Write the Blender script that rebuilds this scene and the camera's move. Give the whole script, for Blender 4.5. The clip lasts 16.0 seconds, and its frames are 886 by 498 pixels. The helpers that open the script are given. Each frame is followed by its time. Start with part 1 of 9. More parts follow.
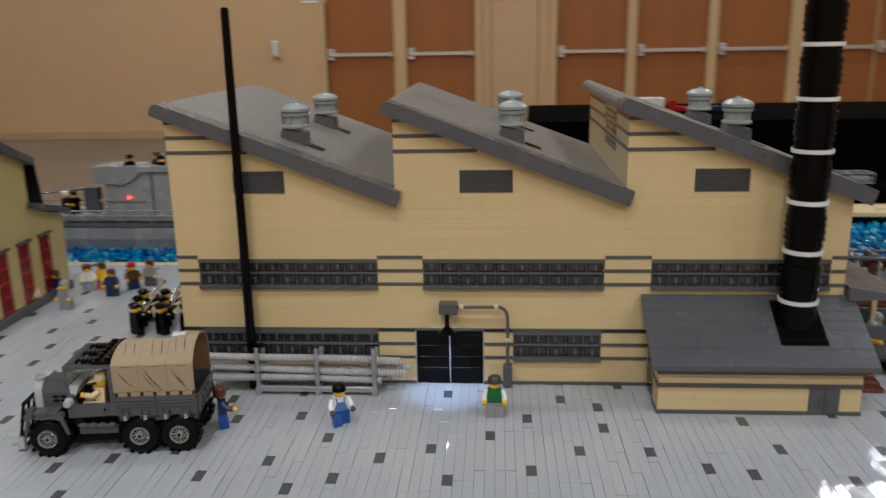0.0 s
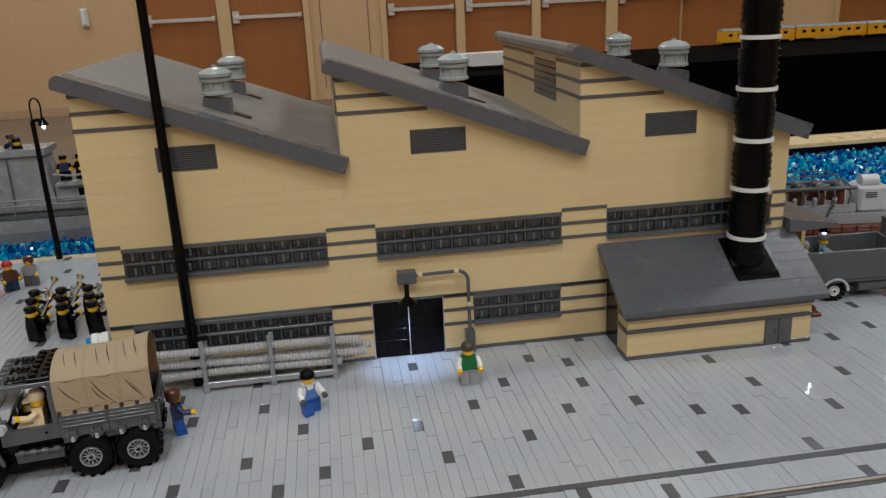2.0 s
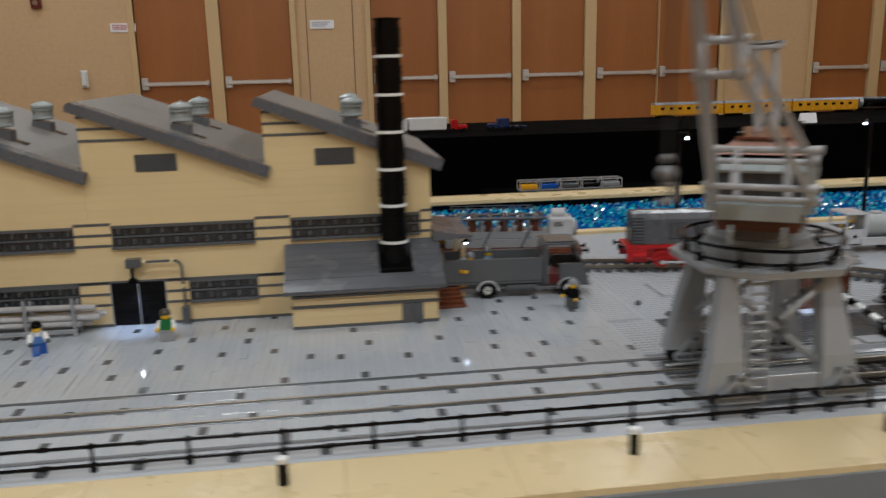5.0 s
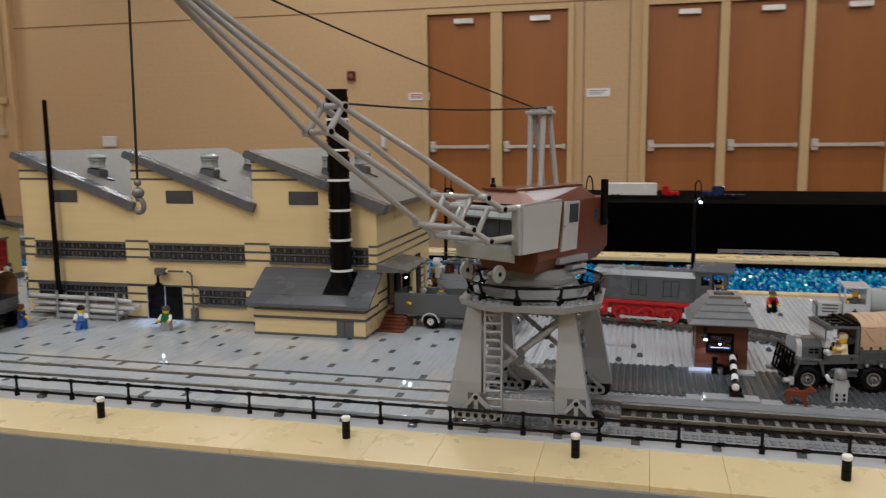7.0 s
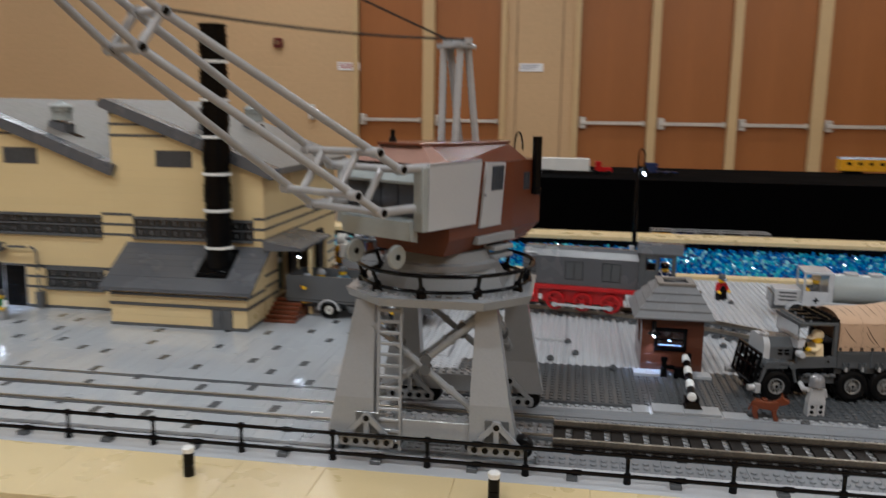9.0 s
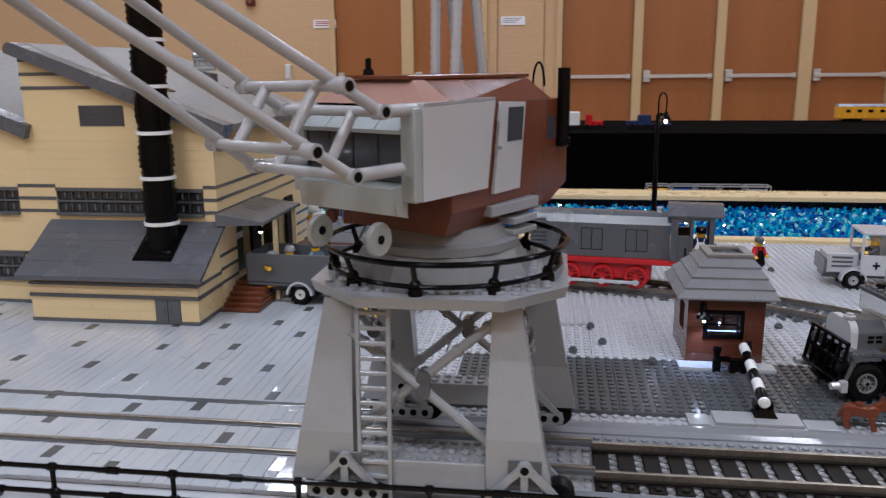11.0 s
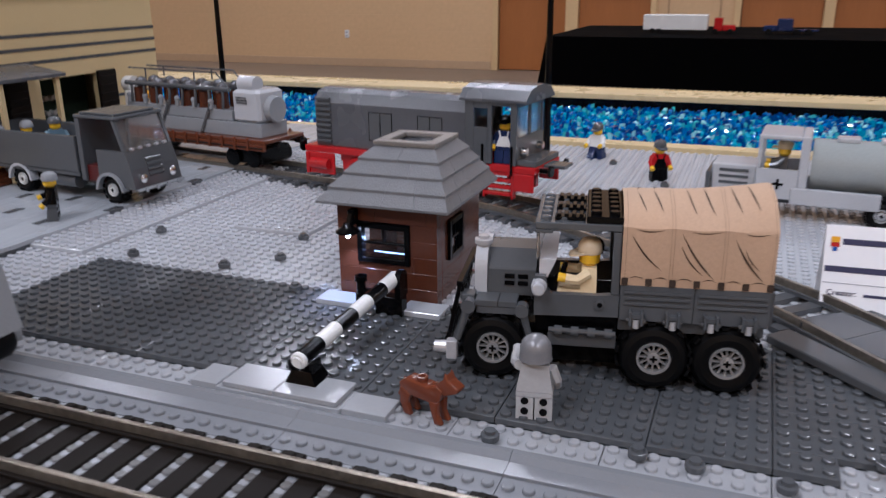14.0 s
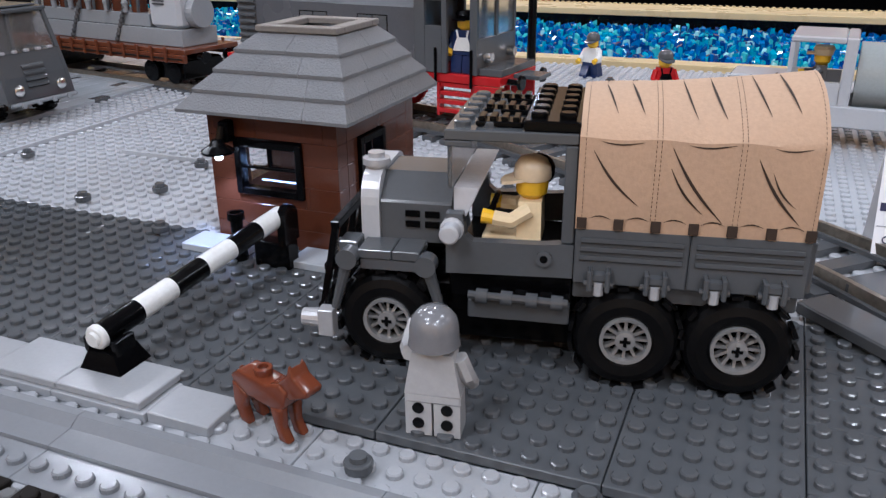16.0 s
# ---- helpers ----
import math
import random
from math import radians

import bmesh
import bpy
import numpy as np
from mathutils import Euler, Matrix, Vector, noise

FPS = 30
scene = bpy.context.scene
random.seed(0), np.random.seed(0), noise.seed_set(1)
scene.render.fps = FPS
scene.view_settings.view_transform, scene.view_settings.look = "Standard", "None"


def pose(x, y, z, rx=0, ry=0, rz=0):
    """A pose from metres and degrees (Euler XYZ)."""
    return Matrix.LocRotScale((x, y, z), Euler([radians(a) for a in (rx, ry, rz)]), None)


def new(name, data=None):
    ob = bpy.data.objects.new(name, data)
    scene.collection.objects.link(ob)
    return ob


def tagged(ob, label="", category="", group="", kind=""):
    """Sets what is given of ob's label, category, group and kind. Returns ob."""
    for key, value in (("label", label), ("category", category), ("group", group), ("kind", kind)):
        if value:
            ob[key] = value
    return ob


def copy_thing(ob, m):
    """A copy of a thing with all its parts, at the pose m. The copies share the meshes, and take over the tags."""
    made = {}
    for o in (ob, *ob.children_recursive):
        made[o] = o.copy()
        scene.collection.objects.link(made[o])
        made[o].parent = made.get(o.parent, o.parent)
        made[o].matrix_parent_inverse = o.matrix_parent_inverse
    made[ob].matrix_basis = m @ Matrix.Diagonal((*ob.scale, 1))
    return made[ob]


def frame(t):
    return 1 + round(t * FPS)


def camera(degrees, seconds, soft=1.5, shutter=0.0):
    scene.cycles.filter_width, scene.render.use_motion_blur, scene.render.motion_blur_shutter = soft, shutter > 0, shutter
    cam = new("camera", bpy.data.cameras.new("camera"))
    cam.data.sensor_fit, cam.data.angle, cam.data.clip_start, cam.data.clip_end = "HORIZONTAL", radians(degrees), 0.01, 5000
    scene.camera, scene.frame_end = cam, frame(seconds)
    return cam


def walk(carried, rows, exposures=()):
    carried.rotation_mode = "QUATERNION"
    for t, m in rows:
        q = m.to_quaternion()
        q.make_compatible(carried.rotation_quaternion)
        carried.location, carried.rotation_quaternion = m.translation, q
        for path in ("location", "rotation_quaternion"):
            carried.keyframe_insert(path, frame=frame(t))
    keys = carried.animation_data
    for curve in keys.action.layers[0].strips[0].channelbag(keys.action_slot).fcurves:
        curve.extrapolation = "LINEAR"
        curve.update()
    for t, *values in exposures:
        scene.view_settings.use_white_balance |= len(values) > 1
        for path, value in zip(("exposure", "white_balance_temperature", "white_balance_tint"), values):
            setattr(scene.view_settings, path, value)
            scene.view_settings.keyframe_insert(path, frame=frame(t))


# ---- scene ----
cam = camera(57.5, 16.0, 1.3, 0.5)
PATH = [
    (0, 0.0323, -0.7209, 0.3237, 75.32, 0.94, 3.59),
    (0.5, -0.0498, -0.7111, 0.3347, 73.17, 1.45, -6.04),
    (1, -0.0663, -0.6965, 0.3243, 72.20, 2.12, -8.98),
    (1.5, -0.0653, -0.6855, 0.3219, 72.15, 3.01, -9.41),
    (2, -0.0699, -0.6784, 0.3182, 72.30, 2.64, -8.68),
    (2.5, -0.0736, -0.6753, 0.3157, 72.47, 1.90, -7.75),
    (3, -0.0755, -0.6793, 0.3164, 72.88, 1.37, -6.78),
    (3.5, -0.0776, -0.6912, 0.3160, 73.41, 1.06, -5.90),
    (4, -0.0669, -0.7303, 0.3191, 74.86, 1.05, -5.32),
    (4.5, 0.0372, -0.8454, 0.3004, 75.86, 0.65, -8.75),
    (5, 0.2320, -0.9856, 0.3036, 77.07, 1.28, -7.83),
    (5.2, 0.3083, -1.0329, 0.3082, 77.93, 1.44, -6.28),
    (6.25, 0.6000, -1.1350, 0.3020, 80.10, 1.10, 5.00),
    (7.3, 0.7555, -1.1193, 0.2871, 82.45, 0.41, 16.37),
    (7.5, 0.7640, -1.1060, 0.2905, 82.51, 0.38, 17.56),
    (8, 0.7729, -1.0873, 0.2914, 82.89, 0.36, 19.85),
    (8.5, 0.7694, -1.0430, 0.2873, 82.50, 0.12, 18.03),
    (9, 0.7187, -0.9345, 0.2612, 80.27, -0.82, 9.13),
    (9.2, 0.6943, -0.8944, 0.2509, 79.34, -0.76, 6.70),
    (10.35, 0.6450, -0.7600, 0.2400, 78.00, 0.20, 5.00),
    (11.5, 0.7596, -0.7895, 0.2407, 77.30, 1.34, 12.79),
    (12, 0.8645, -0.8534, 0.2525, 78.46, 2.11, 17.29),
    (12.5, 0.9454, -0.8600, 0.2579, 78.97, 1.70, 16.63),
    (13, 0.9865, -0.7722, 0.2385, 78.37, 0.54, 15.13),
    (13.5, 1.0117, -0.6093, 0.2032, 74.09, 0.95, 17.80),
    (14, 1.0194, -0.4950, 0.1717, 71.78, 0.49, 21.02),
    (14.5, 1.0184, -0.4295, 0.1491, 69.66, 0.26, 24.51),
    (15, 1.0253, -0.3876, 0.1373, 68.87, 0.08, 24.91),
    (15.5, 1.0211, -0.3709, 0.1301, 68.24, 0.19, 23.37),
    (16, 1.0183, -0.3682, 0.1268, 67.60, 0.41, 22.12),
]
EXPOSURES = [(0, -0.46, 6050, 6), (4, -0.49, 6050, 6), (5, -0.49, 6000, 6), (8, -0.3, 6150, 6), (9.2, -0.4, 5950, 7), (11.5, -0.08, 5550, 15), (12.2, -0.08, 5650, 16), (13, -0.1, 5800, 18), (14, -0.11, 5620, 16), (14.5, -0.08, 5550, 15), (16, 0.13, 5540, 12)]
walk(cam, [(t, pose(x, y, z, rx, ry, rz)) for t, x, y, z, rx, ry, rz in PATH], EXPOSURES)

S = 0.008          # stud pitch
PL = 0.0032        # plate height
GROUND = -0.0064   # top of the yard's plates
FLOOR = -0.86      # hall floor


# ---- light ----
def area_lamp(x, y, z, w, d, watts):
    data = bpy.data.lights.new("ceiling_lamp", "AREA")
    data.shape, data.size, data.size_y, data.energy, data.color = "RECTANGLE", w, d, watts, (1.0, 0.985, 0.97)
    ob = new("ceiling_lamp_light", data)
    ob.matrix_world = pose(x, y, z)
    return ob


world = bpy.data.worlds.new("hall_air")
scene.world = world
world.use_nodes = True
world.node_tree.nodes["Background"].inputs[0].default_value = (1.0, 0.9, 0.78, 1)
world.node_tree.nodes["Background"].inputs[1].default_value = 0.014
# assumed lamps, all unseen; (-8.4, 4.4) and (7.8, 8.0) are added to brighten side walls
LAMPS = [(x, y) for y in (-4.8, -2.2, 1.0, 4.4) for x in (-4.5, -0.6, 3.3, 7.0)] + [(-8.4, 4.4)] + [(-9.7, 8.3), (7.8, 8.0)] + [(x, 7.4) for x in (-4.0, -1.9, 3.6)]
LAMP_WATTS = {-4.8: 92.0, -2.2: 66.0, 1.0: 30.0, 4.4: 66.0, 7.4: 50.0, 8.0: 50.0, 8.3: 50.0}
LAMP_SHARE = {-8.4: 1.3, -4.5: 0.7, -0.6: 1.35, 3.3: 1.0, 7.0: 0.75, -9.7: 1.5, -4.0: 0.9, -1.9: 0.9, 3.6: 1.0, 7.8: 0.9}
for lx, ly in LAMPS:
    area_lamp(lx, ly, 4.55, 1.1, 0.28, LAMP_WATTS[ly] * LAMP_SHARE[lx])


# ---- materials ----
def material(name, rgb, rough=0.5, metal=0.0, vary=0.06, grain=400.0, blotch=25.0, bump=0.05, bump_at=900.0, piece=0.0, island=0.0, trans=0.0, coat=0.0, spec=0.5):
    m = bpy.data.materials.new(name)
    m.use_nodes = True
    nt = m.node_tree
    b = nt.nodes["Principled BSDF"]
    co = nt.nodes.new("ShaderNodeTexCoord")
    big, fine = nt.nodes.new("ShaderNodeTexNoise"), nt.nodes.new("ShaderNodeTexNoise")
    big.inputs["Scale"].default_value, fine.inputs["Scale"].default_value = blotch, grain
    big.inputs["Detail"].default_value = 4
    for n in (big, fine):
        nt.links.new(co.outputs["Object"], n.inputs["Vector"])
    add = nt.nodes.new("ShaderNodeMath"); add.operation = "ADD"
    nt.links.new(big.outputs["Fac"], add.inputs[0])
    nt.links.new(fine.outputs["Fac"], add.inputs[1])
    last = add.outputs[0]
    for amount, node, out in ((piece, "ShaderNodeObjectInfo", "Random"), (island, "ShaderNodeNewGeometry", "Random Per Island")):
        if amount:
            src = nt.nodes.new(node)
            mul = nt.nodes.new("ShaderNodeMath"); mul.operation = "MULTIPLY_ADD"
            mul.inputs[1].default_value = amount
            nt.links.new(src.outputs[out], mul.inputs[0])
            nt.links.new(last, mul.inputs[2])
            last = mul.outputs[0]
    ramp = nt.nodes.new("ShaderNodeMapRange")
    ramp.inputs["From Min"].default_value, ramp.inputs["From Max"].default_value = 0.7, 1.3 + piece + island
    ramp.inputs["To Min"].default_value, ramp.inputs["To Max"].default_value = 1 - vary, 1 + vary
    nt.links.new(last, ramp.inputs["Value"])
    mix = nt.nodes.new("ShaderNodeVectorMath"); mix.operation = "SCALE"
    mix.inputs[0].default_value = rgb
    nt.links.new(ramp.outputs[0], mix.inputs["Scale"])
    nt.links.new(mix.outputs[0], b.inputs["Base Color"])
    rr = nt.nodes.new("ShaderNodeMapRange")
    rr.inputs["To Min"].default_value, rr.inputs["To Max"].default_value = max(0.03, rough * 0.75), min(1, rough * 1.3)
    nt.links.new(big.outputs["Fac"], rr.inputs["Value"])
    nt.links.new(rr.outputs[0], b.inputs["Roughness"])
    b.inputs["Metallic"].default_value = metal
    b.inputs["Specular IOR Level"].default_value = spec
    if trans:
        b.inputs["Transmission Weight"].default_value = trans
        b.inputs["IOR"].default_value = 1.45
    if coat:
        b.inputs["Coat Weight"].default_value = coat
    if bump:
        tex, bp = nt.nodes.new("ShaderNodeTexNoise"), nt.nodes.new("ShaderNodeBump")
        tex.inputs["Scale"].default_value = bump_at
        nt.links.new(co.outputs["Object"], tex.inputs["Vector"])
        nt.links.new(tex.outputs["Fac"], bp.inputs["Height"])
        bp.inputs["Strength"].default_value, bp.inputs["Distance"].default_value = bump, 0.0006
        nt.links.new(bp.outputs[0], b.inputs["Normal"])
    return m


def plastic(name, rgb, rough=0.24, **k):
    return material(name, rgb, rough, **{**dict(vary=0.05, grain=700, blotch=30, bump=0.04, bump_at=120), **k})


def glowing(name, rgb, strength):
    m = bpy.data.materials.new(name)
    m.use_nodes = True
    b = m.node_tree.nodes["Principled BSDF"]
    b.inputs["Emission Color"].default_value, b.inputs["Emission Strength"].default_value = (*rgb, 1), strength
    b.inputs["Base Color"].default_value = (*rgb, 1)
    return m


TAN = plastic("tan_plastic", (0.62, 0.49, 0.27), 0.28, island=0.5, vary=0.05)
OLIVE_TAN = plastic("yellowish_tan_plastic", (0.50, 0.40, 0.17), 0.3)
LGREY = plastic("light_grey_plastic", (0.445, 0.455, 0.475), 0.16, piece=0.4)
TILE = plastic("light_grey_tile", (0.41, 0.43, 0.455), 0.065, piece=0.7, island=0.7, vary=0.07, bump=0.13, bump_at=150)
MGREY = plastic("worn_light_grey_plastic", (0.268, 0.280, 0.296), 0.2)
DGREY = plastic("dark_grey_plastic", (0.081, 0.086, 0.092), 0.16, piece=0.4)
DTILE = plastic("dark_grey_tile", (0.082, 0.086, 0.092), 0.2, piece=0.4, island=0.4)
ROOF = plastic("dark_grey_roof_plastic", (0.088, 0.092, 0.102), 0.26, piece=0.5, vary=0.09)
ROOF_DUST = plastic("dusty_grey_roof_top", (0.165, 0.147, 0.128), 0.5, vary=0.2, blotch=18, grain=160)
BLACK = plastic("black_plastic", (0.0022, 0.0022, 0.0026), 0.16, spec=0.16)
RUBBER = material("black_rubber", (0.0024, 0.0024, 0.0028), 0.42, vary=0.1, bump=0.1, spec=0.16)
WHITE = plastic("white_plastic", (0.72, 0.72, 0.70), 0.25)
BROWN = plastic("reddish_brown_plastic", (0.125, 0.036, 0.016), 0.22, piece=0.5, island=0.4, vary=0.1)
DARK_BROWN = plastic("dark_brown_plastic", (0.010, 0.0075, 0.006), 0.5, spec=0.12)
STRIP = plastic("mid_grey_plate_plastic", (0.195, 0.203, 0.216), 0.15, piece=0.4)
RED = plastic("red_plastic", (0.42, 0.010, 0.012), 0.22)
BLUE = plastic("blue_plastic", (0.01, 0.08, 0.36), 0.24)
GREEN = plastic("green_plastic", (0.008, 0.13, 0.03), 0.25)
YELLOW = plastic("yellow_plastic", (0.78, 0.47, 0.02), 0.22)
ORANGE_YELLOW = plastic("yellow_orange_plastic", (0.75, 0.36, 0.015), 0.26)
CANVAS = material("tan_canvas", (0.47, 0.315, 0.205), 0.75, vary=0.07, grain=900, blotch=30, bump=0.15, bump_at=1500)
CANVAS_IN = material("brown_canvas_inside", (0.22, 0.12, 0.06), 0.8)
PRINT = material("dark_brown_print", (0.035, 0.020, 0.012), 0.7)
SILVER = plastic("silver_plastic", (0.50, 0.50, 0.51), 0.2, metal=0.35)
PEARL = plastic("grey_tube_plastic", (0.36, 0.36, 0.365), 0.16)
CHROME = material("chrome", (0.75, 0.74, 0.72), 0.18, metal=1.0, vary=0.05)
RAIL = material("nickel_rail", (0.27, 0.235, 0.19), 0.36, metal=0.85, vary=0.25)
CORD = material("black_cord", (0.012, 0.011, 0.010), 0.8)
PALE_GREY = plastic("pale_grey_green_plastic", (0.31, 0.335, 0.33), 0.22)
SAND = plastic("dark_green_plastic", (0.03, 0.05, 0.035), 0.3)
TUBE = material("pale_clear_tube_plastic", (0.110, 0.118, 0.127), 0.12, vary=0.4, grain=300, blotch=160, bump=0.5, bump_at=800, coat=0.5)
CLEAR_POST = material("glossy_clear_grey_plastic", (0.045, 0.05, 0.055), 0.07, vary=0.5, grain=300, blotch=160, bump=1.0, bump_at=800, coat=0.6)
SMOKE = material("smoky_window_plastic", (0.016, 0.019, 0.023), 0.06, vary=0.5, grain=260, blotch=140, bump=1.0, bump_at=700, coat=0.8)
CLEAR = material("clear_plastic", (0.80, 0.80, 0.80), 0.06, vary=0.02, bump=0.03, trans=0.92)
MILKY = material("scuffed_clear_plastic", (0.74, 0.75, 0.78), 0.22, vary=0.05, bump=0.1, trans=0.35)
PANE = material("window_glass", (0.10, 0.11, 0.13), 0.05, vary=0.1, bump=0.0, trans=0.5)
LED = glowing("white_led", (0.75, 0.85, 1.0), 60.0)
LED_RED = glowing("red_led", (1.0, 0.03, 0.02), 14.0)
WATER = material("blue_water_studs", (0.003, 0.115, 0.30), 0.07, vary=0.5, grain=130, blotch=70, bump=0.0, island=1.2, coat=0.5)
nt = WATER.node_tree
isl, mix_ = nt.nodes.new("ShaderNodeNewGeometry"), nt.nodes.new("ShaderNodeValToRGB")
mix_.color_ramp.interpolation = "CONSTANT"
for pos_, rgb in ((0.0, (0.002, 0.045, 0.20)), (0.30, (0.004, 0.14, 0.42)), (0.62, (0.010, 0.30, 0.46)), (0.82, (0.06, 0.46, 0.50)), (0.94, (0.30, 0.66, 0.70))):
    e = mix_.color_ramp.elements[0] if pos_ == 0 else mix_.color_ramp.elements.new(pos_)
    e.position, e.color = pos_, (*rgb, 1)
nt.links.new(isl.outputs["Random Per Island"], mix_.inputs[0])
nt.links.new(mix_.outputs[0], nt.nodes["Principled BSDF"].inputs["Base Color"])
CARPET = material("hall_floor", (0.20, 0.145, 0.10), 0.5, vary=0.15, grain=60, blotch=1.2, bump=0.1, bump_at=200)
PAINT = material("peach_wall_paint", (0.60, 0.40, 0.215), 0.55, vary=0.05, grain=20, blotch=0.6, bump=0.1, bump_at=60)
nt = PAINT.node_tree
bk, bb, co_ = nt.nodes.new("ShaderNodeTexBrick"), nt.nodes.new("ShaderNodeBump"), nt.nodes.new("ShaderNodeTexCoord")
mp_ = nt.nodes.new("ShaderNodeMapping")
mp_.inputs["Rotation"].default_value = (radians(90), 0, 0)
nt.links.new(co_.outputs["Object"], mp_.inputs["Vector"])
nt.links.new(mp_.outputs[0], bk.inputs["Vector"])
bk.inputs["Scale"].default_value, bk.inputs["Mortar Size"].default_value, bk.inputs["Brick Width"].default_value, bk.inputs["Row Height"].default_value = 1.0, 0.006, 0.40, 0.20
bk.inputs["Mortar Smooth"].default_value = 0.6
nt.links.new(bk.outputs["Fac"], bb.inputs["Height"])
bb.invert = True
bb.inputs["Strength"].default_value, bb.inputs["Distance"].default_value = 0.35, 0.004
nt.links.new(bb.outputs[0], nt.nodes["Principled BSDF"].inputs["Normal"])
PAINT_LOW = material("dado_paint", (0.47, 0.32, 0.19), 0.55, vary=0.05, grain=20, blotch=0.6)
JOINT = material("brown_joint_line", (0.26, 0.155, 0.08), 0.7)
FRAME = material("cream_door_frame", (0.60, 0.42, 0.215), 0.45, vary=0.04, grain=30, blotch=2)
# dull grey for the unseen ceiling, chosen to keep bounced fill light low
CEIL = material("low_bounce_grey", (0.26, 0.25, 0.24), 0.8)
CLOTH = material("black_tablecloth", (0.0010, 0.0010, 0.0012), 0.95, spec=0.02, vary=0.3, grain=300, blotch=6, bump=0.2, bump_at=300)
STEEL = material("brushed_steel", (0.72, 0.71, 0.69), 0.36, metal=0.75, vary=0.08)
PAPER = material("white_card", (0.86, 0.86, 0.88), 0.5, vary=0.01)
INK = material("dark_ink", (0.03, 0.03, 0.08), 0.6)
INK_FAINT = material("faint_grey_ink", (0.35, 0.35, 0.40), 0.6)
GREYWALL = plastic("grey_quay_wall", (0.17, 0.19, 0.205), 0.3)


def wood(name, rgb):
    m = material(name, rgb, 0.4, vary=0.10, grain=40, blotch=1.5, bump=0.04, bump_at=60)
    nt = m.node_tree
    mp = nt.nodes.new("ShaderNodeMapping")
    mp.inputs["Scale"].default_value = (3, 3, 0.12)
    co = [n for n in nt.nodes if n.type == "TEX_COORD"][0]
    nt.links.new(co.outputs["Object"], mp.inputs["Vector"])
    for n in nt.nodes:
        if n.type == "TEX_NOISE":
            nt.links.new(mp.outputs[0], n.inputs["Vector"])
    return m


WOOD = wood("orange_brown_door_wood", (0.325, 0.114, 0.027))


# ---- mesh tools ----
def part(name, bm, mat, parent, label="", smooth=False):
    me = bpy.data.meshes.new(name)
    bm.normal_update()
    bm.to_mesh(me)
    bm.free()
    for m in (mat if isinstance(mat, (list, tuple)) else [mat]):
        me.materials.append(m)
    if smooth:
        for f in me.polygons:
            f.use_smooth = True
        me.set_sharp_from_angle(angle=radians(35))
    ob = new(name, me)
    if parent:
        ob.parent = parent
    if label:
        ob["label"] = label
    return ob


def thing(name, label, category, m=None, group="", kind=""):
    ob = new(name)
    ob.empty_display_size = 0.01
    if m is not None:
        ob.matrix_basis = m
    return tagged(ob, label, category, group, kind)


def solid(name, bm, mat, label, category, group="", kind="", smooth=False, m=None):
    ob = tagged(part(name, bm, mat, None, "", smooth), label, category, group, kind)
    if m is not None:
        ob.matrix_basis = m
    return ob


def B():
    return bmesh.new()


def hexa(bm, low, high, mi=0):
    """A block between two rings of points of equal count (low and high)."""
    a, b = [bm.verts.new(p) for p in low], [bm.verts.new(p) for p in high]
    n = len(a)
    fs = [bm.faces.new(list(reversed(a))), bm.faces.new(b)]
    for i in range(n):
        fs.append(bm.faces.new((a[i], a[(i + 1) % n], b[(i + 1) % n], b[i])))
    for f in fs:
        f.material_index = mi
    return bm


def box(bm, x0, x1, y0, y1, z0, z1, c=0.0, mi=0):
    """A block; c cuts its upper edges and uprights."""
    if not c:
        return hexa(bm, [(x0, y0, z0), (x1, y0, z0), (x1, y1, z0), (x0, y1, z0)], [(x0, y0, z1), (x1, y0, z1), (x1, y1, z1), (x0, y1, z1)], mi)
    def ring(k, z):
        d = c
        return [(x0 + k + d, y0 + k, z), (x1 - k - d, y0 + k, z), (x1 - k, y0 + k + d, z), (x1 - k, y1 - k - d, z), (x1 - k - d, y1 - k, z), (x0 + k + d, y1 - k, z), (x0 + k, y1 - k - d, z), (x0 + k, y0 + k + d, z)]
    rings = [[bm.verts.new(p) for p in ring(k, z)] for k, z in ((c, z0), (0, z0 + c), (0, z1 - c), (c, z1))]
    fs = [bm.faces.new(list(reversed(rings[0]))), bm.faces.new(rings[-1])]
    for a, b in zip(rings, rings[1:]):
        for i in range(8):
            fs.append(bm.faces.new((a[i], a[(i + 1) % 8], b[(i + 1) % 8], b[i])))
    for f in fs:
        f.material_index = mi
    return bm


def prism(bm, poly, axis, a, b, mi=0):
    """A polygon of (u, v), pushed along an axis from a to b. axis x: (y, z); y: (x, z); z: (x, y)."""
    def at(p, w):
        u, v = p
        return {"x": (w, u, v), "y": (u, w, v), "z": (u, v, w)}[axis]
    lo, hi = [at(p, a) for p in poly], [at(p, b) for p in poly]
    hexa(bm, lo, hi, mi)
    return bm


def cyl(bm, p0, p1, r0, r1=None, n=16, mi=0, caps=True):
    p0, p1 = Vector(p0), Vector(p1)
    r1 = r0 if r1 is None else r1
    w = (p1 - p0).normalized()
    u = w.orthogonal().normalized()
    v = w.cross(u)
    rings = []
    for p, r in ((p0, r0), (p1, r1)):
        rings.append([bm.verts.new(p + r * (math.cos(2 * math.pi * i / n) * u + math.sin(2 * math.pi * i / n) * v)) for i in range(n)])
    fs = [bm.faces.new((rings[0][i], rings[0][(i + 1) % n], rings[1][(i + 1) % n], rings[1][i])) for i in range(n)]
    if caps:
        fs += [bm.faces.new(list(reversed(rings[0]))), bm.faces.new(rings[1])]
    for f in fs:
        f.material_index = mi
    return bm


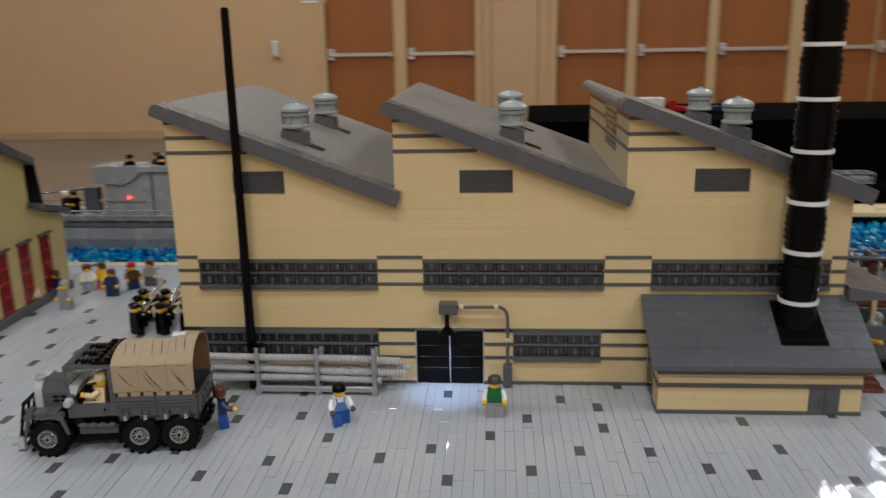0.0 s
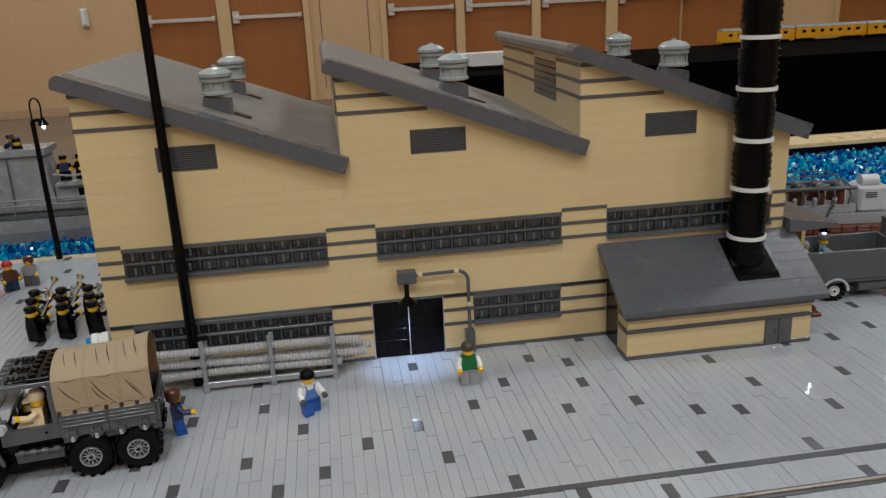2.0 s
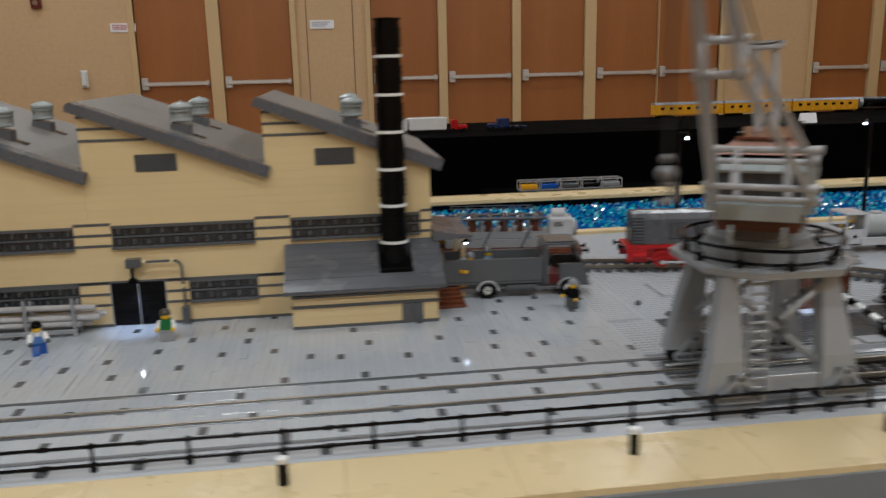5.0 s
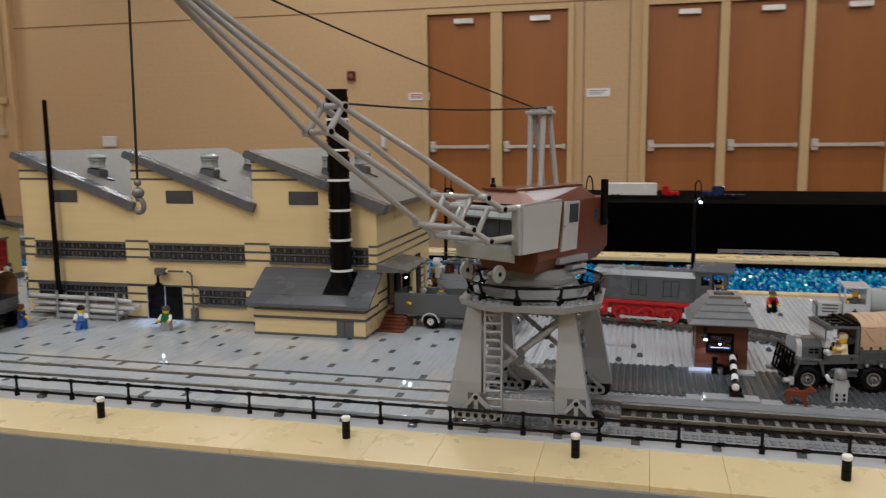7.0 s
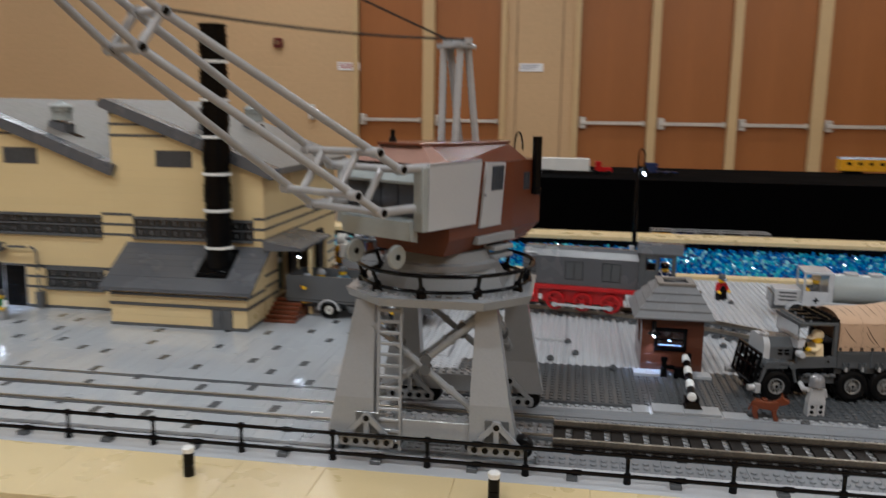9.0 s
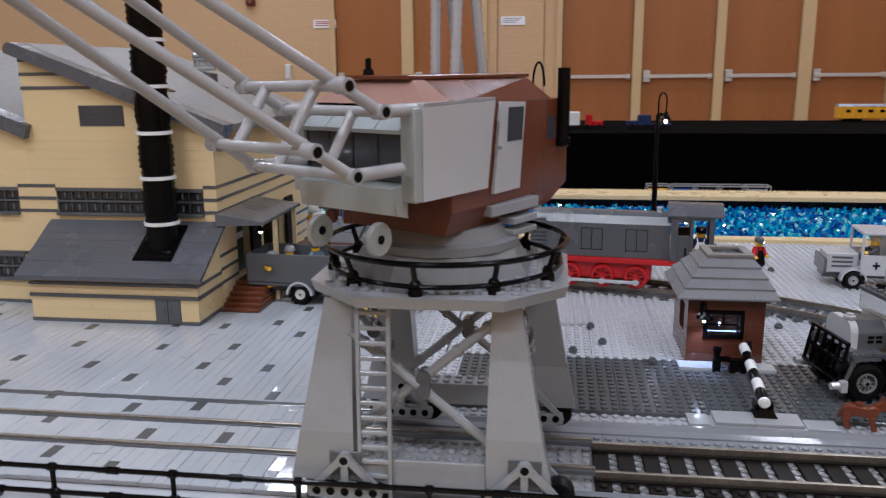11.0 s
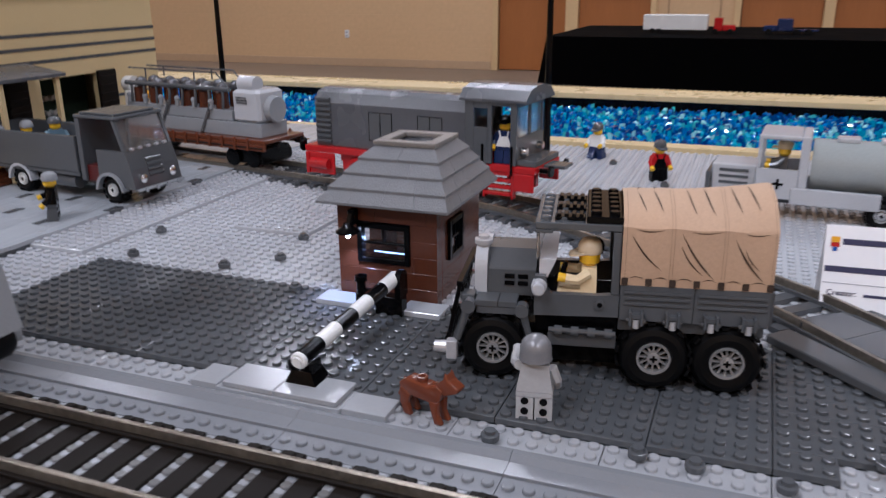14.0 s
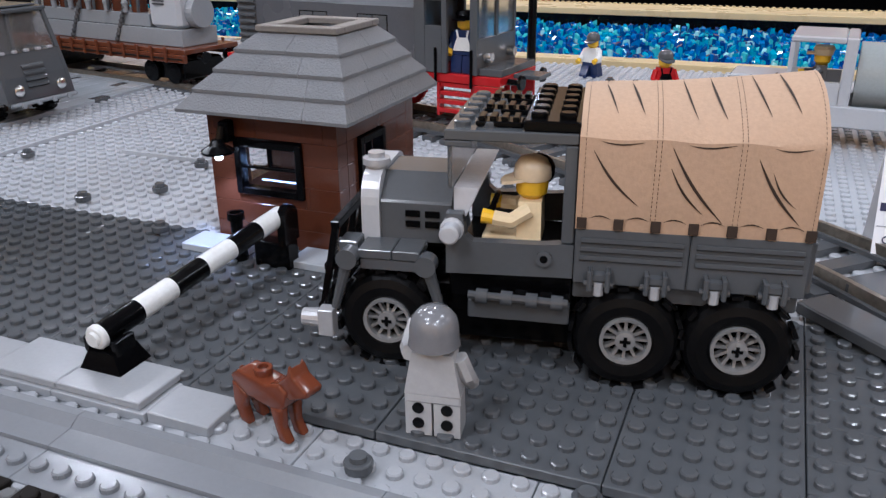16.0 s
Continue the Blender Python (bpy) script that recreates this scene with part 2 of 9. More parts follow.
def lathe(bm, profile, n=20, at=(0, 0, 0), mi=0, axis="z", caps=True):
    """Turns (radius, height) points round an axis."""
    def spot(r, h, i):
        c, s = r * math.cos(2 * math.pi * i / n), r * math.sin(2 * math.pi * i / n)
        q = {"z": (c, s, h), "y": (c, h, s), "x": (h, c, s)}[axis]
        return Vector(q) + Vector(at)
    rings = [[bm.verts.new(spot(r, h, i)) for i in range(n)] for r, h in profile]
    fs = []
    for a, b in zip(rings, rings[1:]):
        fs += [bm.faces.new((a[i], a[(i + 1) % n], b[(i + 1) % n], b[i])) for i in range(n)]
    if caps:
        fs += [bm.faces.new(list(reversed(rings[0]))), bm.faces.new(rings[-1])]
    for f in fs:
        f.material_index = mi
    bmesh.ops.recalc_face_normals(bm, faces=fs)
    return bm


def tube(bm, pts, r, n=10, mi=0, ribs=0.0):
    pts = [Vector(p) for p in pts]
    rings, u = [], None
    for i, p in enumerate(pts):
        w = (pts[min(i + 1, len(pts) - 1)] - pts[max(i - 1, 0)]).normalized()
        u = w.orthogonal().normalized() if u is None else (u - w * u.dot(w)).normalized()
        v = w.cross(u)
        rr = r * (1 + ribs * (1 if i % 2 else -1))
        rings.append([bm.verts.new(p + rr * (math.cos(2 * math.pi * k / n) * u + math.sin(2 * math.pi * k / n) * v)) for k in range(n)])
    fs = []
    for a, b in zip(rings, rings[1:]):
        fs += [bm.faces.new((a[k], a[(k + 1) % n], b[(k + 1) % n], b[k])) for k in range(n)]
    fs += [bm.faces.new(list(reversed(rings[0]))), bm.faces.new(rings[-1])]
    for f in fs:
        f.material_index = mi
    return bm


def ball(bm, at, r, n=12, squash=1.0, mi=0):
    return lathe(bm, [(r * math.sin(math.pi * (k + 0.15) / (n / 2 + 0.3)), -r * squash * math.cos(math.pi * (k + 0.15) / (n / 2 + 0.3))) for k in range(n // 2 + 1)], n, at, mi)


def stud(bm, x, y, z, n=10, mi=0):
    cyl(bm, (x, y, z), (x, y, z + 0.0013), 0.00245, 0.00245, n, mi)
    f = bm.faces
    return cyl(bm, (x, y, z + 0.0013), (x, y, z + 0.0017), 0.00245, 0.0020, n, mi)


def studs(bm, x0, y0, nx, ny, z, n=10, mi=0):
    for i in range(nx):
        for j in range(ny):
            stud(bm, x0 + (i + 0.5) * S, y0 + (j + 0.5) * S, z, n, mi)
    return bm


def arc(cx, cy, r, a0, a1, n):
    return [(cx + r * math.cos(radians(a0 + (a1 - a0) * i / n)), cy + r * math.sin(radians(a0 + (a1 - a0) * i / n))) for i in range(n + 1)]


def point_lamp(name, at, watts, rgb, radius=0.0015):
    data = bpy.data.lights.new(name, "POINT")
    data.energy, data.color, data.shadow_soft_size = watts, rgb, radius
    ob = new(name, data)
    ob.location = at
    return ob


def spot_lamp(name, at, watts, rgb, angle=95):
    data = bpy.data.lights.new(name, "SPOT")
    data.energy, data.color, data.shadow_soft_size, data.spot_size, data.spot_blend = watts, rgb, 0.002, radians(angle), 0.6
    ob = new(name, data)
    ob.matrix_world = pose(*at)
    return ob


# ---- the hall ----
WALL_Y, LEFT_X, RIGHT_X, FRONT_Y, CEILING = 9.30, -11.6, 10.0, -6.0, 4.8
bm = B(); box(bm, LEFT_X - 0.2, RIGHT_X + 0.2, FRONT_Y - 0.2, WALL_Y + 0.5, FLOOR - 0.1, FLOOR)
solid("floor", bm, CARPET, "brown polished hall floor", "floor", kind="structure")
bm = B(); box(bm, LEFT_X - 0.2, RIGHT_X + 0.2, FRONT_Y - 0.2, WALL_Y + 0.5, CEILING, CEILING + 0.1)
solid("ceiling", bm, CEIL, "unseen hall ceiling, greyed to cut bounced light", "ceiling", kind="structure")
for nm, x0, x1, y0, y1 in (("wall_west", LEFT_X - 0.2, LEFT_X, FRONT_Y, WALL_Y), ("wall_east", RIGHT_X, RIGHT_X + 0.2, FRONT_Y, WALL_Y), ("wall_south", LEFT_X - 0.2, RIGHT_X + 0.2, FRONT_Y - 0.2, FRONT_Y)):
    bm = B(); box(bm, x0, x1, y0, y1, FLOOR, CEILING)
    solid(nm, bm, PAINT, "peach painted hall wall", "wall", kind="structure")

DOOR_TOP, LEAF, MULL = 1.83, 0.83, 0.15
DOORS = [(-2.02, 2), (0.76, 5), (6.6, 2)]   # left jamb and number of leaves in each opening


def leaf_at(n, i):
    """Where leaf i begins in an opening of n leaves; of five, the last two stand as a pair."""
    if n == 5:
        return (0, 0.94, 1.88, 2.86, 3.70)[i]
    return i * (LEAF + MULL)


def span(n):
    return leaf_at(n, n - 1) + LEAF


north = B()
edges = [LEFT_X - 0.2] + [v for x, n in DOORS for v in (x, x + span(n))] + [RIGHT_X + 0.2]
for a, b_ in zip(edges[::2], edges[1::2]):
    box(north, a, b_, WALL_Y, WALL_Y + 0.25, FLOOR, CEILING)
for x, n in DOORS:
    box(north, x, x + span(n), WALL_Y, WALL_Y + 0.25, DOOR_TOP, CEILING)
solid("wall_north", north, PAINT, "peach painted block wall with door openings", "wall", kind="structure")
bm = B(); box(bm, -6.96, -6.74, WALL_Y - 0.045, WALL_Y - 0.002, 0.175, 0.325, 0.006); solid("wall_box", bm, WHITE, "small white electrical box on the hall wall", "wall box")
# brown lines paint the shaded edges of a raised column that is not modelled
for lx in (-0.021, 0.538):
    bm = B(); box(bm, lx, lx + 0.012, WALL_Y - 0.006, WALL_Y - 0.002, FLOOR + 0.15, CEILING - 0.01); solid("trim", bm, JOINT, "thin brown line drawn for the shaded edge of a wall column", "trim", kind="structure")
bm = B(); box(bm, LEFT_X, DOORS[0][0] - 0.1, WALL_Y - 0.012, WALL_Y - 0.002, FLOOR, FLOOR + 0.10, 0.003)
solid("baseboard", bm, PAINT_LOW, "tan vinyl baseboard along the wall", "baseboard", kind="structure")
bm = B(); box(bm, LEFT_X, RIGHT_X, WALL_Y - 0.006, WALL_Y - 0.002, DOOR_TOP + 0.082, DOOR_TOP + 0.098)
solid("trim", bm, JOINT, "thin darker joint line along the wall", "trim", kind="structure")
bm = B(); box(bm, -9.05, -8.36, WALL_Y - 0.12, WALL_Y - 0.002, FLOOR, CEILING, 0.006)
solid("pilaster", bm, PAINT, "peach painted wall pilaster", "pilaster", kind="structure")
cond = thing("wall_conduit", "painted electrical conduit with two boxes on the pilaster", "conduit", pose(-8.56, WALL_Y - 0.122, 0))
bm = B()
for dx in (0.0, 0.06):
    cyl(bm, (dx, -0.02, 0.92 if dx else 0.46), (dx, -0.02, CEILING - 0.02), 0.018, 0.018, 10)
part("pipe", bm, FRAME, cond, "", True)
for dx, z0, z1 in ((0.06, 0.82, 0.92), (0.0, 0.36, 0.46)):
    bm = B(); box(bm, dx - 0.05, dx + 0.05, -0.06, -0.001, z0, z1, 0.006); part("junction_box", bm, FRAME if dx else STEEL, cond)
for k, (x, n) in enumerate(DOORS):
    fr = B()
    top = DOOR_TOP + 0.07
    box(fr, x - 0.07, x, WALL_Y - 0.04, WALL_Y + 0.1, FLOOR, top, 0.004)
    box(fr, x + span(n), x + span(n) + 0.07, WALL_Y - 0.04, WALL_Y + 0.1, FLOOR, top, 0.004)
    box(fr, x, x + span(n), WALL_Y - 0.038, WALL_Y + 0.1, DOOR_TOP, top, 0.004)
    for i in range(1, n):
        mx, mw = x + leaf_at(n, i - 1) + LEAF, leaf_at(n, i) - leaf_at(n, i - 1) - LEAF
        box(fr, mx, mx + mw, WALL_Y - 0.036, WALL_Y + 0.1, FLOOR, DOOR_TOP, 0.006)
    solid("door_frame_%d" % (k + 1), fr, FRAME, "cream painted steel door frame", "door frame", kind="structure")
    for i in range(n):
        lx = x + leaf_at(n, i)
        door = thing("hall_door", "closed orange-brown wooden exit door with a push bar", "door", pose(lx, WALL_Y + 0.02, FLOOR), "exit doors")
        bm = B(); box(bm, 0.004, LEAF - 0.004, 0, 0.045, 0.01, DOOR_TOP - FLOOR - 0.004, 0.002)
        leaf = part("leaf", bm, WOOD, door)
        bm = B(); box(bm, 0.03, LEAF - 0.02, -0.075, -0.045, 0.975, 1.02, 0.006)
        bar = part("push_bar", bm, STEEL, door, "brushed steel push bar", True)
        bm = B(); box(bm, 0.02, 0.10, -0.06, 0.0, 0.93, 1.07, 0.008); box(bm, LEAF - 0.06, LEAF - 0.02, -0.05, 0.0, 0.96, 1.03, 0.006)
        part("latch_case", bm, STEEL, bar)
        bm = B(); box(bm, LEAF * 0.42, LEAF * 0.42 + 0.26, -0.06, 0.0, DOOR_TOP - FLOOR - 0.13, DOOR_TOP - FLOOR - 0.06, 0.008)
        part("door_closer", bm, STEEL, door, "silver door closer box")


def wall_item(name, label, category, x, z, w, h, d, mat, bars=None):
    ob = thing(name, label, category, pose(x, WALL_Y, z))
    bm = B(); box(bm, -w / 2, w / 2, -d, -0.001, -h / 2, h / 2, min(w, h, d) * 0.15)
    part("case", bm, mat, ob)
    return ob


ob = wall_item("fire_alarm", "small dark red fire alarm box on the wall", "fire alarm", -3.08, 1.09, 0.11, 0.12, 0.06, material("alarm_red", (0.12, 0.012, 0.012), 0.35))
bm = B(); cyl(bm, (0, -0.061, 0), (0, -0.066, 0), 0.03, 0.03, 16); part("sounder", bm, CHROME, ob)
for sx in (-2.15, 0.17):
    ob = wall_item("wall_sign", "white wall sign with unreadable lines of text", "sign", sx, 0.80, 0.29, 0.10, 0.012, PAPER)
    ink = INK_FAINT if sx > 0 else material("red_ink", (0.4, 0.05, 0.04), 0.6)
    for i in range(3):
        bm = B(); box(bm, -0.12, 0.10 - 0.03 * i, -0.014, -0.0122, 0.022 - 0.022 * i, 0.032 - 0.022 * i); part("text_bar", bm, ink, ob)
ob = wall_item("wall_phone", "white wall telephone with its handset", "telephone", -2.64, 0.22, 0.075, 0.20, 0.06, WHITE)
bm = B(); box(bm, -0.025, 0.025, -0.085, -0.061, -0.08, 0.09, 0.008); part("handset", bm, WHITE, ob)
ob = wall_item("wall_socket", "small white wall socket plate", "socket", -4.1, -0.45, 0.06, 0.10, 0.012, WHITE)
bm = B(); box(bm, -0.012, 0.012, -0.0145, -0.0125, -0.03, -0.01); box(bm, -0.012, 0.012, -0.0145, -0.0125, 0.01, 0.03); part("outlet", bm, INK_FAINT, ob)
# assumed housings over the lamps, never in view
for lx, ly in LAMPS:
    fx = thing("ceiling_light", "assumed rectangular ceiling light fixture, out of view", "ceiling light", pose(lx, ly, 4.56), "ceiling lights")
    bm = B(); box(bm, -0.66, 0.66, -0.31, 0.31, 0.02, 0.24, 0.01); part("housing", bm, CEIL, fx)

# ---- the layout's table, quay and ground ----
TABLE_X0, TABLE_X1 = -1.1, 1.75
bm = B(); box(bm, TABLE_X0, TABLE_X1, -0.462, 0.80, -0.055, -0.0118)
solid("layout_table", bm, GREYWALL, "grey baseboard of the toy brick harbour display", "table", kind="structure")
# skirts down to the floor
bm = B()
for x0, x1, y0, y1 in ((TABLE_X0 + 0.02, TABLE_X1 - 0.02, -0.44, 0.78),):
    n = 120
    ring = []
    for i in range(n):
        a = i / n
        per = 2 * ((x1 - x0) + (y1 - y0)) * a
        w, d = x1 - x0, y1 - y0
        wob = 0.006 * math.sin(i * 2.1)
        if per < w: p = (x0 + per, y0 + wob)
        elif per < w + d: p = (x1 + wob, y0 + per - w)
        elif per < 2 * w + d: p = (x1 - (per - w - d), y1 + wob)
        else: p = (x0 + wob, y1 - (per - 2 * w - d))
        ring.append(p)
    prism(bm, ring, "z", FLOOR, -0.056)
solid("table_skirt", bm, CLOTH, "black cloth skirt round the display table", "tablecloth")

# quay wall and its tan cap stones along the front
bm = B()
box(bm, TABLE_X0, TABLE_X1, -0.475, -0.463, -0.13, -0.006)
solid("quay_wall", bm, GREYWALL, "smooth dark grey quay wall face", "wall", kind="structure")
quay = thing("quay_edge", "tan plate edging along the quay", "edging", kind="structure")
x, k = TABLE_X0, 0
rnd = random.Random(4)
while x < TABLE_X1:
    w = S * rnd.choice((8, 10, 12, 16))
    bm = B(); box(bm, x + 0.0001, min(x + w, TABLE_X1) - 0.0001, -0.471 - 0.002 * rnd.random(), -0.392, -0.0096, -0.0006 + 0.0003 * rnd.random(), 0.0003)
    part("plate", bm, TAN, quay)
    x += w
bm = B(); box(bm, TABLE_X0, TABLE_X1, -0.3918, -0.352, -0.0117, -0.0032, 0.0003)
solid("kerb_strip", bm, LGREY, "light grey plate strip under the railing", "edging", kind="structure")

# plaza of long light tiles with scattered dark ones, laid on grey plates
PLX0, PLX1, PLY0, PLY1 = -0.88, 0.544, -0.352, 0.416
bm = B(); box(bm, PLX0, PLX1, PLY0, PLY1, -0.0117, -PL - 0.0002)
plaza = solid("plaza_ground", bm, DGREY, "plaza of light grey smooth tiles with scattered dark grey ones", "ground", kind="structure")
DARKS = [(-.142, -.075), (-.107, -.109), (-.149, -.151), (-.122, -.194), (-.089, -.177), (-.056, -.141), (-.022, -.124), (-.005, -.178), (.028, -.107), (.062, -.070), (.091, -.034), (.063, -.158), (.122, -.045), (.128, -.090), (.104, -.131), (.157, -.131), (.196, -.154), (.171, -.213), (.225, -.163), (.039, -.216)]
rnd = random.Random(11)
darks = list(DARKS)
tries = 0
while tries < 9000:
    tries += 1
    p = (rnd.uniform(PLX0, PLX1), rnd.uniform(PLY0, PLY1))
    if -0.16 < p[0] < 0.24 and -0.22 < p[1] < -0.03:
        continue
    if all((p[0] - q[0]) ** 2 + (p[1] - q[1]) ** 2 > 0.043 ** 2 for q in darks):
        darks.append(p)
cols = {}
for px, py in darks:
    cols.setdefault(int((px - PLX0) // S), []).append(py)
RAILS_Y = (-0.2655, -0.3045)


def tile_mesh(length):
    t = B(); box(t, 0.00007, S - 0.00007, 0.00007, length - 0.00007, -PL, 0, 0.00016)
    me = bpy.data.meshes.new("tile")
    t.to_mesh(me); t.free()
    return me


tile_data, near, far = {}, 0, {False: B(), True: B()}
ncol = int((PLX1 - PLX0) / S)
for c in range(ncol):
    x = PLX0 + c * S
    cuts = sorted(cols.get(c, []))
    segs, y = [], PLY0
    for d in cuts:
        d0 = PLY0 + round((d - S - PLY0) / S) * S
        if d0 < y:
            continue
        segs += [(y, d0, False), (d0, d0 + 2 * S, True)]
        y = d0 + 2 * S
    segs.append((y, PLY1, False))
    for a, b_, dark in segs:
        while b_ - a > 0.001:
            e = b_ if dark else min(b_, a + S * rnd.choice((4, 6, 8, 8)))
            if b_ - e < S * 0.6:
                e = b_
            if x < 0.17 and x > -0.26 and a > -0.24 and a < -0.01 and near < 300:
                near += 1
                key = (round((e - a) / S), dark)
                if key not in tile_data:
                    tile_data[key] = tile_mesh(e - a)
                    tile_data[key].materials.append(DTILE if dark else TILE)
                ob = new("tile", tile_data[key])
                ob.location = (x, a, rnd.uniform(-0.00012, 0.00012))
                ob.rotation_euler = (rnd.gauss(0, 0.008), rnd.gauss(0, 0.017), 0)
                ob.parent = plaza
            else:
                dz = rnd.uniform(-0.00012, 0.00012)
                fb = far[dark]
                n0 = len(fb.verts)
                box(fb, x + 0.00007, x + S - 0.00007, a + 0.00007, e - 0.00007, -PL, dz, 0.00016)
                fb.verts.ensure_lookup_table()
                tx_, ty_ = rnd.gauss(0, 0.017), rnd.gauss(0, 0.007)
                for v in fb.verts[n0:]:
                    v.co.z += (v.co.x - x - S / 2) * tx_ + (v.co.y - (a + e) / 2) * ty_
            a = e
for dark, lbl in ((False, "light grey smooth floor tiles"), (True, "dark grey floor tiles")):
    tagged(part("tiles", far[dark], DTILE if dark else TILE, plaza, lbl), kind="stuff")

# yard of studded plates
YX0, YX1 = 0.544, 1.744
bm = B(); box(bm, YX0, YX1, -0.352, 0.408, -0.0148, -0.01295)
yard = solid("yard_ground", bm, LGREY, "studded light and dark grey plate ground of the yard", "ground", kind="structure")


def plate_mesh(nx, ny, mat):
    t = B(); box(t, 0.00018, nx * S - 0.00018, 0.00018, ny * S - 0.00018, -PL, 0, 0.0003)
    studs(t, 0, 0, nx, ny, 0, 10)
    me = bpy.data.meshes.new("plate")
    t.to_mesh(me); t.free()
    me.materials.append(mat)
    return me


plates = {}
# light plates below yard level take a darker grey than LGREY
BAND = plastic("darker_grey_plate_plastic", (0.345, 0.352, 0.366), 0.15, piece=0.4)


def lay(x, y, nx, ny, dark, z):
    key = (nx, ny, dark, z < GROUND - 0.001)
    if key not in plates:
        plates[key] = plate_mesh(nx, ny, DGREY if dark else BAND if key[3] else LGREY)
    ob = new("plate", plates[key])
    ob.location = (x, y, z + random.uniform(-0.0001, 0.0001))
    ob.parent = yard


def lay_rows(x0, x1, y0, y1, dark, z):
    """Plates of 8 studs across and up to 16 along, from one corner to the other."""
    x = x0
    while x < x1 - 0.001:
        nx = min(8, round((x1 - x) / S))
        y = y0
        while y < y1 - 0.001:
            ny = min(16, round((y1 - y) / S))
            lay(x, y, nx, ny, dark, z)
            y += ny * S
        x += nx * S


R0, R1 = -0.200, -0.088      # the dark road's two sides
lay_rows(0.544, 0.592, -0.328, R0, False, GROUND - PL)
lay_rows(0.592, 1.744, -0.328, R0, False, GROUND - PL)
lay_rows(0.544, 0.608, R0, R1, False, GROUND)
lay_rows(0.608, 1.040, R0, R1, True, GROUND)
for k in range(7):
    # the road's slanting end, in pairs of stud rows
    y = R0 + 2 * k * S
    cut = max(0, min(20, round((1.060 + (y + 0.200) * 1.05 - 1.040) / S)))
    lay(1.040, y, cut, 2, True, GROUND)
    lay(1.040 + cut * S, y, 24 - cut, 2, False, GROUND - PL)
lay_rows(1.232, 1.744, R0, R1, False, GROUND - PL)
lay_rows(0.544, 0.592, R1, 0.408, False, -PL)
lay_rows(0.592, 0.656, R1, 0.408, False, GROUND)
lay_rows(0.656, 0.720, R1, 0.000, False, GROUND)
lay_rows(0.656, 0.720, 0.000, 0.064, False, -PL)
lay_rows(0.656, 0.720, 0.064, 0.408, False, GROUND)
lay_rows(0.720, 1.744, R1, 0.408, False, GROUND)

# rails let into the plaza, and the sleepered track beyond the crane
for ry in RAILS_Y:
    bm = B(); box(bm, PLX0, 0.712, ry - 0.0012, ry + 0.0012, -0.001, 0.0022, 0.0003); box(bm, PLX0, 0.712, ry - 0.0042, ry + 0.0042, -0.002, 0.0008, 0.0002, 1)
    solid("rail", bm, [RAIL, DGREY], "flush metal rail let into the plaza tiles", "rail", "quay rails")
bm = B(); box(bm, PLX0, 0.60, -0.2335, -0.2275, -0.001, 0.0007, 0.0003)
solid("gutter_strip", bm, DGREY, "thin dark grey strip along the plaza tiles", "edging", kind="structure")


# plates between the sleepers, a darker grey than the yard plates
BALLAST = plastic("dark_gap_plate_plastic", (0.13, 0.127, 0.124), 0.3)


def track(name, x0, x1, y, z, label, m):
    ob = thing(name, label, "railway track", m)
    n = int((x1 - x0) / (2 * S))
    for i in range(n):
        bm = B()
        sx = x0 + i * 2 * S
        box(bm, sx, sx + 0.0104, y - 4 * S, y + 4 * S, z, z + PL, 0.0003)
        for k in (-3.5, 3.5):
            stud(bm, sx + 0.0052, y + k * S, z + PL, 8)
        part("sleeper", bm, DARK_BROWN, ob)
    for i in range(n):
        tb = B()
        sx = x0 + i * 2 * S + 0.0106
        box(tb, sx, sx + 0.0052, y - 4 * S, y + 4 * S, z, z + PL * 0.3)
        for k in (-3.5, -1.5, -0.5, 0.5, 1.5, 3.5):
            stud(tb, sx + 0.0026, y + k * S, z + PL * 0.3, 8)
        part("ballast_plate", tb, BALLAST, ob)
    for s in (-1, 1):
        bm = B()
        box(bm, x0, x1, y + s * 0.0195 - 0.0012, y + s * 0.0195 + 0.0012, z + PL, z + PL + 0.0062, 0.0004)
        box(bm, x0, x1, y + s * 0.0195 - 0.0032, y + s * 0.0195 + 0.0032, z + PL, z + PL + 0.0018, 0.0003, 1)
        part("rail", bm, [RAIL, DARK_BROWN], ob)
    return ob


# ---- water, far quay ----
bm = B()
rnd = random.Random(8)
x = TABLE_X0
box(bm, TABLE_X0, TABLE_X1, 0.442, 0.702, -0.0117, -0.009)
for i in range(270):
    for j in range(40):
        wx, wy = TABLE_X0 + (TABLE_X1 - TABLE_X0) / 270 * (i + rnd.random()), 0.444 + 0.0064 * (j + rnd.random())
        r, h, a = rnd.uniform(0.0028, 0.0048), rnd.uniform(0.003, 0.010), rnd.uniform(0, 6.28)
        ring = [(wx + r * math.cos(a + k * 1.571), min(wy + r * math.sin(a + k * 1.571), 0.7035)) for k in range(4)]
        tz = [rnd.uniform(-0.002, 0.002) for _ in range(2)]
        hexa(bm, [(*p, -0.0095) for p in ring], [(wx + (p[0] - wx) * 0.8, wy + (p[1] - wy) * 0.8, -0.009 + h + t_) for p, t_ in zip(ring, (tz[0], tz[1], -tz[0], -tz[1]))])
solid("harbour_water", bm, WATER, "loose translucent blue bricks as harbour water", "water", kind="stuff")
bm = B(); box(bm, TABLE_X0, TABLE_X1, 0.4165, 0.4415, -0.0117, -0.0022, 0.0004)
solid("near_quay_edge", bm, TAN, "tan plate edge along the harbour water", "edging", kind="structure")
bm = B(); box(bm, TABLE_X0, TABLE_X1, 0.704, 0.770, -0.0117, 0.0080)
solid("far_quay_wall", bm, BLACK, "black wall under the far quay edge", "wall", kind="structure")
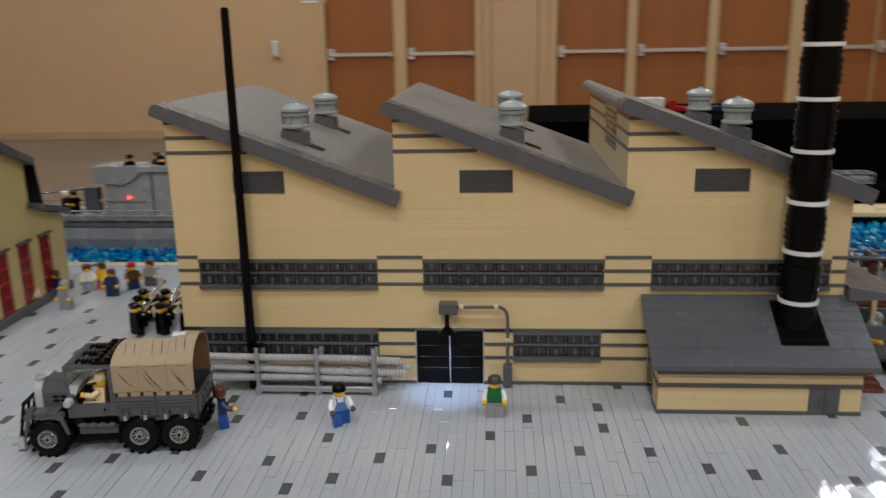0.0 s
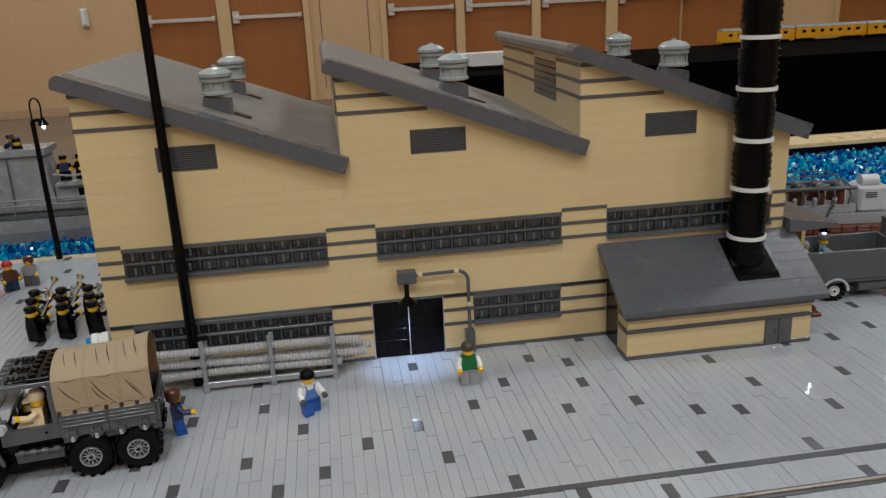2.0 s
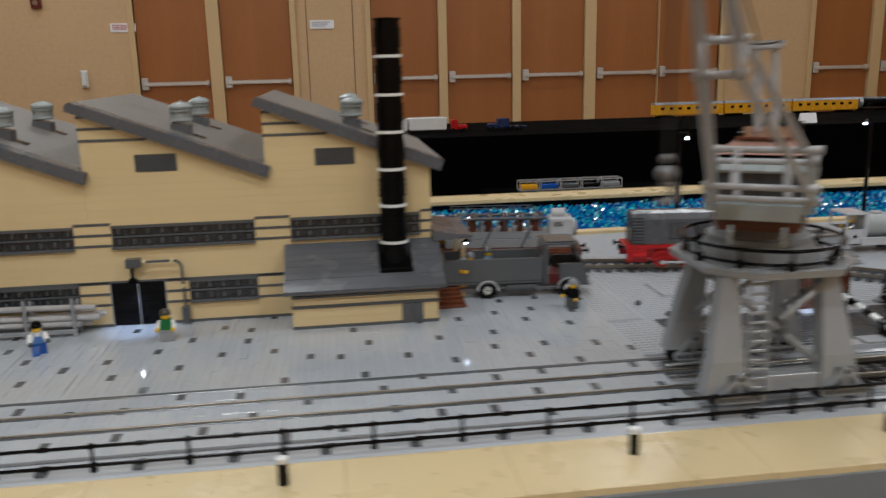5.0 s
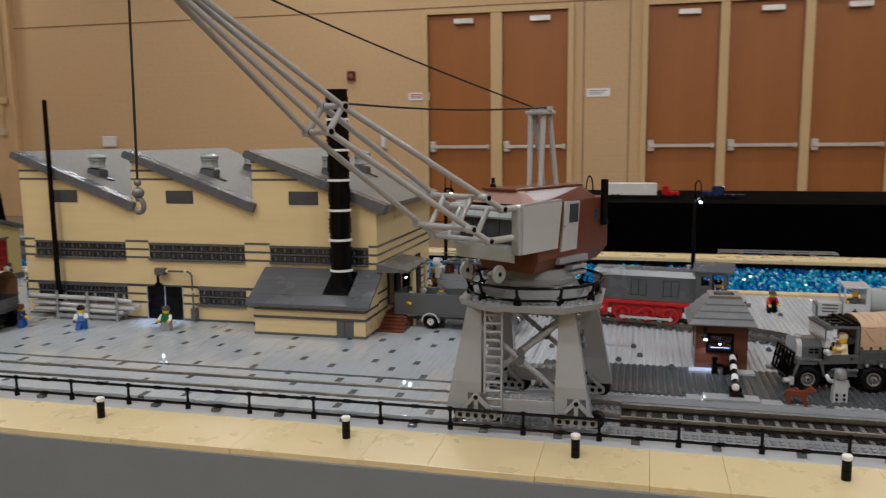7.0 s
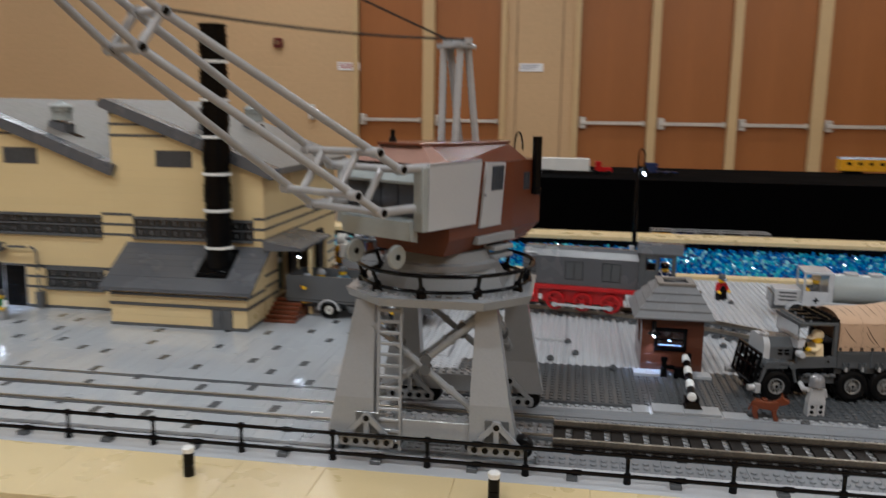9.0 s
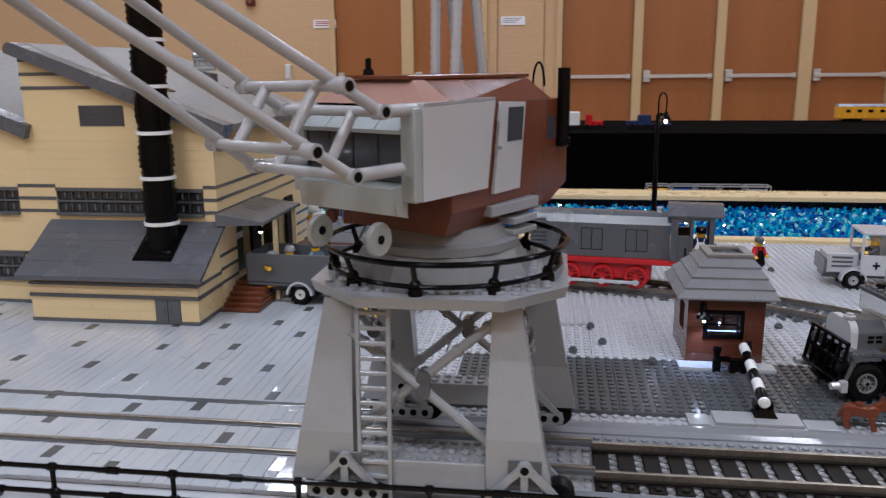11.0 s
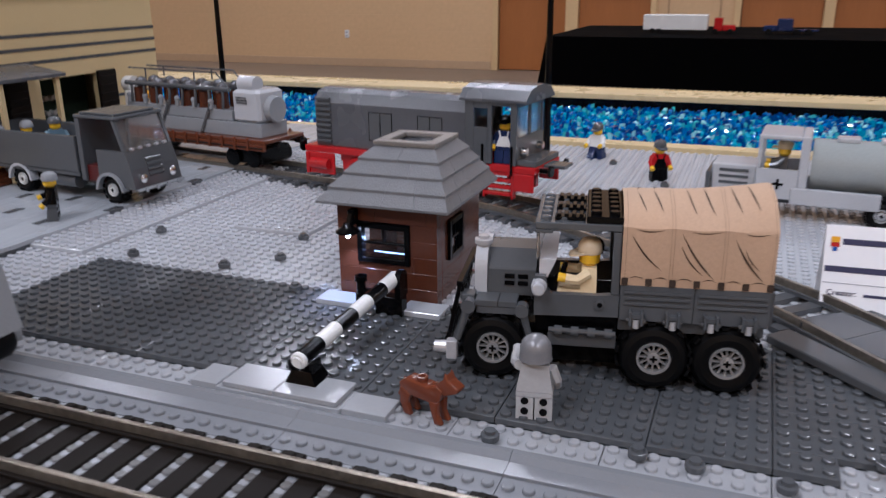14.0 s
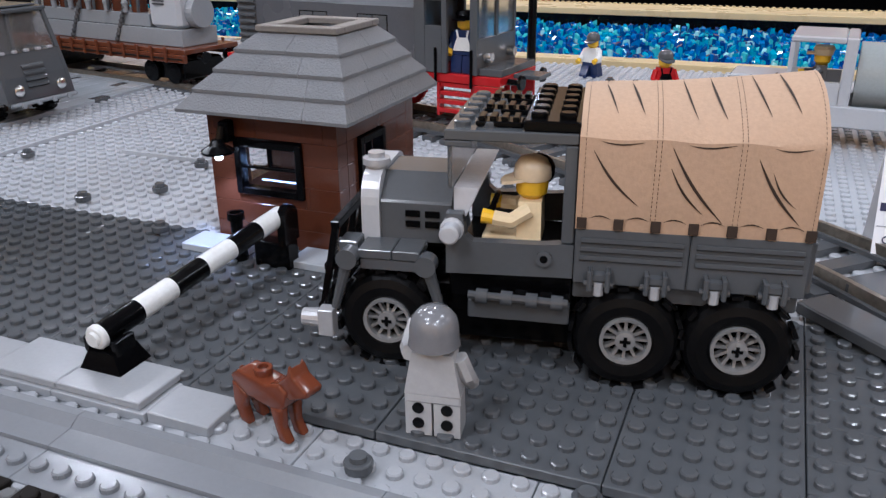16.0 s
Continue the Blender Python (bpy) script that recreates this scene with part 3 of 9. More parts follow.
bm = B(); box(bm, TABLE_X0, TABLE_X1, 0.701, 0.775, 0.0082, 0.0160, 0.0006)
for k in range(340):
    stud(bm, TABLE_X0 + 0.01 + k * S, 0.769, 0.0160, 8)
solid("far_quay_edge", bm, TAN, "tan brick edge on the far side of the water", "edging", kind="structure")

# black table at the back of the hall
bm = B()
x0, x1, y0, y1, top = 0.205, 6.9, 2.78, 3.66, -0.034
n = 200
lo, hi = [], []
for i in range(n):
    w, d = x1 - x0, y1 - y0
    per = 2 * (w + d) * i / n
    wob = 0.010 * math.sin(i * 1.7) + 0.006 * math.sin(i * 0.63)
    if per < w: p, o = (x0 + per, y0), (0, -1)
    elif per < w + d: p, o = (x1, y0 + per - w), (1, 0)
    elif per < 2 * w + d: p, o = (x1 - (per - w - d), y1), (0, 1)
    else: p, o = (x0, y1 - (per - 2 * w - d)), (-1, 0)
    hi.append((p[0], p[1], top))
    f = 0.03 + wob
    lo.append((p[0] + o[0] * f - (0.14 * (1 - min(1, abs(p[0] - x0) / 0.3)) if o[1] else 0), p[1] + o[1] * f, FLOOR + 0.002))
dt = thing("display_table", "long table under a black floor-length tablecloth", "table")
a, b = [bm.verts.new(p) for p in lo], [bm.verts.new(p) for p in hi]
for i in range(n):
    bm.faces.new((a[i], a[(i + 1) % n], b[(i + 1) % n], b[i]))
part("cloth_drape", bm, CLOTH, dt, "", True)
bm = B(); box(bm, x0 + 0.002, x1 - 0.002, y0 + 0.002, y1 - 0.002, top - 0.03, top + 0.0004, 0.0003); part("tabletop", bm, CLOTH, dt)

# ---- the factory ----
BX0, BX1, BY1 = -0.2685, 0.348, 0.30
BAYS = [-0.2685, -0.0595, 0.1495]
EDGE = [*BAYS, 0.3585]
RZ, EZ, SLOPE = 0.272, 0.189, 0.083 / 0.221     # roof top at the ridge and at the eave


def roof_z(x, bay):
    return RZ - (x - (BAYS[bay] - 0.006)) * SLOPE


factory = thing("factory_building", "tan toy brick factory with three sawtooth roofs", "building")
WINS = [(-0.2485, -0.0778, 0.0975, 0.1235), (-0.0352, 0.1325, 0.0975, 0.1235), (0.1748, 0.3345, 0.0975, 0.1235), (-0.249, -0.079, 0.0265, 0.0530), (0.049, 0.1315, 0.0265, 0.0530)]
DOOR = (-0.0437, 0.0217, 0.0, 0.0545)
# courses of bricks, cut by the openings and by the roof line
rnd = random.Random(3)
H = 0.0096
holes = WINS + [DOOR] + [(BAYS[k] + 0.0595, BAYS[k] + 0.1075, 0.1872, 0.2078) for k in range(3)]


def brick_front(x0, x1, z0, z1):
    for hx0, hx1, hz0, hz1 in holes:
        if x0 < hx1 and x1 > hx0 and z0 < hz1 - 0.0001 and z1 > hz0 + 0.0001:
            out = []
            if x0 < hx0: brick_front(x0, hx0, z0, z1)
            if x1 > hx1: brick_front(hx1, x1, z0, z1)
            mx0, mx1 = max(x0, hx0), min(x1, hx1)
            if z0 < hz0: brick_front(mx0, mx1, z0, hz0)
            if z1 > hz1: brick_front(mx0, mx1, hz1, z1)
            return
    if x1 - x0 > 0.0006 and z1 - z0 > 0.0006:
        bay = 0 if x0 < EDGE[1] - 0.0001 else 1 if x0 < EDGE[2] - 0.0001 else 2
        za, zb = roof_z(x0, bay) - 0.012, roof_z(x1, bay) - 0.012
        g = 0.00003
        bm = B()
        if zb >= z1:
            box(bm, x0 + g, x1 - g, 0.0, 0.012, z0 + g, z1 - g)
        elif za > z0:
            poly = [(x0 + g, z0)] + ([(x1 - g, z0), (x1 - g, zb)] if zb > z0 else [(x0 + (za - z0) / SLOPE, z0)])
            poly += [(x0 + (za - z1) / SLOPE, z1), (x0 + g, z1)] if za > z1 else [(x0 + g, za)]
            prism(bm, poly, "y", 0.012, 0.0)
        if bm.faces:
            part("brick", bm, TAN_ISLE, factory)
        else:
            bm.free()


TAN_ISLE = plastic("tan_bricks", (0.62, 0.485, 0.262), 0.30, piece=0.6, vary=0.04, blotch=14)
for course in range(29):
    z0 = course * H
    x = BX0 - (course % 2) * 6 * S
    while x < BX1:
        w = S * rnd.choice((10, 12, 16, 16))
        for lo_, hi_ in zip(EDGE, EDGE[1:]):
            a, b_ = max(x, lo_), min(x + w, hi_, BX1)
            if b_ > a:
                brick_front(a, b_, z0, z0 + H)
        x += w
bm = B()
for k in range(3):
    x0, x1 = BAYS[k], min(EDGE[k + 1], BX1)
    prism(bm, [(x0 + 0.0002, 0), (x1 - 0.0002, 0), (x1 - 0.0002, roof_z(x1, k) - 0.0125), (x0 + 0.0002, roof_z(x0, k) - 0.0125)], "y", BY1, BY1 - 0.01)
part("back_wall", bm, TAN_ISLE, factory)
for k in range(3):
    x0 = BAYS[k]; lo_ = 0.0 if k == 0 else roof_z(x0, k - 1) - 0.02
    top, end = RZ - 0.0145, BY1 - 0.0102
    for y0, y1, z0, z1 in ((0.0122, end, 0, top),) if k == 0 else ((0.0122, 0.075, lo_, top), (0.155, end, lo_, top), (0.075, 0.155, lo_, 0.213), (0.075, 0.155, 0.250, top)):
        bm = B(); box(bm, x0, x0 + 0.008, y0, y1, z0, z1); part("side_wall", bm, TAN_ISLE, factory)
    if k:
        bm = B()
        for r in range(6):
            for c in range(13):
                box(bm, x0 - 0.0005, x0 + 0.004, 0.0752 + c * 0.00614, 0.081 + c * 0.00614, 0.2132 + r * 0.0061, 0.2190 + r * 0.0061, 0.0005)
        part("clerestory_window", bm, SMOKE, factory, "smoky glass-block clerestory window")
    for z in (0.2254, 0.239, 0.2527):
        for y0, y1 in ((-0.0008, 0.0748), (0.1552, BY1)) if k else ((-0.0008, BY1),):
            bm = B(); box(bm, x0 - 0.0006, x0, y0, y1, z - 0.0016, z + 0.0016); part("stripe", bm, DGREY, factory)
# right side wall, with two tall openings behind the porch
SIDE_OPEN = [(0.045, 0.085, 0.0225, 0.083), (0.125, 0.205, 0.0, 0.083)]
zs = roof_z(BX1, 2) - 0.013
last = 0.0122
panels = []
for y0, y1, z0, z1 in SIDE_OPEN:
    panels += [(last, y0, 0, zs), (y0, y1, z1, zs)] + ([(y0, y1, 0, z0)] if z0 else [])
    last = y1
for y0, y1, z0, z1 in panels + [(last, BY1 - 0.0102, 0, zs)]:
    bm = B(); box(bm, BX1 - 0.009, BX1, y0, y1, z0, z1); part("side_wall", bm, TAN_ISLE, factory)
for z in (0.1265, 0.1135, 0.1005, 0.0556, 0.0415, 0.0275):
    for y0, y1 in ((0.0, 0.044), (0.206, BY1)) if z < 0.09 else ((0, BY1),):
        bm = B(); box(bm, BX1, BX1 + 0.0006, y0, y1, z - 0.0016, z + 0.0016); part("stripe", bm, DGREY, factory)
# inside: dark floor and machinery seen through the gate
bm = B(); box(bm, BX0 + 0.01, BX1 - 0.01, 0.013, BY1 - 0.011, 0.0003, 0.002)
part("inner_floor", bm, DTILE, factory)
bm = B(); box(bm, BX1 - 0.06, BX1 - 0.055, 0.10, 0.24, 0.002, 0.095)
part("inner_partition", bm, SAND, factory, "dark inner partition")
for r in range(2):
    for c in range(8):
        bm = B(); cyl(bm, (BX1 - 0.0545, 0.13 + c * 0.009, 0.04 + r * 0.016), (BX1 - 0.048, 0.13 + c * 0.009, 0.04 + r * 0.016), 0.0032, 0.0026, 10); part("gauge", bm, WHITE, factory, "white round gauge")
for y0, y1, z0, z1 in SIDE_OPEN:
    bm = B(); box(bm, BX1 + 0.0002, BX1 + 0.004, y1 - 0.004, y1 + 0.022, z0, z1 + 0.002, 0.0004)
    d = part("sliding_door", bm, DARK_BROWN, factory, "dark brown sliding door, open")
    for k in range(9):
        bm = B(); box(bm, BX1 + 0.0041, BX1 + 0.0052, y1 - 0.003, y1 + 0.021, z0 + 0.003 + k * (z1 - z0) / 9, z0 + 0.0055 + k * (z1 - z0) / 9); part("door_slat", bm, DARK_BROWN, d)

# stripes of dark plates on the front
bm = B()
def stripe(x0, x1, z, y=0.0, h=0.0016):
    t = B(); box(t, x0, x1, y - 0.0007, y - 0.00005, z - h, z + h, 0.0002)
    return part("stripe", t, DGREY, factory)
for k in range(3):
    for z, w in ((0.2254, 0.0755), (0.239, 0.0500), (0.2527, 0.0250)):
        stripe(BAYS[k], BAYS[k] + w, z)
for x0, x1 in ((BX0, -0.2485), (-0.0778, -0.0352), (0.1325, 0.1748), (0.3345, BX1)):
    for z in (0.1265, 0.1135, 0.1005):
        stripe(x0, x1, z)
for x0, x1 in ((BX0, -0.249), (-0.079, -0.0437), (0.0217, 0.049), (0.1315, 0.175)):
    for z in (0.0545, 0.0410, 0.0275):
        stripe(x0, x1, z)
stripe(BX0, BX1, 0.0556, h=0.0013)
stripe(BX0, -0.0437, 0.0018, h=0.0018); stripe(0.0217, BX1, 0.0018, h=0.0018)
bm.free()
# ribbon windows of small dark glass blocks in two rows
for x0, x1, z0, z1 in WINS:
    bm = B()
    box(bm, x0, x1, -0.0015, 0.006, z1 - 0.0025, z1 + 0.0012, 0.0003); box(bm, x0, x1, -0.004, 0.006, z0 - 0.0015, z0 + 0.0018, 0.0003)
    box(bm, x0, x1, 0.0008, 0.006, (z0 + z1) / 2 - 0.0012, (z0 + z1) / 2 + 0.0012, 0.0003)
    win = part("ribbon_window", bm, DGREY, factory, "dark grey framed ribbon window of smoky blocks")
    n = round((x1 - x0) / 0.0160)
    w = (x1 - x0) / n
    half = (z1 - z0) / 2
    for r in range(2):
        for c in range(n):
            t = B(); box(t, x0 + c * w + 0.0010, x0 + (c + 1) * w - 0.0010, 0.0022, 0.008, z0 + r * half + 0.0014, z0 + (r + 1) * half - 0.0014, 0.0008)
            part("pane", t, SMOKE, win)
    for r in range(2):
        for c in range(n):
            cx_ = x0 + (c + 0.5) * w + rnd.uniform(-0.0012, 0.0012)
            h0, h1 = z0 + r * half + 0.0035, z0 + (r + 1) * half - rnd.uniform(0.0022, 0.0045)
            t = B(); cyl(t, (cx_, 0.0019, h0), (cx_, 0.0019, h1), 0.0011, 0.0011, 8); part("inner_tube", t, TUBE, win)
    t = B()
    for c in range(n + 1):
        xx = min(max(x0 + c * w, x0 + 0.0009), x1 - 0.0009)
        box(t, xx - 0.0009, xx + 0.0009, 0.0012, 0.0075, z0, z1)
    part("mullions", t, CLEAR_POST, win, "glossy clear grey mullions")
    t = B(); box(t, x0, x1, 0.009, 0.0115, z0 - 0.002, z1 + 0.002); part("backing", t, BLACK, win)
# louvres
for k in range(3):
    x0, z0 = BAYS[k] + 0.0595, 0.1872
    bm = B(); box(bm, x0, x0 + 0.048, 0.002, 0.009, z0, z0 + 0.0206)
    lv = part("louvre_grille", bm, DGREY, factory, "dark grey louvre grille")
    for i in range(12):
        t = B(); z = z0 + 0.0003 + i * 0.0017
        prism(t, [(-0.0006, z), (0.002, z + 0.0006), (0.002, z + 0.0013), (-0.0006, z + 0.0011)], "x", x0 + 0.0002, x0 + 0.0478)
        part("slat", t, DGREY, lv)
# black double door
for i in range(2):
    x0 = DOOR[0] + 0.001 + i * 0.0325
    bm = B(); box(bm, x0, x0 + 0.0317, -0.0002, 0.004, 0.0005, 0.054, 0.0004)
    leaf = part("door_leaf", bm, BLACK, factory, "glossy black factory door leaf")
    t = B()
    for r in range(4):
        for c in range(3):
            box(t, x0 + 0.003 + c * 0.009, x0 + 0.0105 + c * 0.009, -0.0009, -0.0003, 0.008 + r * 0.0112, 0.0172 + r * 0.0112, 0.0003)
    part("door_panel", t, BLACK, leaf)
    t = B(); ball(t, (x0 + (0.029 if i == 0 else 0.0028), -0.002, 0.028), 0.0012, 8); part("door_knob", t, BLACK, leaf)
bm = B()
for x in (DOOR[0], DOOR[0] + 0.0324, DOOR[1] - 0.001):
    box(bm, x, x + 0.0009, -0.0012, 0.003, 0, 0.0545)
part("door_frame", bm, SILVER, factory, "thin silver door frame")

# sawtooth roofs
for k in range(3):
    x0, x1 = BAYS[k] - 0.0075, BAYS[k] + 0.2155
    a = math.atan(SLOPE)
    nose = [(x0 + 0.0045 + 0.0065 * math.cos(t), roof_z(x0, k) - 0.009 + 0.0065 * math.sin(t)) for t in [radians(v) for v in (200, 165, 130, 100, 75)]]
    poly = [(x0 - 0.0022, roof_z(x0, k) - 0.0125), *nose[1:], (x1, roof_z(x1, k)), (x1 - 0.0045, roof_z(x1, k) - 0.0135)]
    bm = B(); prism(bm, list(reversed(poly)), "y", -0.0085, 0.0145)
    roof = part("roof", bm, ROOF, factory, "dark grey sawtooth roof edge with a rounded nose")
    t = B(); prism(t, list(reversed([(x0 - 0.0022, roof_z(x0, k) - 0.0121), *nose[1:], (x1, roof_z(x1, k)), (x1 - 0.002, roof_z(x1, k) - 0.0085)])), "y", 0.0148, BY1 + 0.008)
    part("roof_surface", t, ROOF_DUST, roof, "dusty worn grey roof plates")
    # two ventilators with their dark base slots
    for vy, vx in ((0.055, BAYS[k] + 0.108), (0.200, BAYS[k] + 0.108)):
        zz = roof_z(vx, k)
        t = B()
        prism(t, [(vx - 0.013, zz + 0.003), (vx + 0.011, zz - 0.007), (vx + 0.011, zz + 0.008), (vx - 0.011, zz + 0.012)], "y", vy + 0.011, vy - 0.011)
        vent = part("roof_vent", t, ROOF, factory, "grey round roof ventilator")
        t = B(); lathe(t, [(0.0105, 0), (0.0135, 0.001), (0.0135, 0.003), (0.0115, 0.004), (0.0112, 0.011), (0.0135, 0.012), (0.0140, 0.0145), (0.0125, 0.0150), (0.0145, 0.0165), (0.0145, 0.0190), (0.010, 0.0225), (0.0025, 0.0240), (0.0022, 0.0255), (0.0008, 0.0258)], 24, (vx, vy, zz + 0.012))
        part("vent_drum", t, PALE_GREY, vent, "", True)
        t = B()
        for q_ in range(6):
            a_ = radians(60 * q_ + 15)
            box(t, vx + 0.0122 * math.cos(a_) - 0.0008, vx + 0.0122 * math.cos(a_) + 0.0008, vy + 0.0122 * math.sin(a_) - 0.0008, vy + 0.0122 * math.sin(a_) + 0.0008, zz + 0.0155, zz + 0.0245)
        part("vent_ribs", t, PALE_GREY, vent)
        t = B(); prism(t, [(vx + 0.0125, roof_z(vx + 0.0125, k) + 0.0004), (vx + 0.027, roof_z(vx + 0.027, k) + 0.0004), (vx + 0.027, roof_z(vx + 0.027, k) + 0.0012), (vx + 0.0125, roof_z(vx + 0.0125, k) + 0.0012)], "y", vy + 0.006, vy - 0.006)
        part("roof_slot", t, BLACK, vent)

# lean-to annex with its own roof and chimney
annex = thing("boiler_house", "low tan annex with a dark grey lean-to roof", "building")
AX0, AX1, AY = 0.1745, 0.3475, -0.058
bm = B()
def band(x0, x1, y0, y1, z0, z1):
    t = B(); x = x0; r_ = random.Random(int(z0 * 1e5))
    for z in (z0,):
        while x < x1 - 0.0005:
            e = min(x1, x + S * r_.choice((4, 6, 8)))
            box(t, x + 0.00006, e - 0.00006, y0, y1, z0 + 0.00006, z1 - 0.00006)
            x = e
    return part("wall_course", t, TAN_ISLE, annex)
DX0, DX1 = 0.3035, 0.3295
for z0, z1 in ((0.0036, 0.0132), (0.0132, 0.0252)):
    band(AX0, DX0, AY, AY + 0.008, z0, z1); band(DX1, AX1, AY, AY + 0.008, z0, z1)
band(AX0, AX1, AY, AY + 0.008, 0.0288, 0.0375); band(AX0, AX1, AY + 0.001, AY + 0.008, 0.0405, 0.046)
bm.free()
for z0, z1, o in ((0.0, 0.0036, 0.001), (0.0252, 0.0288, 0.0012), (0.0375, 0.0405, 0.0012)):
    t = B()
    if z0 > 0.02:
        box(t, AX0 - o, AX1 + o, AY - o, AY + 0.008, z0, z1, 0.0002)
    else:
        box(t, AX0 - o, DX0, AY - o, AY + 0.008, z0, z1, 0.0002); box(t, DX1, AX1 + o, AY - o, AY + 0.008, z0, z1, 0.0002)
    box(t, AX0 - o, AX0 + 0.004, AY + 0.0082, -0.034, z0, z1); box(t, AX1 - 0.004, AX1 + o, AY + 0.0082, -0.0005, z0, z1)
    part("stripe", t, DGREY, annex)
for xs in (AX0, AX1 - 0.008):
    t = B(); y1 = -0.034 if xs == AX0 else -0.001
    prism(t, [(AY + 0.0082, 0.0), (y1, 0.0), (y1, 0.046 + (y1 - AY) * 0.62 - 0.002), (AY + 0.0082, 0.049)], "x", xs + 0.008, xs)
    part("gable_wall", t, TAN_ISLE, annex)
# the side doorway is open; a black slab paints its dark inside
t = B(); box(t, AX0 + 0.001, AX0 + 0.005, -0.0338, -0.001, 0.0002, 0.056, 0.0004); part("side_door", t, BLACK, annex, "black slab standing for the dark open side doorway")
for i in range(2):
    t = B(); w = (DX1 - DX0) / 2; x0 = DX0 + i * w
    box(t, x0 + 0.0002, x0 + w - 0.0002, AY - 0.0012, AY + 0.004, 0.0005, 0.0252, 0.0005)
    d = part("door_leaf", t, DGREY, annex, "dark grey double door leaf")
    t = B(); box(t, x0 + (w - 0.004 if i == 0 else 0.003), x0 + (w - 0.003 if i == 0 else 0.004), AY - 0.0022, AY - 0.0013, 0.010, 0.016); part("handle", t, DGREY, d)
# roof of overlapping long plates
RY0, RZ0, RY1, RZ1 = -0.069, 0.0485, -0.0008, 0.0915
for i in range(8):
    f0, f1 = i / 8, (i + 1) / 8
    y0, y1, z0, z1 = RY0 + (RY1 - RY0) * f0, RY0 + (RY1 - RY0) * f1, RZ0 + (RZ1 - RZ0) * f0, RZ0 + (RZ1 - RZ0) * f1
    t = B(); o = random.Random(i).uniform(0, 0.0003)
    prism(t, [(y0, z0 - 0.004), (y1, z1 - 0.004), (y1, z1 + o), (y0, z0 + 0.0003 + o)], "x", 0.3565, 0.1662)
    part("roof_course", t, ROOF, annex, "dark grey lean-to roof course")
t = B(); box(t, 0.2795, 0.3195, -0.047, -0.008, 0.058, 0.0662)
prism(t, [(-0.050, 0.0612), (-0.008, 0.0877), (-0.008, 0.0887), (-0.050, 0.0622)], "x", 0.3195, 0.2795)
part("chimney_opening", t, BLACK, annex)
chim = thing("chimney_stack", "tall black chimney stack with thin white rings", "chimney", pose(0.2995, -0.0225, 0.0))
prof, z = [], 0.058
while z < 0.352:
    ph = ((z - 0.0945) % 0.0437) / 0.0437
    r = 0.0150 + (0.0012 if 0.25 < ph < 0.75 else 0) + (0.0008 if int(z * 1000) % 6 < 2 else 0)
    prof.append((r, z)); prof.append((r, z + 0.0018)); z += 0.002
prof += [(0.0150, 0.353), (0.0165, 0.3535), (0.0165, 0.3560), (0.0125, 0.3562), (0.0120, 0.340)]
bm = B(); lathe(bm, prof, 28); part("shaft", bm, BLACK, chim)
for z in (0.0945, 0.1394, 0.1829, 0.2267, 0.2698, 0.3135):
    bm = B(); lathe(bm, [(0.0150, z - 0.0018), (0.0172, z - 0.0016), (0.0172, z + 0.0016), (0.0150, z + 0.0018)], 28)
    part("ring", bm, WHITE, chim, "thin white ring")

# bracket lamp over the factory door
lamp = thing("door_lamp", "black shaded lamp on a dark grey bracket pipe", "lamp", pose(0, 0, 0))
bm = B(); tube(bm, [(-0.003, -0.0085, 0.0805), (0.034, -0.0085, 0.0810)] + [(x, -0.0085, z) for x, z in arc(0.034, 0.0715, 0.0095, 85, 0, 6)] + [(0.0437, -0.0085, 0.022)], 0.0016, 10)
part("pipe", bm, DGREY, lamp, "", True)
bm = B(); box(bm, -0.0200, -0.003, -0.0135, -0.003, 0.0745, 0.0855, 0.0006); part("bracket_box", bm, DGREY, lamp)
bm = B(); box(bm, 0.0395, 0.048, -0.011, -0.0008, 0.002, 0.0225, 0.0005); part("pipe_box", bm, DGREY, lamp)
for x, z in ((0.0005, 0.0808), (0.033, 0.0812), (0.0437, 0.049)):
    bm = B(); lathe(bm, [(0.0024, -0.002), (0.0028, -0.001), (0.0028, 0.001), (0.0024, 0.002)], 12, (x, -0.0085, z), axis="x" if z > 0.06 else "z"); part("clip", bm, TAN, lamp)
bm = B(); lathe(bm, [(0.0022, 0.0745), (0.0022, 0.064), (0.0035, 0.063), (0.0085, 0.0585), (0.0085, 0.0575), (0.003, 0.0590)], 20, (-0.0125, -0.0150, 0)); part("shade", bm, BLACK, lamp)
bm = B(); ball(bm, (-0.0125, -0.0150, 0.0580), 0.0020, 10); part("bulb", bm, LED, lamp)
spot_lamp("door_lamp_light", (-0.0125, -0.0150, 0.0555), 0.19, (0.50, 0.66, 1.0), 95)

near_track = track("near_track", 0.712, 1.66, -0.285, GROUND - PL, "dark sleepered toy railway track with metal rails", pose(0, 0, 0))

# kerb of smooth light bricks between the yard and the track, with studded courses
kerb = thing("kerb", "light grey smooth kerb bricks beside the track", "kerb", kind="structure")
x = 0.56
rnd = random.Random(21)
while x < 1.112:
    w = min(S * rnd.choice((8, 12, 16)), 1.112 - x)
    bm = B(); prism(bm, [(-0.2390, GROUND - PL), (-0.2245, GROUND - PL), (-0.2245, -0.0040), (-0.2275, -0.0038), (-0.2310, -0.0060), (-0.2390, -0.0064)], "x", x + w - 0.0001, x + 0.0001)
    part("kerb_brick", bm, STRIP, kerb)
    bm = B(); box(bm, x + 0.0001, x + w - 0.0001, -0.2525, -0.2392, GROUND - PL, -0.0075, 0.0002); studs(bm, x, -0.2500, max(1, int(w / S)), 1, -0.0075)
    part("kerb_plate", bm, STRIP, kerb)
    x += w
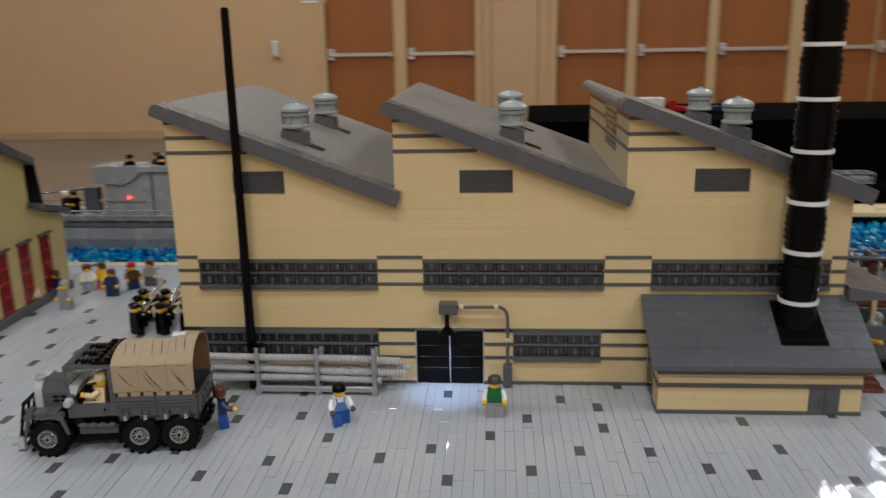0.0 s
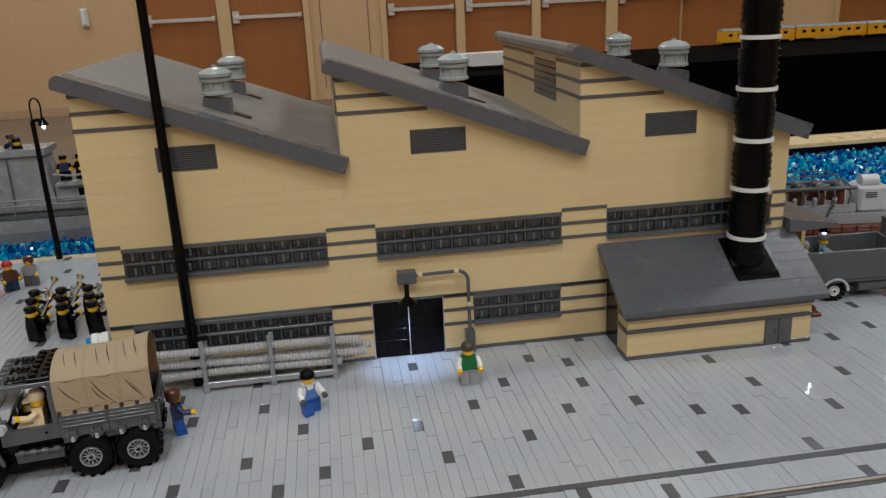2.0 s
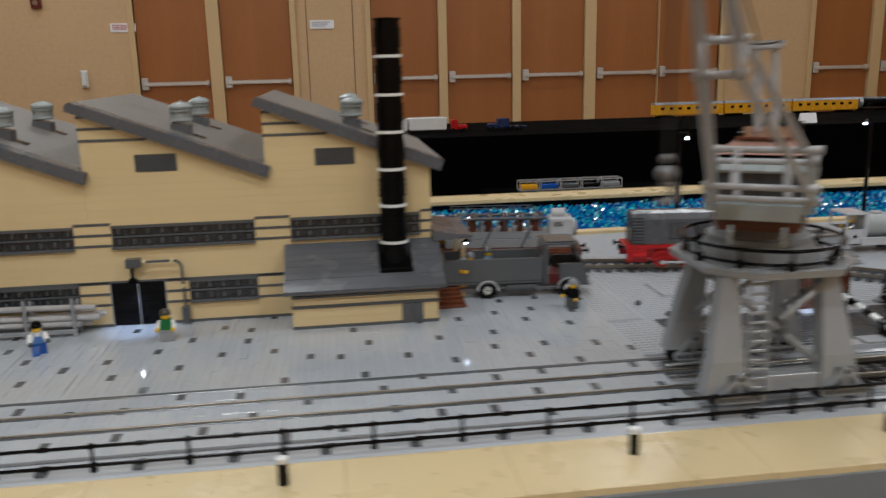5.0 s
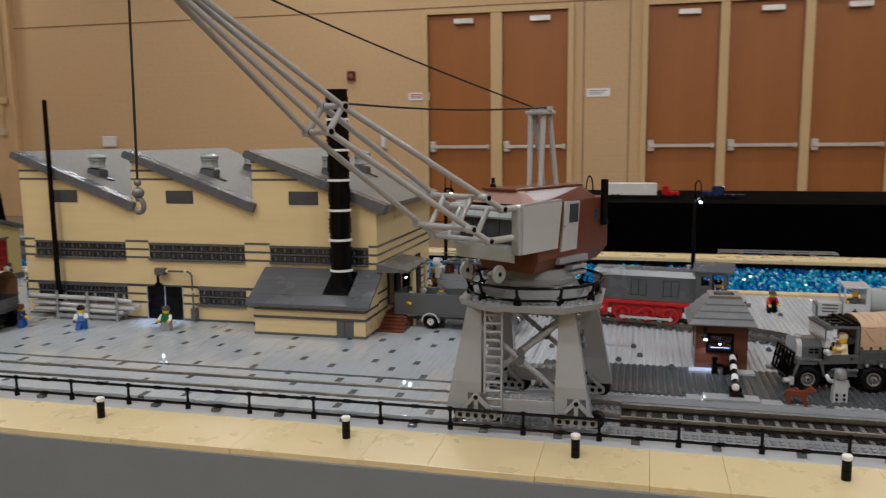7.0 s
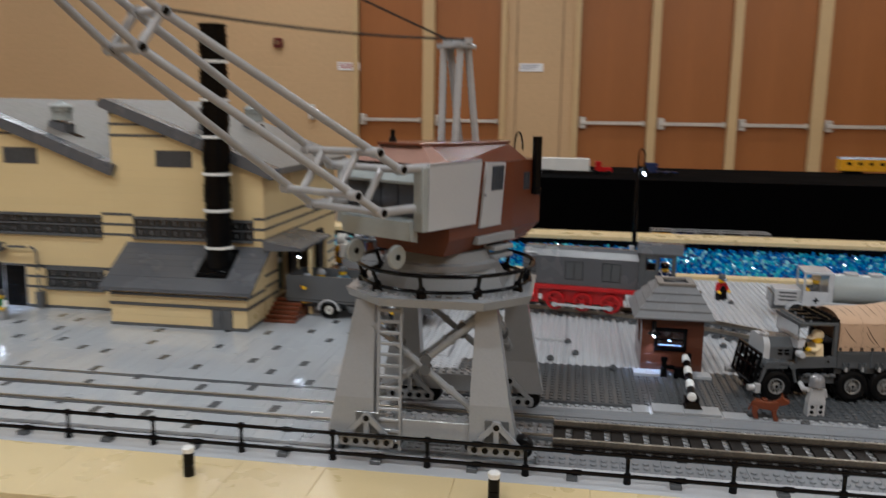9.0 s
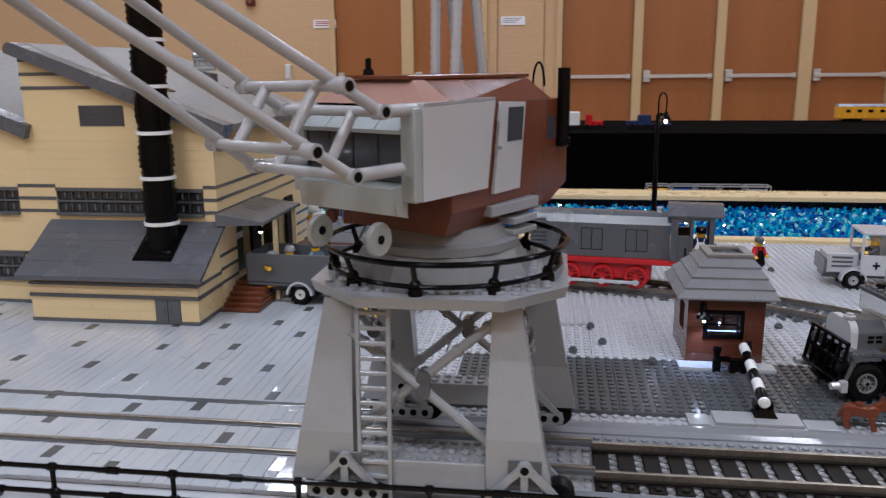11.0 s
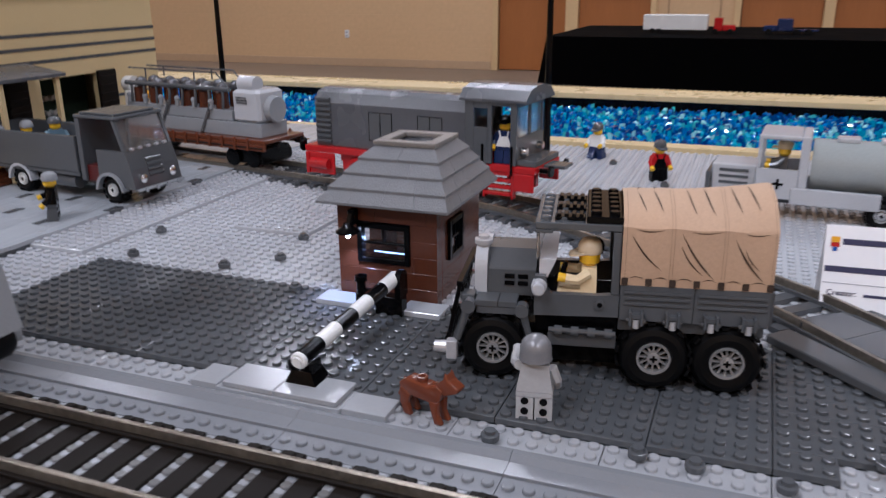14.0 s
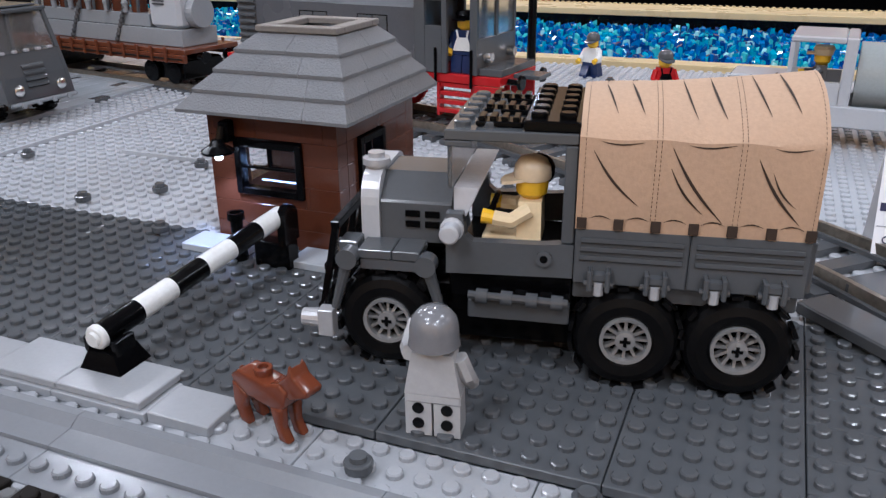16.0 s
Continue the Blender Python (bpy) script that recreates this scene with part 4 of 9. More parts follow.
bm = B(); prism(bm, [(1.1125, GROUND - PL), (1.150, GROUND - PL), (1.1125, 0.004)], "y", -0.2245, -0.2390); part("kerb_end", bm, LGREY, kerb, "wedge end of the kerb")
bm = B(); x = 0.70
while x < 1.66:
    box(bm, x + 0.0001, x + 0.0319, -0.3515, -0.318, GROUND - PL, GROUND - 0.0005, 0.0002); studs(bm, x, -0.3495, 4, 3, GROUND - 0.0005)
    x += 0.032
tagged(part("studded_strip", bm, STRIP, kerb, "studded light grey strip beside the track"), kind="stuff")


def line_track(name, path, z, label):
    """Track along a line of points, with turned sleepers."""
    ob = thing(name, label, "railway track")
    path = [Vector((*p, z)) for p in path]
    pts, step = [], 0.004
    for a, b_ in zip(path, path[1:]):
        n = max(1, int((b_ - a).length / step))
        pts += [a.lerp(b_, i / n) for i in range(n)]
    for _ in range(30):
        pts = [pts[0]] + [(pts[i - 1] + pts[i] * 2 + pts[i + 1]) / 4 for i in range(1, len(pts) - 1)] + [pts[-1]]
    for i in range(2, len(pts) - 2, 4):
        d = (pts[i + 1] - pts[i - 1]).normalized(); nrm = Vector((-d.y, d.x, 0))
        bm = B()
        c = [pts[i] + s * nrm * 0.030 + e * d * 0.0040 for s, e in ((-1, -1), (1, -1), (1, 1), (-1, 1))]
        hexa(bm, c, [p + Vector((0, 0, PL)) for p in c]); bmesh.ops.recalc_face_normals(bm, faces=bm.faces)
        part("sleeper", bm, DTILE, ob)
    for s in (-1, 1):
        line = []
        for i in range(1, len(pts) - 1):
            d = (pts[i + 1] - pts[i - 1]).normalized()
            line.append(pts[i] + s * Vector((-d.y, d.x, 0)) * 0.0195)
        for w, z0, z1, mat, nm in ((0.0012, PL, PL + 0.0062, RAIL, "rail"), (0.0034, PL, PL + 0.002, DTILE, "rail_foot")):
            bm = B(); rings = []
            for i, p in enumerate(line):
                d = (line[min(i + 1, len(line) - 1)] - line[max(i - 1, 0)]).normalized(); nrm = Vector((-d.y, d.x, 0))
                rings.append([bm.verts.new(p + k * nrm * w + Vector((0, 0, zz))) for k, zz in ((-1, z0), (1, z0), (1, z1), (-1, z1))])
            for a, b_ in zip(rings, rings[1:]):
                for k in range(4):
                    bm.faces.new((a[k], a[(k + 1) % 4], b_[(k + 1) % 4], b_[k]))
            bm.faces.new(rings[0]); bm.faces.new(rings[-1])
            bmesh.ops.recalc_face_normals(bm, faces=bm.faces)
            part(nm, bm, mat, ob)
    return ob


TRACK_LINE = [(0.20, 0.240), (0.47, 0.1960), (0.62, 0.1690), (0.7639, 0.1400), (0.852, 0.114), (0.960, 0.045), (1.055, -0.037), (1.12, -0.115), (1.17, -0.19), (1.21, -0.27)]
line_track("siding_track", TRACK_LINE, GROUND + 0.0006, "curved dark grey toy railway siding")
ramp = thing("level_crossing", "smooth dark grey crossing deck between the siding rails", "level crossing", pose(1.10, -0.093, GROUND, 0, 0, -45))
for k in range(4):
    bm = B(); box(bm, -0.052 + k * 0.026, -0.0262 + k * 0.026, -0.0150, 0.0150, 0.0052, 0.0092, 0.0003); part("deck_plate", bm, DTILE, ramp)
for s in (-1, 1):
    bm = B(); box(bm, -0.052, 0.052, s * 0.030 - 0.008, s * 0.030 + 0.008, 0.0018, 0.0065, 0.0006); part("edge_plate", bm, DGREY, ramp)

# railing along the quay
railing = thing("quay_railing", "black two-bar railing along the quay", "railing")
POSTS = [-0.85 + 0.0735 * i for i in range(35)]
for x in POSTS:
    bm = B(); cyl(bm, (x, -0.372, -0.0034), (x, -0.372, 0.0200), 0.0015, 0.0015, 8); cyl(bm, (x, -0.372, -0.0032), (x, -0.372, 0.0012), 0.0030, 0.0026, 10)
    lathe(bm, [(0.0024, -0.0022), (0.0027, -0.001), (0.0027, 0.001), (0.0024, 0.0022)], 10, (x, -0.372, 0.0180), axis="x"); lathe(bm, [(0.0024, -0.0025), (0.0027, -0.001), (0.0027, 0.001), (0.0024, 0.0025)], 10, (x, -0.372, 0.0022), axis="x")
    part("post", bm, BLACK, railing)
for z in (0.0022, 0.0180):
    for a, b_ in zip(POSTS, POSTS[1:]):
        bm = B(); sag = 0.0005 * math.sin(a * 40)
        cyl(bm, (a, -0.372, z), (b_, -0.372, z + sag * 0.2), 0.0016, 0.0016, 8)
        cyl(bm, (a + 0.034, -0.372, z), (a + 0.041, -0.372, z), 0.0023, 0.0023, 8)
        part("bar", bm, BLACK, railing)
for x in POSTS:
    bm = B(); box(bm, x + 0.030, x + 0.038, -0.3765, -0.3685, -0.0034, 0.0002, 0.0003); part("clip_plate", bm, DGREY, railing)

for k, x in enumerate((-0.38, -0.10, 0.1820, 0.4550, 0.6750, 0.90, 1.13, 1.36)):
    bol = thing("bollard", "short black bollard with a white cap", "bollard", pose(x, -0.4235, -0.0006), "quay bollards")
    bm = B(); lathe(bm, [(0.0040, 0), (0.0040, 0.0085), (0.0036, 0.0088), (0.0040, 0.0092), (0.0040, 0.0178)], 16); part("post", bm, BLACK, bol)
    bm = B(); lathe(bm, [(0.0040, 0.0179), (0.0040, 0.0195), (0.0044, 0.0198), (0.0044, 0.0215), (0.0036, 0.0222), (0.001, 0.0224)], 16); part("cap", bm, WHITE, bol, "white cap")


def street_lamp(x, y, z0, turn):
    ob = thing("street_lamp", "tall black street lamp with a curled top and lit lens", "street lamp", pose(x, y, z0, 0, 0, turn), "harbour street lamps")
    bm = B(); lathe(bm, [(0.0042, 0), (0.0040, 0.02), (0.0030, 0.175), (0.0030, 0.186)], 12); part("pole", bm, BLACK, ob)
    bm = B(); tube(bm, [(0, 0, 0.180)] + [(0.0065 - 0.0065 * math.cos(t), 0, 0.203 + 0.011 * math.sin(t)) for t in [math.pi * k / 8 for k in range(9)]] + [(0.012, 0, 0.190)], 0.0011, 8)
    tube(bm, [(0.002, 0, 0.186), (0.008, 0, 0.186), (0.0125, 0, 0.183)], 0.0022, 8); part("arm", bm, BLACK, ob)
    bm = B(); lathe(bm, [(0.002, 0.190), (0.003, 0.186), (0.0065, 0.181), (0.0065, 0.1795), (0.002, 0.1805)], 16, (0.0125, 0, 0)); part("shade", bm, BLACK, ob)
    bm = B(); ball(bm, (0.0125, 0, 0.1772), 0.0021, 10, 1.2); part("bulb", bm, LED, ob, "glowing white lamp")
    return ob


for x, tn in ((-0.44, 0), (-0.03, 0), (0.350, -10), (1.237, 180), (1.62, 180)):
    street_lamp(x, 0.424, -0.0010, tn)
street_lamp(0.8175, 0.330, GROUND + 0.0006, -45)

# ---- the dockside crane ----
# matt crane grey, darkened in colour for the shadow beneath the cabin
SHADED_GREY = plastic("shaded_matt_grey_plastic", (0.20, 0.203, 0.208), 0.5, spec=0.25)
crane = thing("dock_crane", "light grey portal crane with a brown cabin and long tube jib", "crane")
FEET = [(0.5625, -0.3560), (0.6640, -0.3560), (0.5775, -0.2420), (0.6790, -0.2420)]
CX, CY = 0.6176, -0.299
PZ = 0.122
for i, (fx, fy) in enumerate(FEET):
    out = -1 if i % 2 == 0 else 1
    fr = -1 if i < 2 else 1
    # leg: wide foot, tapering to a narrow head
    bm = B()
    tx, ty = fx - out * 0.010, fy - fr * 0.014
    y0, y1, ty0, ty1 = fy - 0.008, fy + 0.008, ty - 0.008, ty + 0.008
    xs = sorted((fx - out * 0.014, fx + out * 0.022)); ts = sorted((fx - out * 0.012, fx + out * 0.003))
    ms = sorted((fx - out * 0.014, fx + out * 0.016))
    lo_ = [(xs[0], y0, 0.016), (xs[1], y0, 0.016), (xs[1], y1, 0.016), (xs[0], y1, 0.016)]
    mid = [(ms[0], y0, 0.045), (ms[1], y0, 0.045), (ms[1], y1, 0.045), (ms[0], y1, 0.045)]
    hi_ = [(ts[0], ty0, PZ - 0.004), (ts[1], ty0, PZ - 0.004), (ts[1], ty1, PZ - 0.004), (ts[0], ty1, PZ - 0.004)]
    hexa(bm, lo_, mid); hexa(bm, mid, hi_)
    bmesh.ops.remove_doubles(bm, verts=bm.verts, dist=1e-6)
    leg = part("leg", bm, MGREY, crane, "tapered light grey crane leg")
    bm = B(); box(bm, (0.572, 0.671, 0.583, 0.672)[i] - 0.009, (0.572, 0.671, 0.583, 0.672)[i] + 0.009, y0 - 0.0012 if fr < 0 else y1 + 0.0002, y0 - 0.0002 if fr < 0 else y1 + 0.0012, 0.017, 0.034, 0.0003); part("foot_plate", bm, DGREY, leg)
    # triangular frame on the outer face, carried by a pin, with two wheels
    bx = (0.572, 0.671, 0.583, 0.672)[i]
    zb = 0.0120 if fr < 0 else 0.0098
    for face in (0, 1):
        ya = (y0 - 0.0052 if face == 0 else y1 + 0.0012)
        yb = ya + 0.0040
        bm = B()
        prism(bm, [(bx - 0.0205, zb - 0.0038), (bx + 0.0205, zb - 0.0038), (bx + 0.0215, zb), (bx + 0.0205, zb + 0.0036), (bx - 0.0205, zb + 0.0036), (bx - 0.0215, zb)], "y", yb, ya)
        for s in (-1, 1):
            prism(bm, [(bx + s * 0.0190, zb + 0.0037), (bx + s * 0.0140, zb + 0.0037), (bx + s * 0.0012, zb + 0.0165), (bx + s * 0.0040, zb + 0.0195)], "y", yb - 0.0006, ya + 0.0006)
        prism(bm, [(bx - 0.0020, zb + 0.0037), (bx + 0.0020, zb + 0.0037), (bx + 0.0020, zb + 0.0150), (bx - 0.0020, zb + 0.0150)], "y", yb - 0.0006, ya + 0.0006)
        prism(bm, arc(bx, zb + 0.0185, 0.0042, 0, 360, 14)[:-1], "y", yb, ya)
        bmesh.ops.recalc_face_normals(bm, faces=bm.faces)
        bg = part("bogie", bm, MGREY, crane, "triangular grey liftarm bogie")
        for hx, hz in ((-0.016, 0), (-0.008, 0), (0, 0), (0.008, 0), (0.016, 0), (0, 0.0185)):
            bm = B(); cyl(bm, (bx + hx, ya - 0.0003, zb + hz), (bx + hx, yb + 0.0003, zb + hz), 0.0024, 0.0024, 12); part("pin_hole", bm, BLACK, bg)
    for wx in (-0.0165, 0.0185):
        bm = B(); lathe(bm, [(0.0035, -0.006), (0.0078, -0.0056), (0.0088, -0.003), (0.0088, 0.003), (0.0078, 0.0056), (0.0035, 0.006)], 20, (bx + wx, fy, zb), axis="y"); part("wheel", bm, RUBBER, bg, "black rubber wheel", True)
for fy, x0, x1 in ((-0.356, 0.5765, 0.650), (-0.242, 0.5915, 0.665)):
    bm = B(); box(bm, x0 + 0.0002, x1 - 0.0002, fy - 0.006, fy + 0.010, 0.014, 0.0290, 0.0004); studs(bm, x0 + 0.001, fy - 0.006, 9, 2, 0.0290)
    part("sill_beam", bm, MGREY, crane)
for a, b_ in (((0.574, -0.352, 0.100), (0.655, -0.352, 0.034)), ((0.574, -0.349, 0.040), (0.655, -0.349, 0.108)), ((0.588, -0.246, 0.100), (0.669, -0.246, 0.034)), ((0.588, -0.249, 0.040), (0.669, -0.249, 0.108)), ((0.667, -0.338, 0.108), (0.671, -0.262, 0.060)), ((0.574, -0.338, 0.108), (0.578, -0.262, 0.060))):
    bm = B(); cyl(bm, a, b_, 0.0028, 0.0028, 10)
    va, vb = Vector(a), Vector(b_)
    for f in (0.08, 0.30, 0.5, 0.72, 0.92):
        p = va.lerp(vb, f); q_ = va.lerp(vb, f + 0.03); cyl(bm, p, q_, 0.0036, 0.0036, 10)
    part("brace", bm, MGREY, crane, "grey cross brace tube", True)
    bm = B(); m_ = va.lerp(vb, 0.5); cyl(bm, (m_.x, m_.y - 0.005, m_.z), (m_.x, m_.y + 0.005, m_.z), 0.0042, 0.0042, 12); part("brace_joint", bm, DGREY, crane)
# ladder
bm = B()
for s in (-1, 1):
    hexa(bm, [(0.5885 + s * 0.0085 + k * 0.0010, -0.3655 + j, 0.004) for k, j in ((-1, 0), (1, 0), (1, 0.003), (-1, 0.003))], [(0.5885 + s * 0.0085 + k * 0.0010, -0.3610 + j, 0.120) for k, j in ((-1, 0), (1, 0), (1, 0.003), (-1, 0.003))])
ladder = part("ladder", bm, MGREY, crane, "light grey ladder")
for k in range(13):
    bm = B(); z = 0.010 + k * 0.0085; y = -0.3655 + 0.0045 * z / 0.12
    box(bm, 0.5810, 0.5960, y + 0.0002, y + 0.0026, z, z + 0.0024, 0.0003); part("rung", bm, MGREY, ladder)
# platform, ring rail
def octagon(cx, cy, rx, ry, z, cut=0.45):
    return [(cx - rx, cy - ry * cut, z), (cx - rx * cut, cy - ry, z), (cx + rx * cut, cy - ry, z), (cx + rx, cy - ry * cut, z), (cx + rx, cy + ry * cut, z), (cx + rx * cut, cy + ry, z), (cx - rx * cut, cy + ry, z), (cx - rx, cy + ry * cut, z)]
bm = B(); hexa(bm, octagon(CX + 0.003, CY, 0.070, 0.070, PZ - 0.0035, 0.55), octagon(CX + 0.003, CY, 0.072, 0.072, PZ + 0.003, 0.55))
for i in range(-9, 9):
    for j in range(-9, 9):
        sx, sy = (i + 0.5) * S, (j + 0.5) * S
        if abs(sx) < 0.068 and abs(sy) < 0.068 and abs(sx) + abs(sy) < 0.105 and math.hypot(sx, sy) > 0.036:
            stud(bm, CX + 0.003 + sx, CY + sy, PZ + 0.003, 8)
part("platform", bm, MGREY, crane, "studded grey octagonal platform")
bm = B(); hexa(bm, octagon(CX, CY, 0.052, 0.052, PZ + 0.0032, 0.42), octagon(CX, CY, 0.044, 0.044, PZ + 0.0180, 0.42)); sl = part("slewing_base", bm, SHADED_GREY, crane, "grey octagonal slewing base of slope bricks")
bm = B(); lathe(bm, [(0.030, PZ + 0.0182), (0.046, PZ + 0.0184), (0.046, PZ + 0.0230), (0.040, PZ + 0.0240), (0.036, PZ + 0.0313)], 36, (CX, CY, 0)); part("slewing_ring", bm, SHADED_GREY, sl, "grey slewing ring", True)
ring = [(CX + 0.003 + 0.071 * math.cos(t), CY + 0.071 * math.sin(t), PZ + 0.0205) for t in [2 * math.pi * k / 40 for k in range(41)]]
bm = B(); tube(bm, ring, 0.0016, 8); handrail = part("ring_handrail", bm, BLACK, crane, "black flexible ring handrail", True)
for k in range(10):
    t = 2 * math.pi * k / 10 + 0.2
    px, py = CX + 0.003 + 0.0665 * math.cos(t), CY + 0.0665 * math.sin(t)
    bm = B(); cyl(bm, (px, py, PZ + 0.003), (px, py, PZ + 0.007), 0.0042, 0.0038, 10); ball(bm, (px, py, PZ + 0.0085), 0.0034, 10); cyl(bm, (px, py, PZ + 0.008), (CX + 0.003 + 0.071 * math.cos(t), CY + 0.071 * math.sin(t), PZ + 0.0205), 0.0016, 0.0016, 8)
    part("stanchion", bm, BLACK, handrail)
ring2 = [(CX + 0.003 + 0.0675 * math.cos(t), CY + 0.0675 * math.sin(t), PZ + 0.0078) for t in [2 * math.pi * k / 40 for k in range(41)]]
bm = B(); tube(bm, ring2, 0.0014, 8); part("foot_rail", bm, BLACK, handrail, "", True)

# the cabin, in its own turned frame: x forward to the jib, y to its left
cabin = B()
HOUSE = pose(CX, CY, 0, 0, 0, 240)
def hs(name, bm, mat, label="", smooth=False, parent=None):
    bmesh.ops.transform(bm, matrix=HOUSE, verts=bm.verts)
    return part(name, bm, mat, parent or crane, label, smooth)
cabin.free()
Z0, Z1, ZT = 0.166, 0.2235, 0.2345
# right side of the cabin is at y = -0.04 ... ; plan narrows to the rear
def deck(z, a, b_, c, u0=-0.106, u1=0.040, um=-0.050):
    return [(u0, -a, z), (um, -b_, z), (u1, -c, z), (u1, c, z), (um, b_, z), (u0, a, z)]
bm = B(); hexa(bm, deck(0.1535, 0.019, 0.028, 0.033, -0.092), deck(0.166, 0.0240, 0.0335, 0.0385)); hexa(bm, deck(0.166, 0.0240, 0.0335, 0.0385), deck(0.2215, 0.0240, 0.0335, 0.0385)); bmesh.ops.remove_doubles(bm, verts=bm.verts, dist=1e-6)
body = hs("cabin_body", bm, BROWN, "glossy reddish brown cabin body")
bm = B(); hexa(bm, [(-0.076, -0.0290, 0.2217), (0.040, -0.0385, 0.2217), (0.040, 0.0385, 0.2217), (-0.076, 0.0290, 0.2217)], [(-0.060, -0.0205, 0.2350), (0.040, -0.0205, 0.2350), (0.040, 0.0205, 0.2350), (-0.060, 0.0205, 0.2350)])
roof_ = hs("cabin_roof", bm, BROWN, "reddish brown sloped cabin roof")
bm = B(); box(bm, -0.062, 0.054, -0.0215, 0.0215, 0.2352, 0.2374, 0.0004); hs("roof_plate", bm, BROWN, "", False, roof_)
for k in range(2):
    bm = B(); box(bm, -0.072 - k * 0.008, -0.0645 - k * 0.008, -0.0175, 0.0175, 0.2219, 0.2315 - k * 0.0042, 0.0004); hs("roof_step", bm, BROWN, "", False, roof_)
bm = B(); hexa(bm, [(0.0405, -0.0395, 0.2232), (0.062, -0.0395, 0.2232), (0.062, 0.0395, 0.2232), (0.0405, 0.0395, 0.2232)], [(0.0405, -0.0215, 0.2350), (0.050, -0.0215, 0.2350), (0.050, 0.0215, 0.2350), (0.0405, 0.0215, 0.2350)]); hs("roof_light", bm, plastic("pale_brown_clear_roof", (0.34, 0.20, 0.16), 0.2), "pale translucent brown roof light")
for s in (-1, 1):
    bm = B(); hexa(bm, [(0.010, s * 0.0405, 0.1765), (0.0685, s * 0.0425, 0.1765), (0.0685, s * 0.0405, 0.1765), (0.010, s * 0.0385, 0.1765)], [(0.003, s * 0.0405, 0.2235), (0.0685, s * 0.0435, 0.2225), (0.0685, s * 0.0415, 0.2225), (0.003, s * 0.0385, 0.2235)]); bmesh.ops.recalc_face_normals(bm, faces=bm.faces)
    hs("side_panel", bm, LGREY, "plain light grey side panel")
    bm = B(); y_ = s * 0.0372
    hexa(bm, [(-0.028, s * 0.0370, 0.1720), (0.002, s * 0.0392, 0.1720), (0.002, s * 0.0370, 0.1720), (-0.028, s * 0.0348, 0.1720)], [(-0.034, s * 0.0366, 0.2215), (-0.006, s * 0.0388, 0.2225), (-0.006, s * 0.0366, 0.2225), (-0.034, s * 0.0344, 0.2215)]); bmesh.ops.recalc_face_normals(bm, faces=bm.faces)
    dr = hs("cabin_door", bm, LGREY, "light grey cabin door with a dark window")
    bm = B(); hexa(bm, [(-0.0295, s * 0.0373, 0.2000), (-0.012, s * 0.0386, 0.2000), (-0.012, s * 0.0370, 0.2000), (-0.0295, s * 0.0357, 0.2000)], [(-0.031, s * 0.0373, 0.2190), (-0.0135, s * 0.0386, 0.2190), (-0.0135, s * 0.0370, 0.2190), (-0.031, s * 0.0357, 0.2190)]); bmesh.ops.recalc_face_normals(bm, faces=bm.faces)
    hs("door_window", bm, PANE, "", False, dr)
    bm = B(); hexa(bm, [(-0.082, s * 0.0286, 0.1965), (-0.070, s * 0.0306, 0.1965), (-0.070, s * 0.0290, 0.1965), (-0.082, s * 0.0270, 0.1965)], [(-0.082, s * 0.0286, 0.2110), (-0.070, s * 0.0306, 0.2110), (-0.070, s * 0.0290, 0.2110), (-0.082, s * 0.0270, 0.2110)]); bmesh.ops.recalc_face_normals(bm, faces=bm.faces); hs("rear_window", bm, PANE, "dark rear side window")
    bm = B(); cyl(bm, (-0.002, s * 0.0395, 0.1975), (-0.002, s * 0.0412, 0.1975), 0.0009, 0.0009, 8); hs("door_handle", bm, MGREY, "", False, dr)
    bm = B(); hexa(bm, [(0.003, s * 0.0400, 0.2236), (0.0685, s * 0.0430, 0.2226), (0.0685, s * 0.0380, 0.2226), (0.003, s * 0.0350, 0.2236)], [(0.003, s * 0.0408, 0.2252), (0.0685, s * 0.0438, 0.2242), (0.0685, s * 0.0380, 0.2242), (0.003, s * 0.0350, 0.2252)]); bmesh.ops.recalc_face_normals(bm, faces=bm.faces); hs("panel_cap", bm, LGREY)
    bm = B(); box(bm, -0.045, 0.005, s * 0.034 - 0.006, s * 0.034 + 0.006, 0.1590, 0.1655, 0.0005); box(bm, -0.040, -0.015, s * 0.036 - 0.006, s * 0.036 + 0.006, 0.152, 0.1560, 0.0005); box(bm, -0.040, -0.015, s * 0.036 - 0.006, s * 0.036 + 0.006, 0.1455, 0.1490, 0.0005)
    hs("cabin_step", bm, MGREY, "light grey access step")
bm = B(); lathe(bm, [(0.0034, 0.191), (0.0048, 0.192), (0.0048, 0.196), (0.0041, 0.197), (0.0041, 0.2405), (0.0032, 0.2405), (0.0032, 0.236)], 14, (-0.090, 0.0300, 0)); hs("exhaust_pipe", bm, BLACK, "black exhaust pipe")
bm = B(); tube(bm, [(-0.082, 0.016 + 0.0042 * math.cos(t), 0.2290 + 0.0150 * math.sin(t)) for t in [math.pi * k / 12 for k in range(13)]], 0.0008, 6); hs("antenna_loop", bm, BLACK, "thin black wire loop", True)
bm = B(); lathe(bm, [(0.0035, 0.2362), (0.003, 0.240), (0.0018, 0.241), (0.0018, 0.246), (0.001, 0.2465)], 10, (0.040, -0.018, 0)); hs("horn", bm, BLACK, "small black horn")
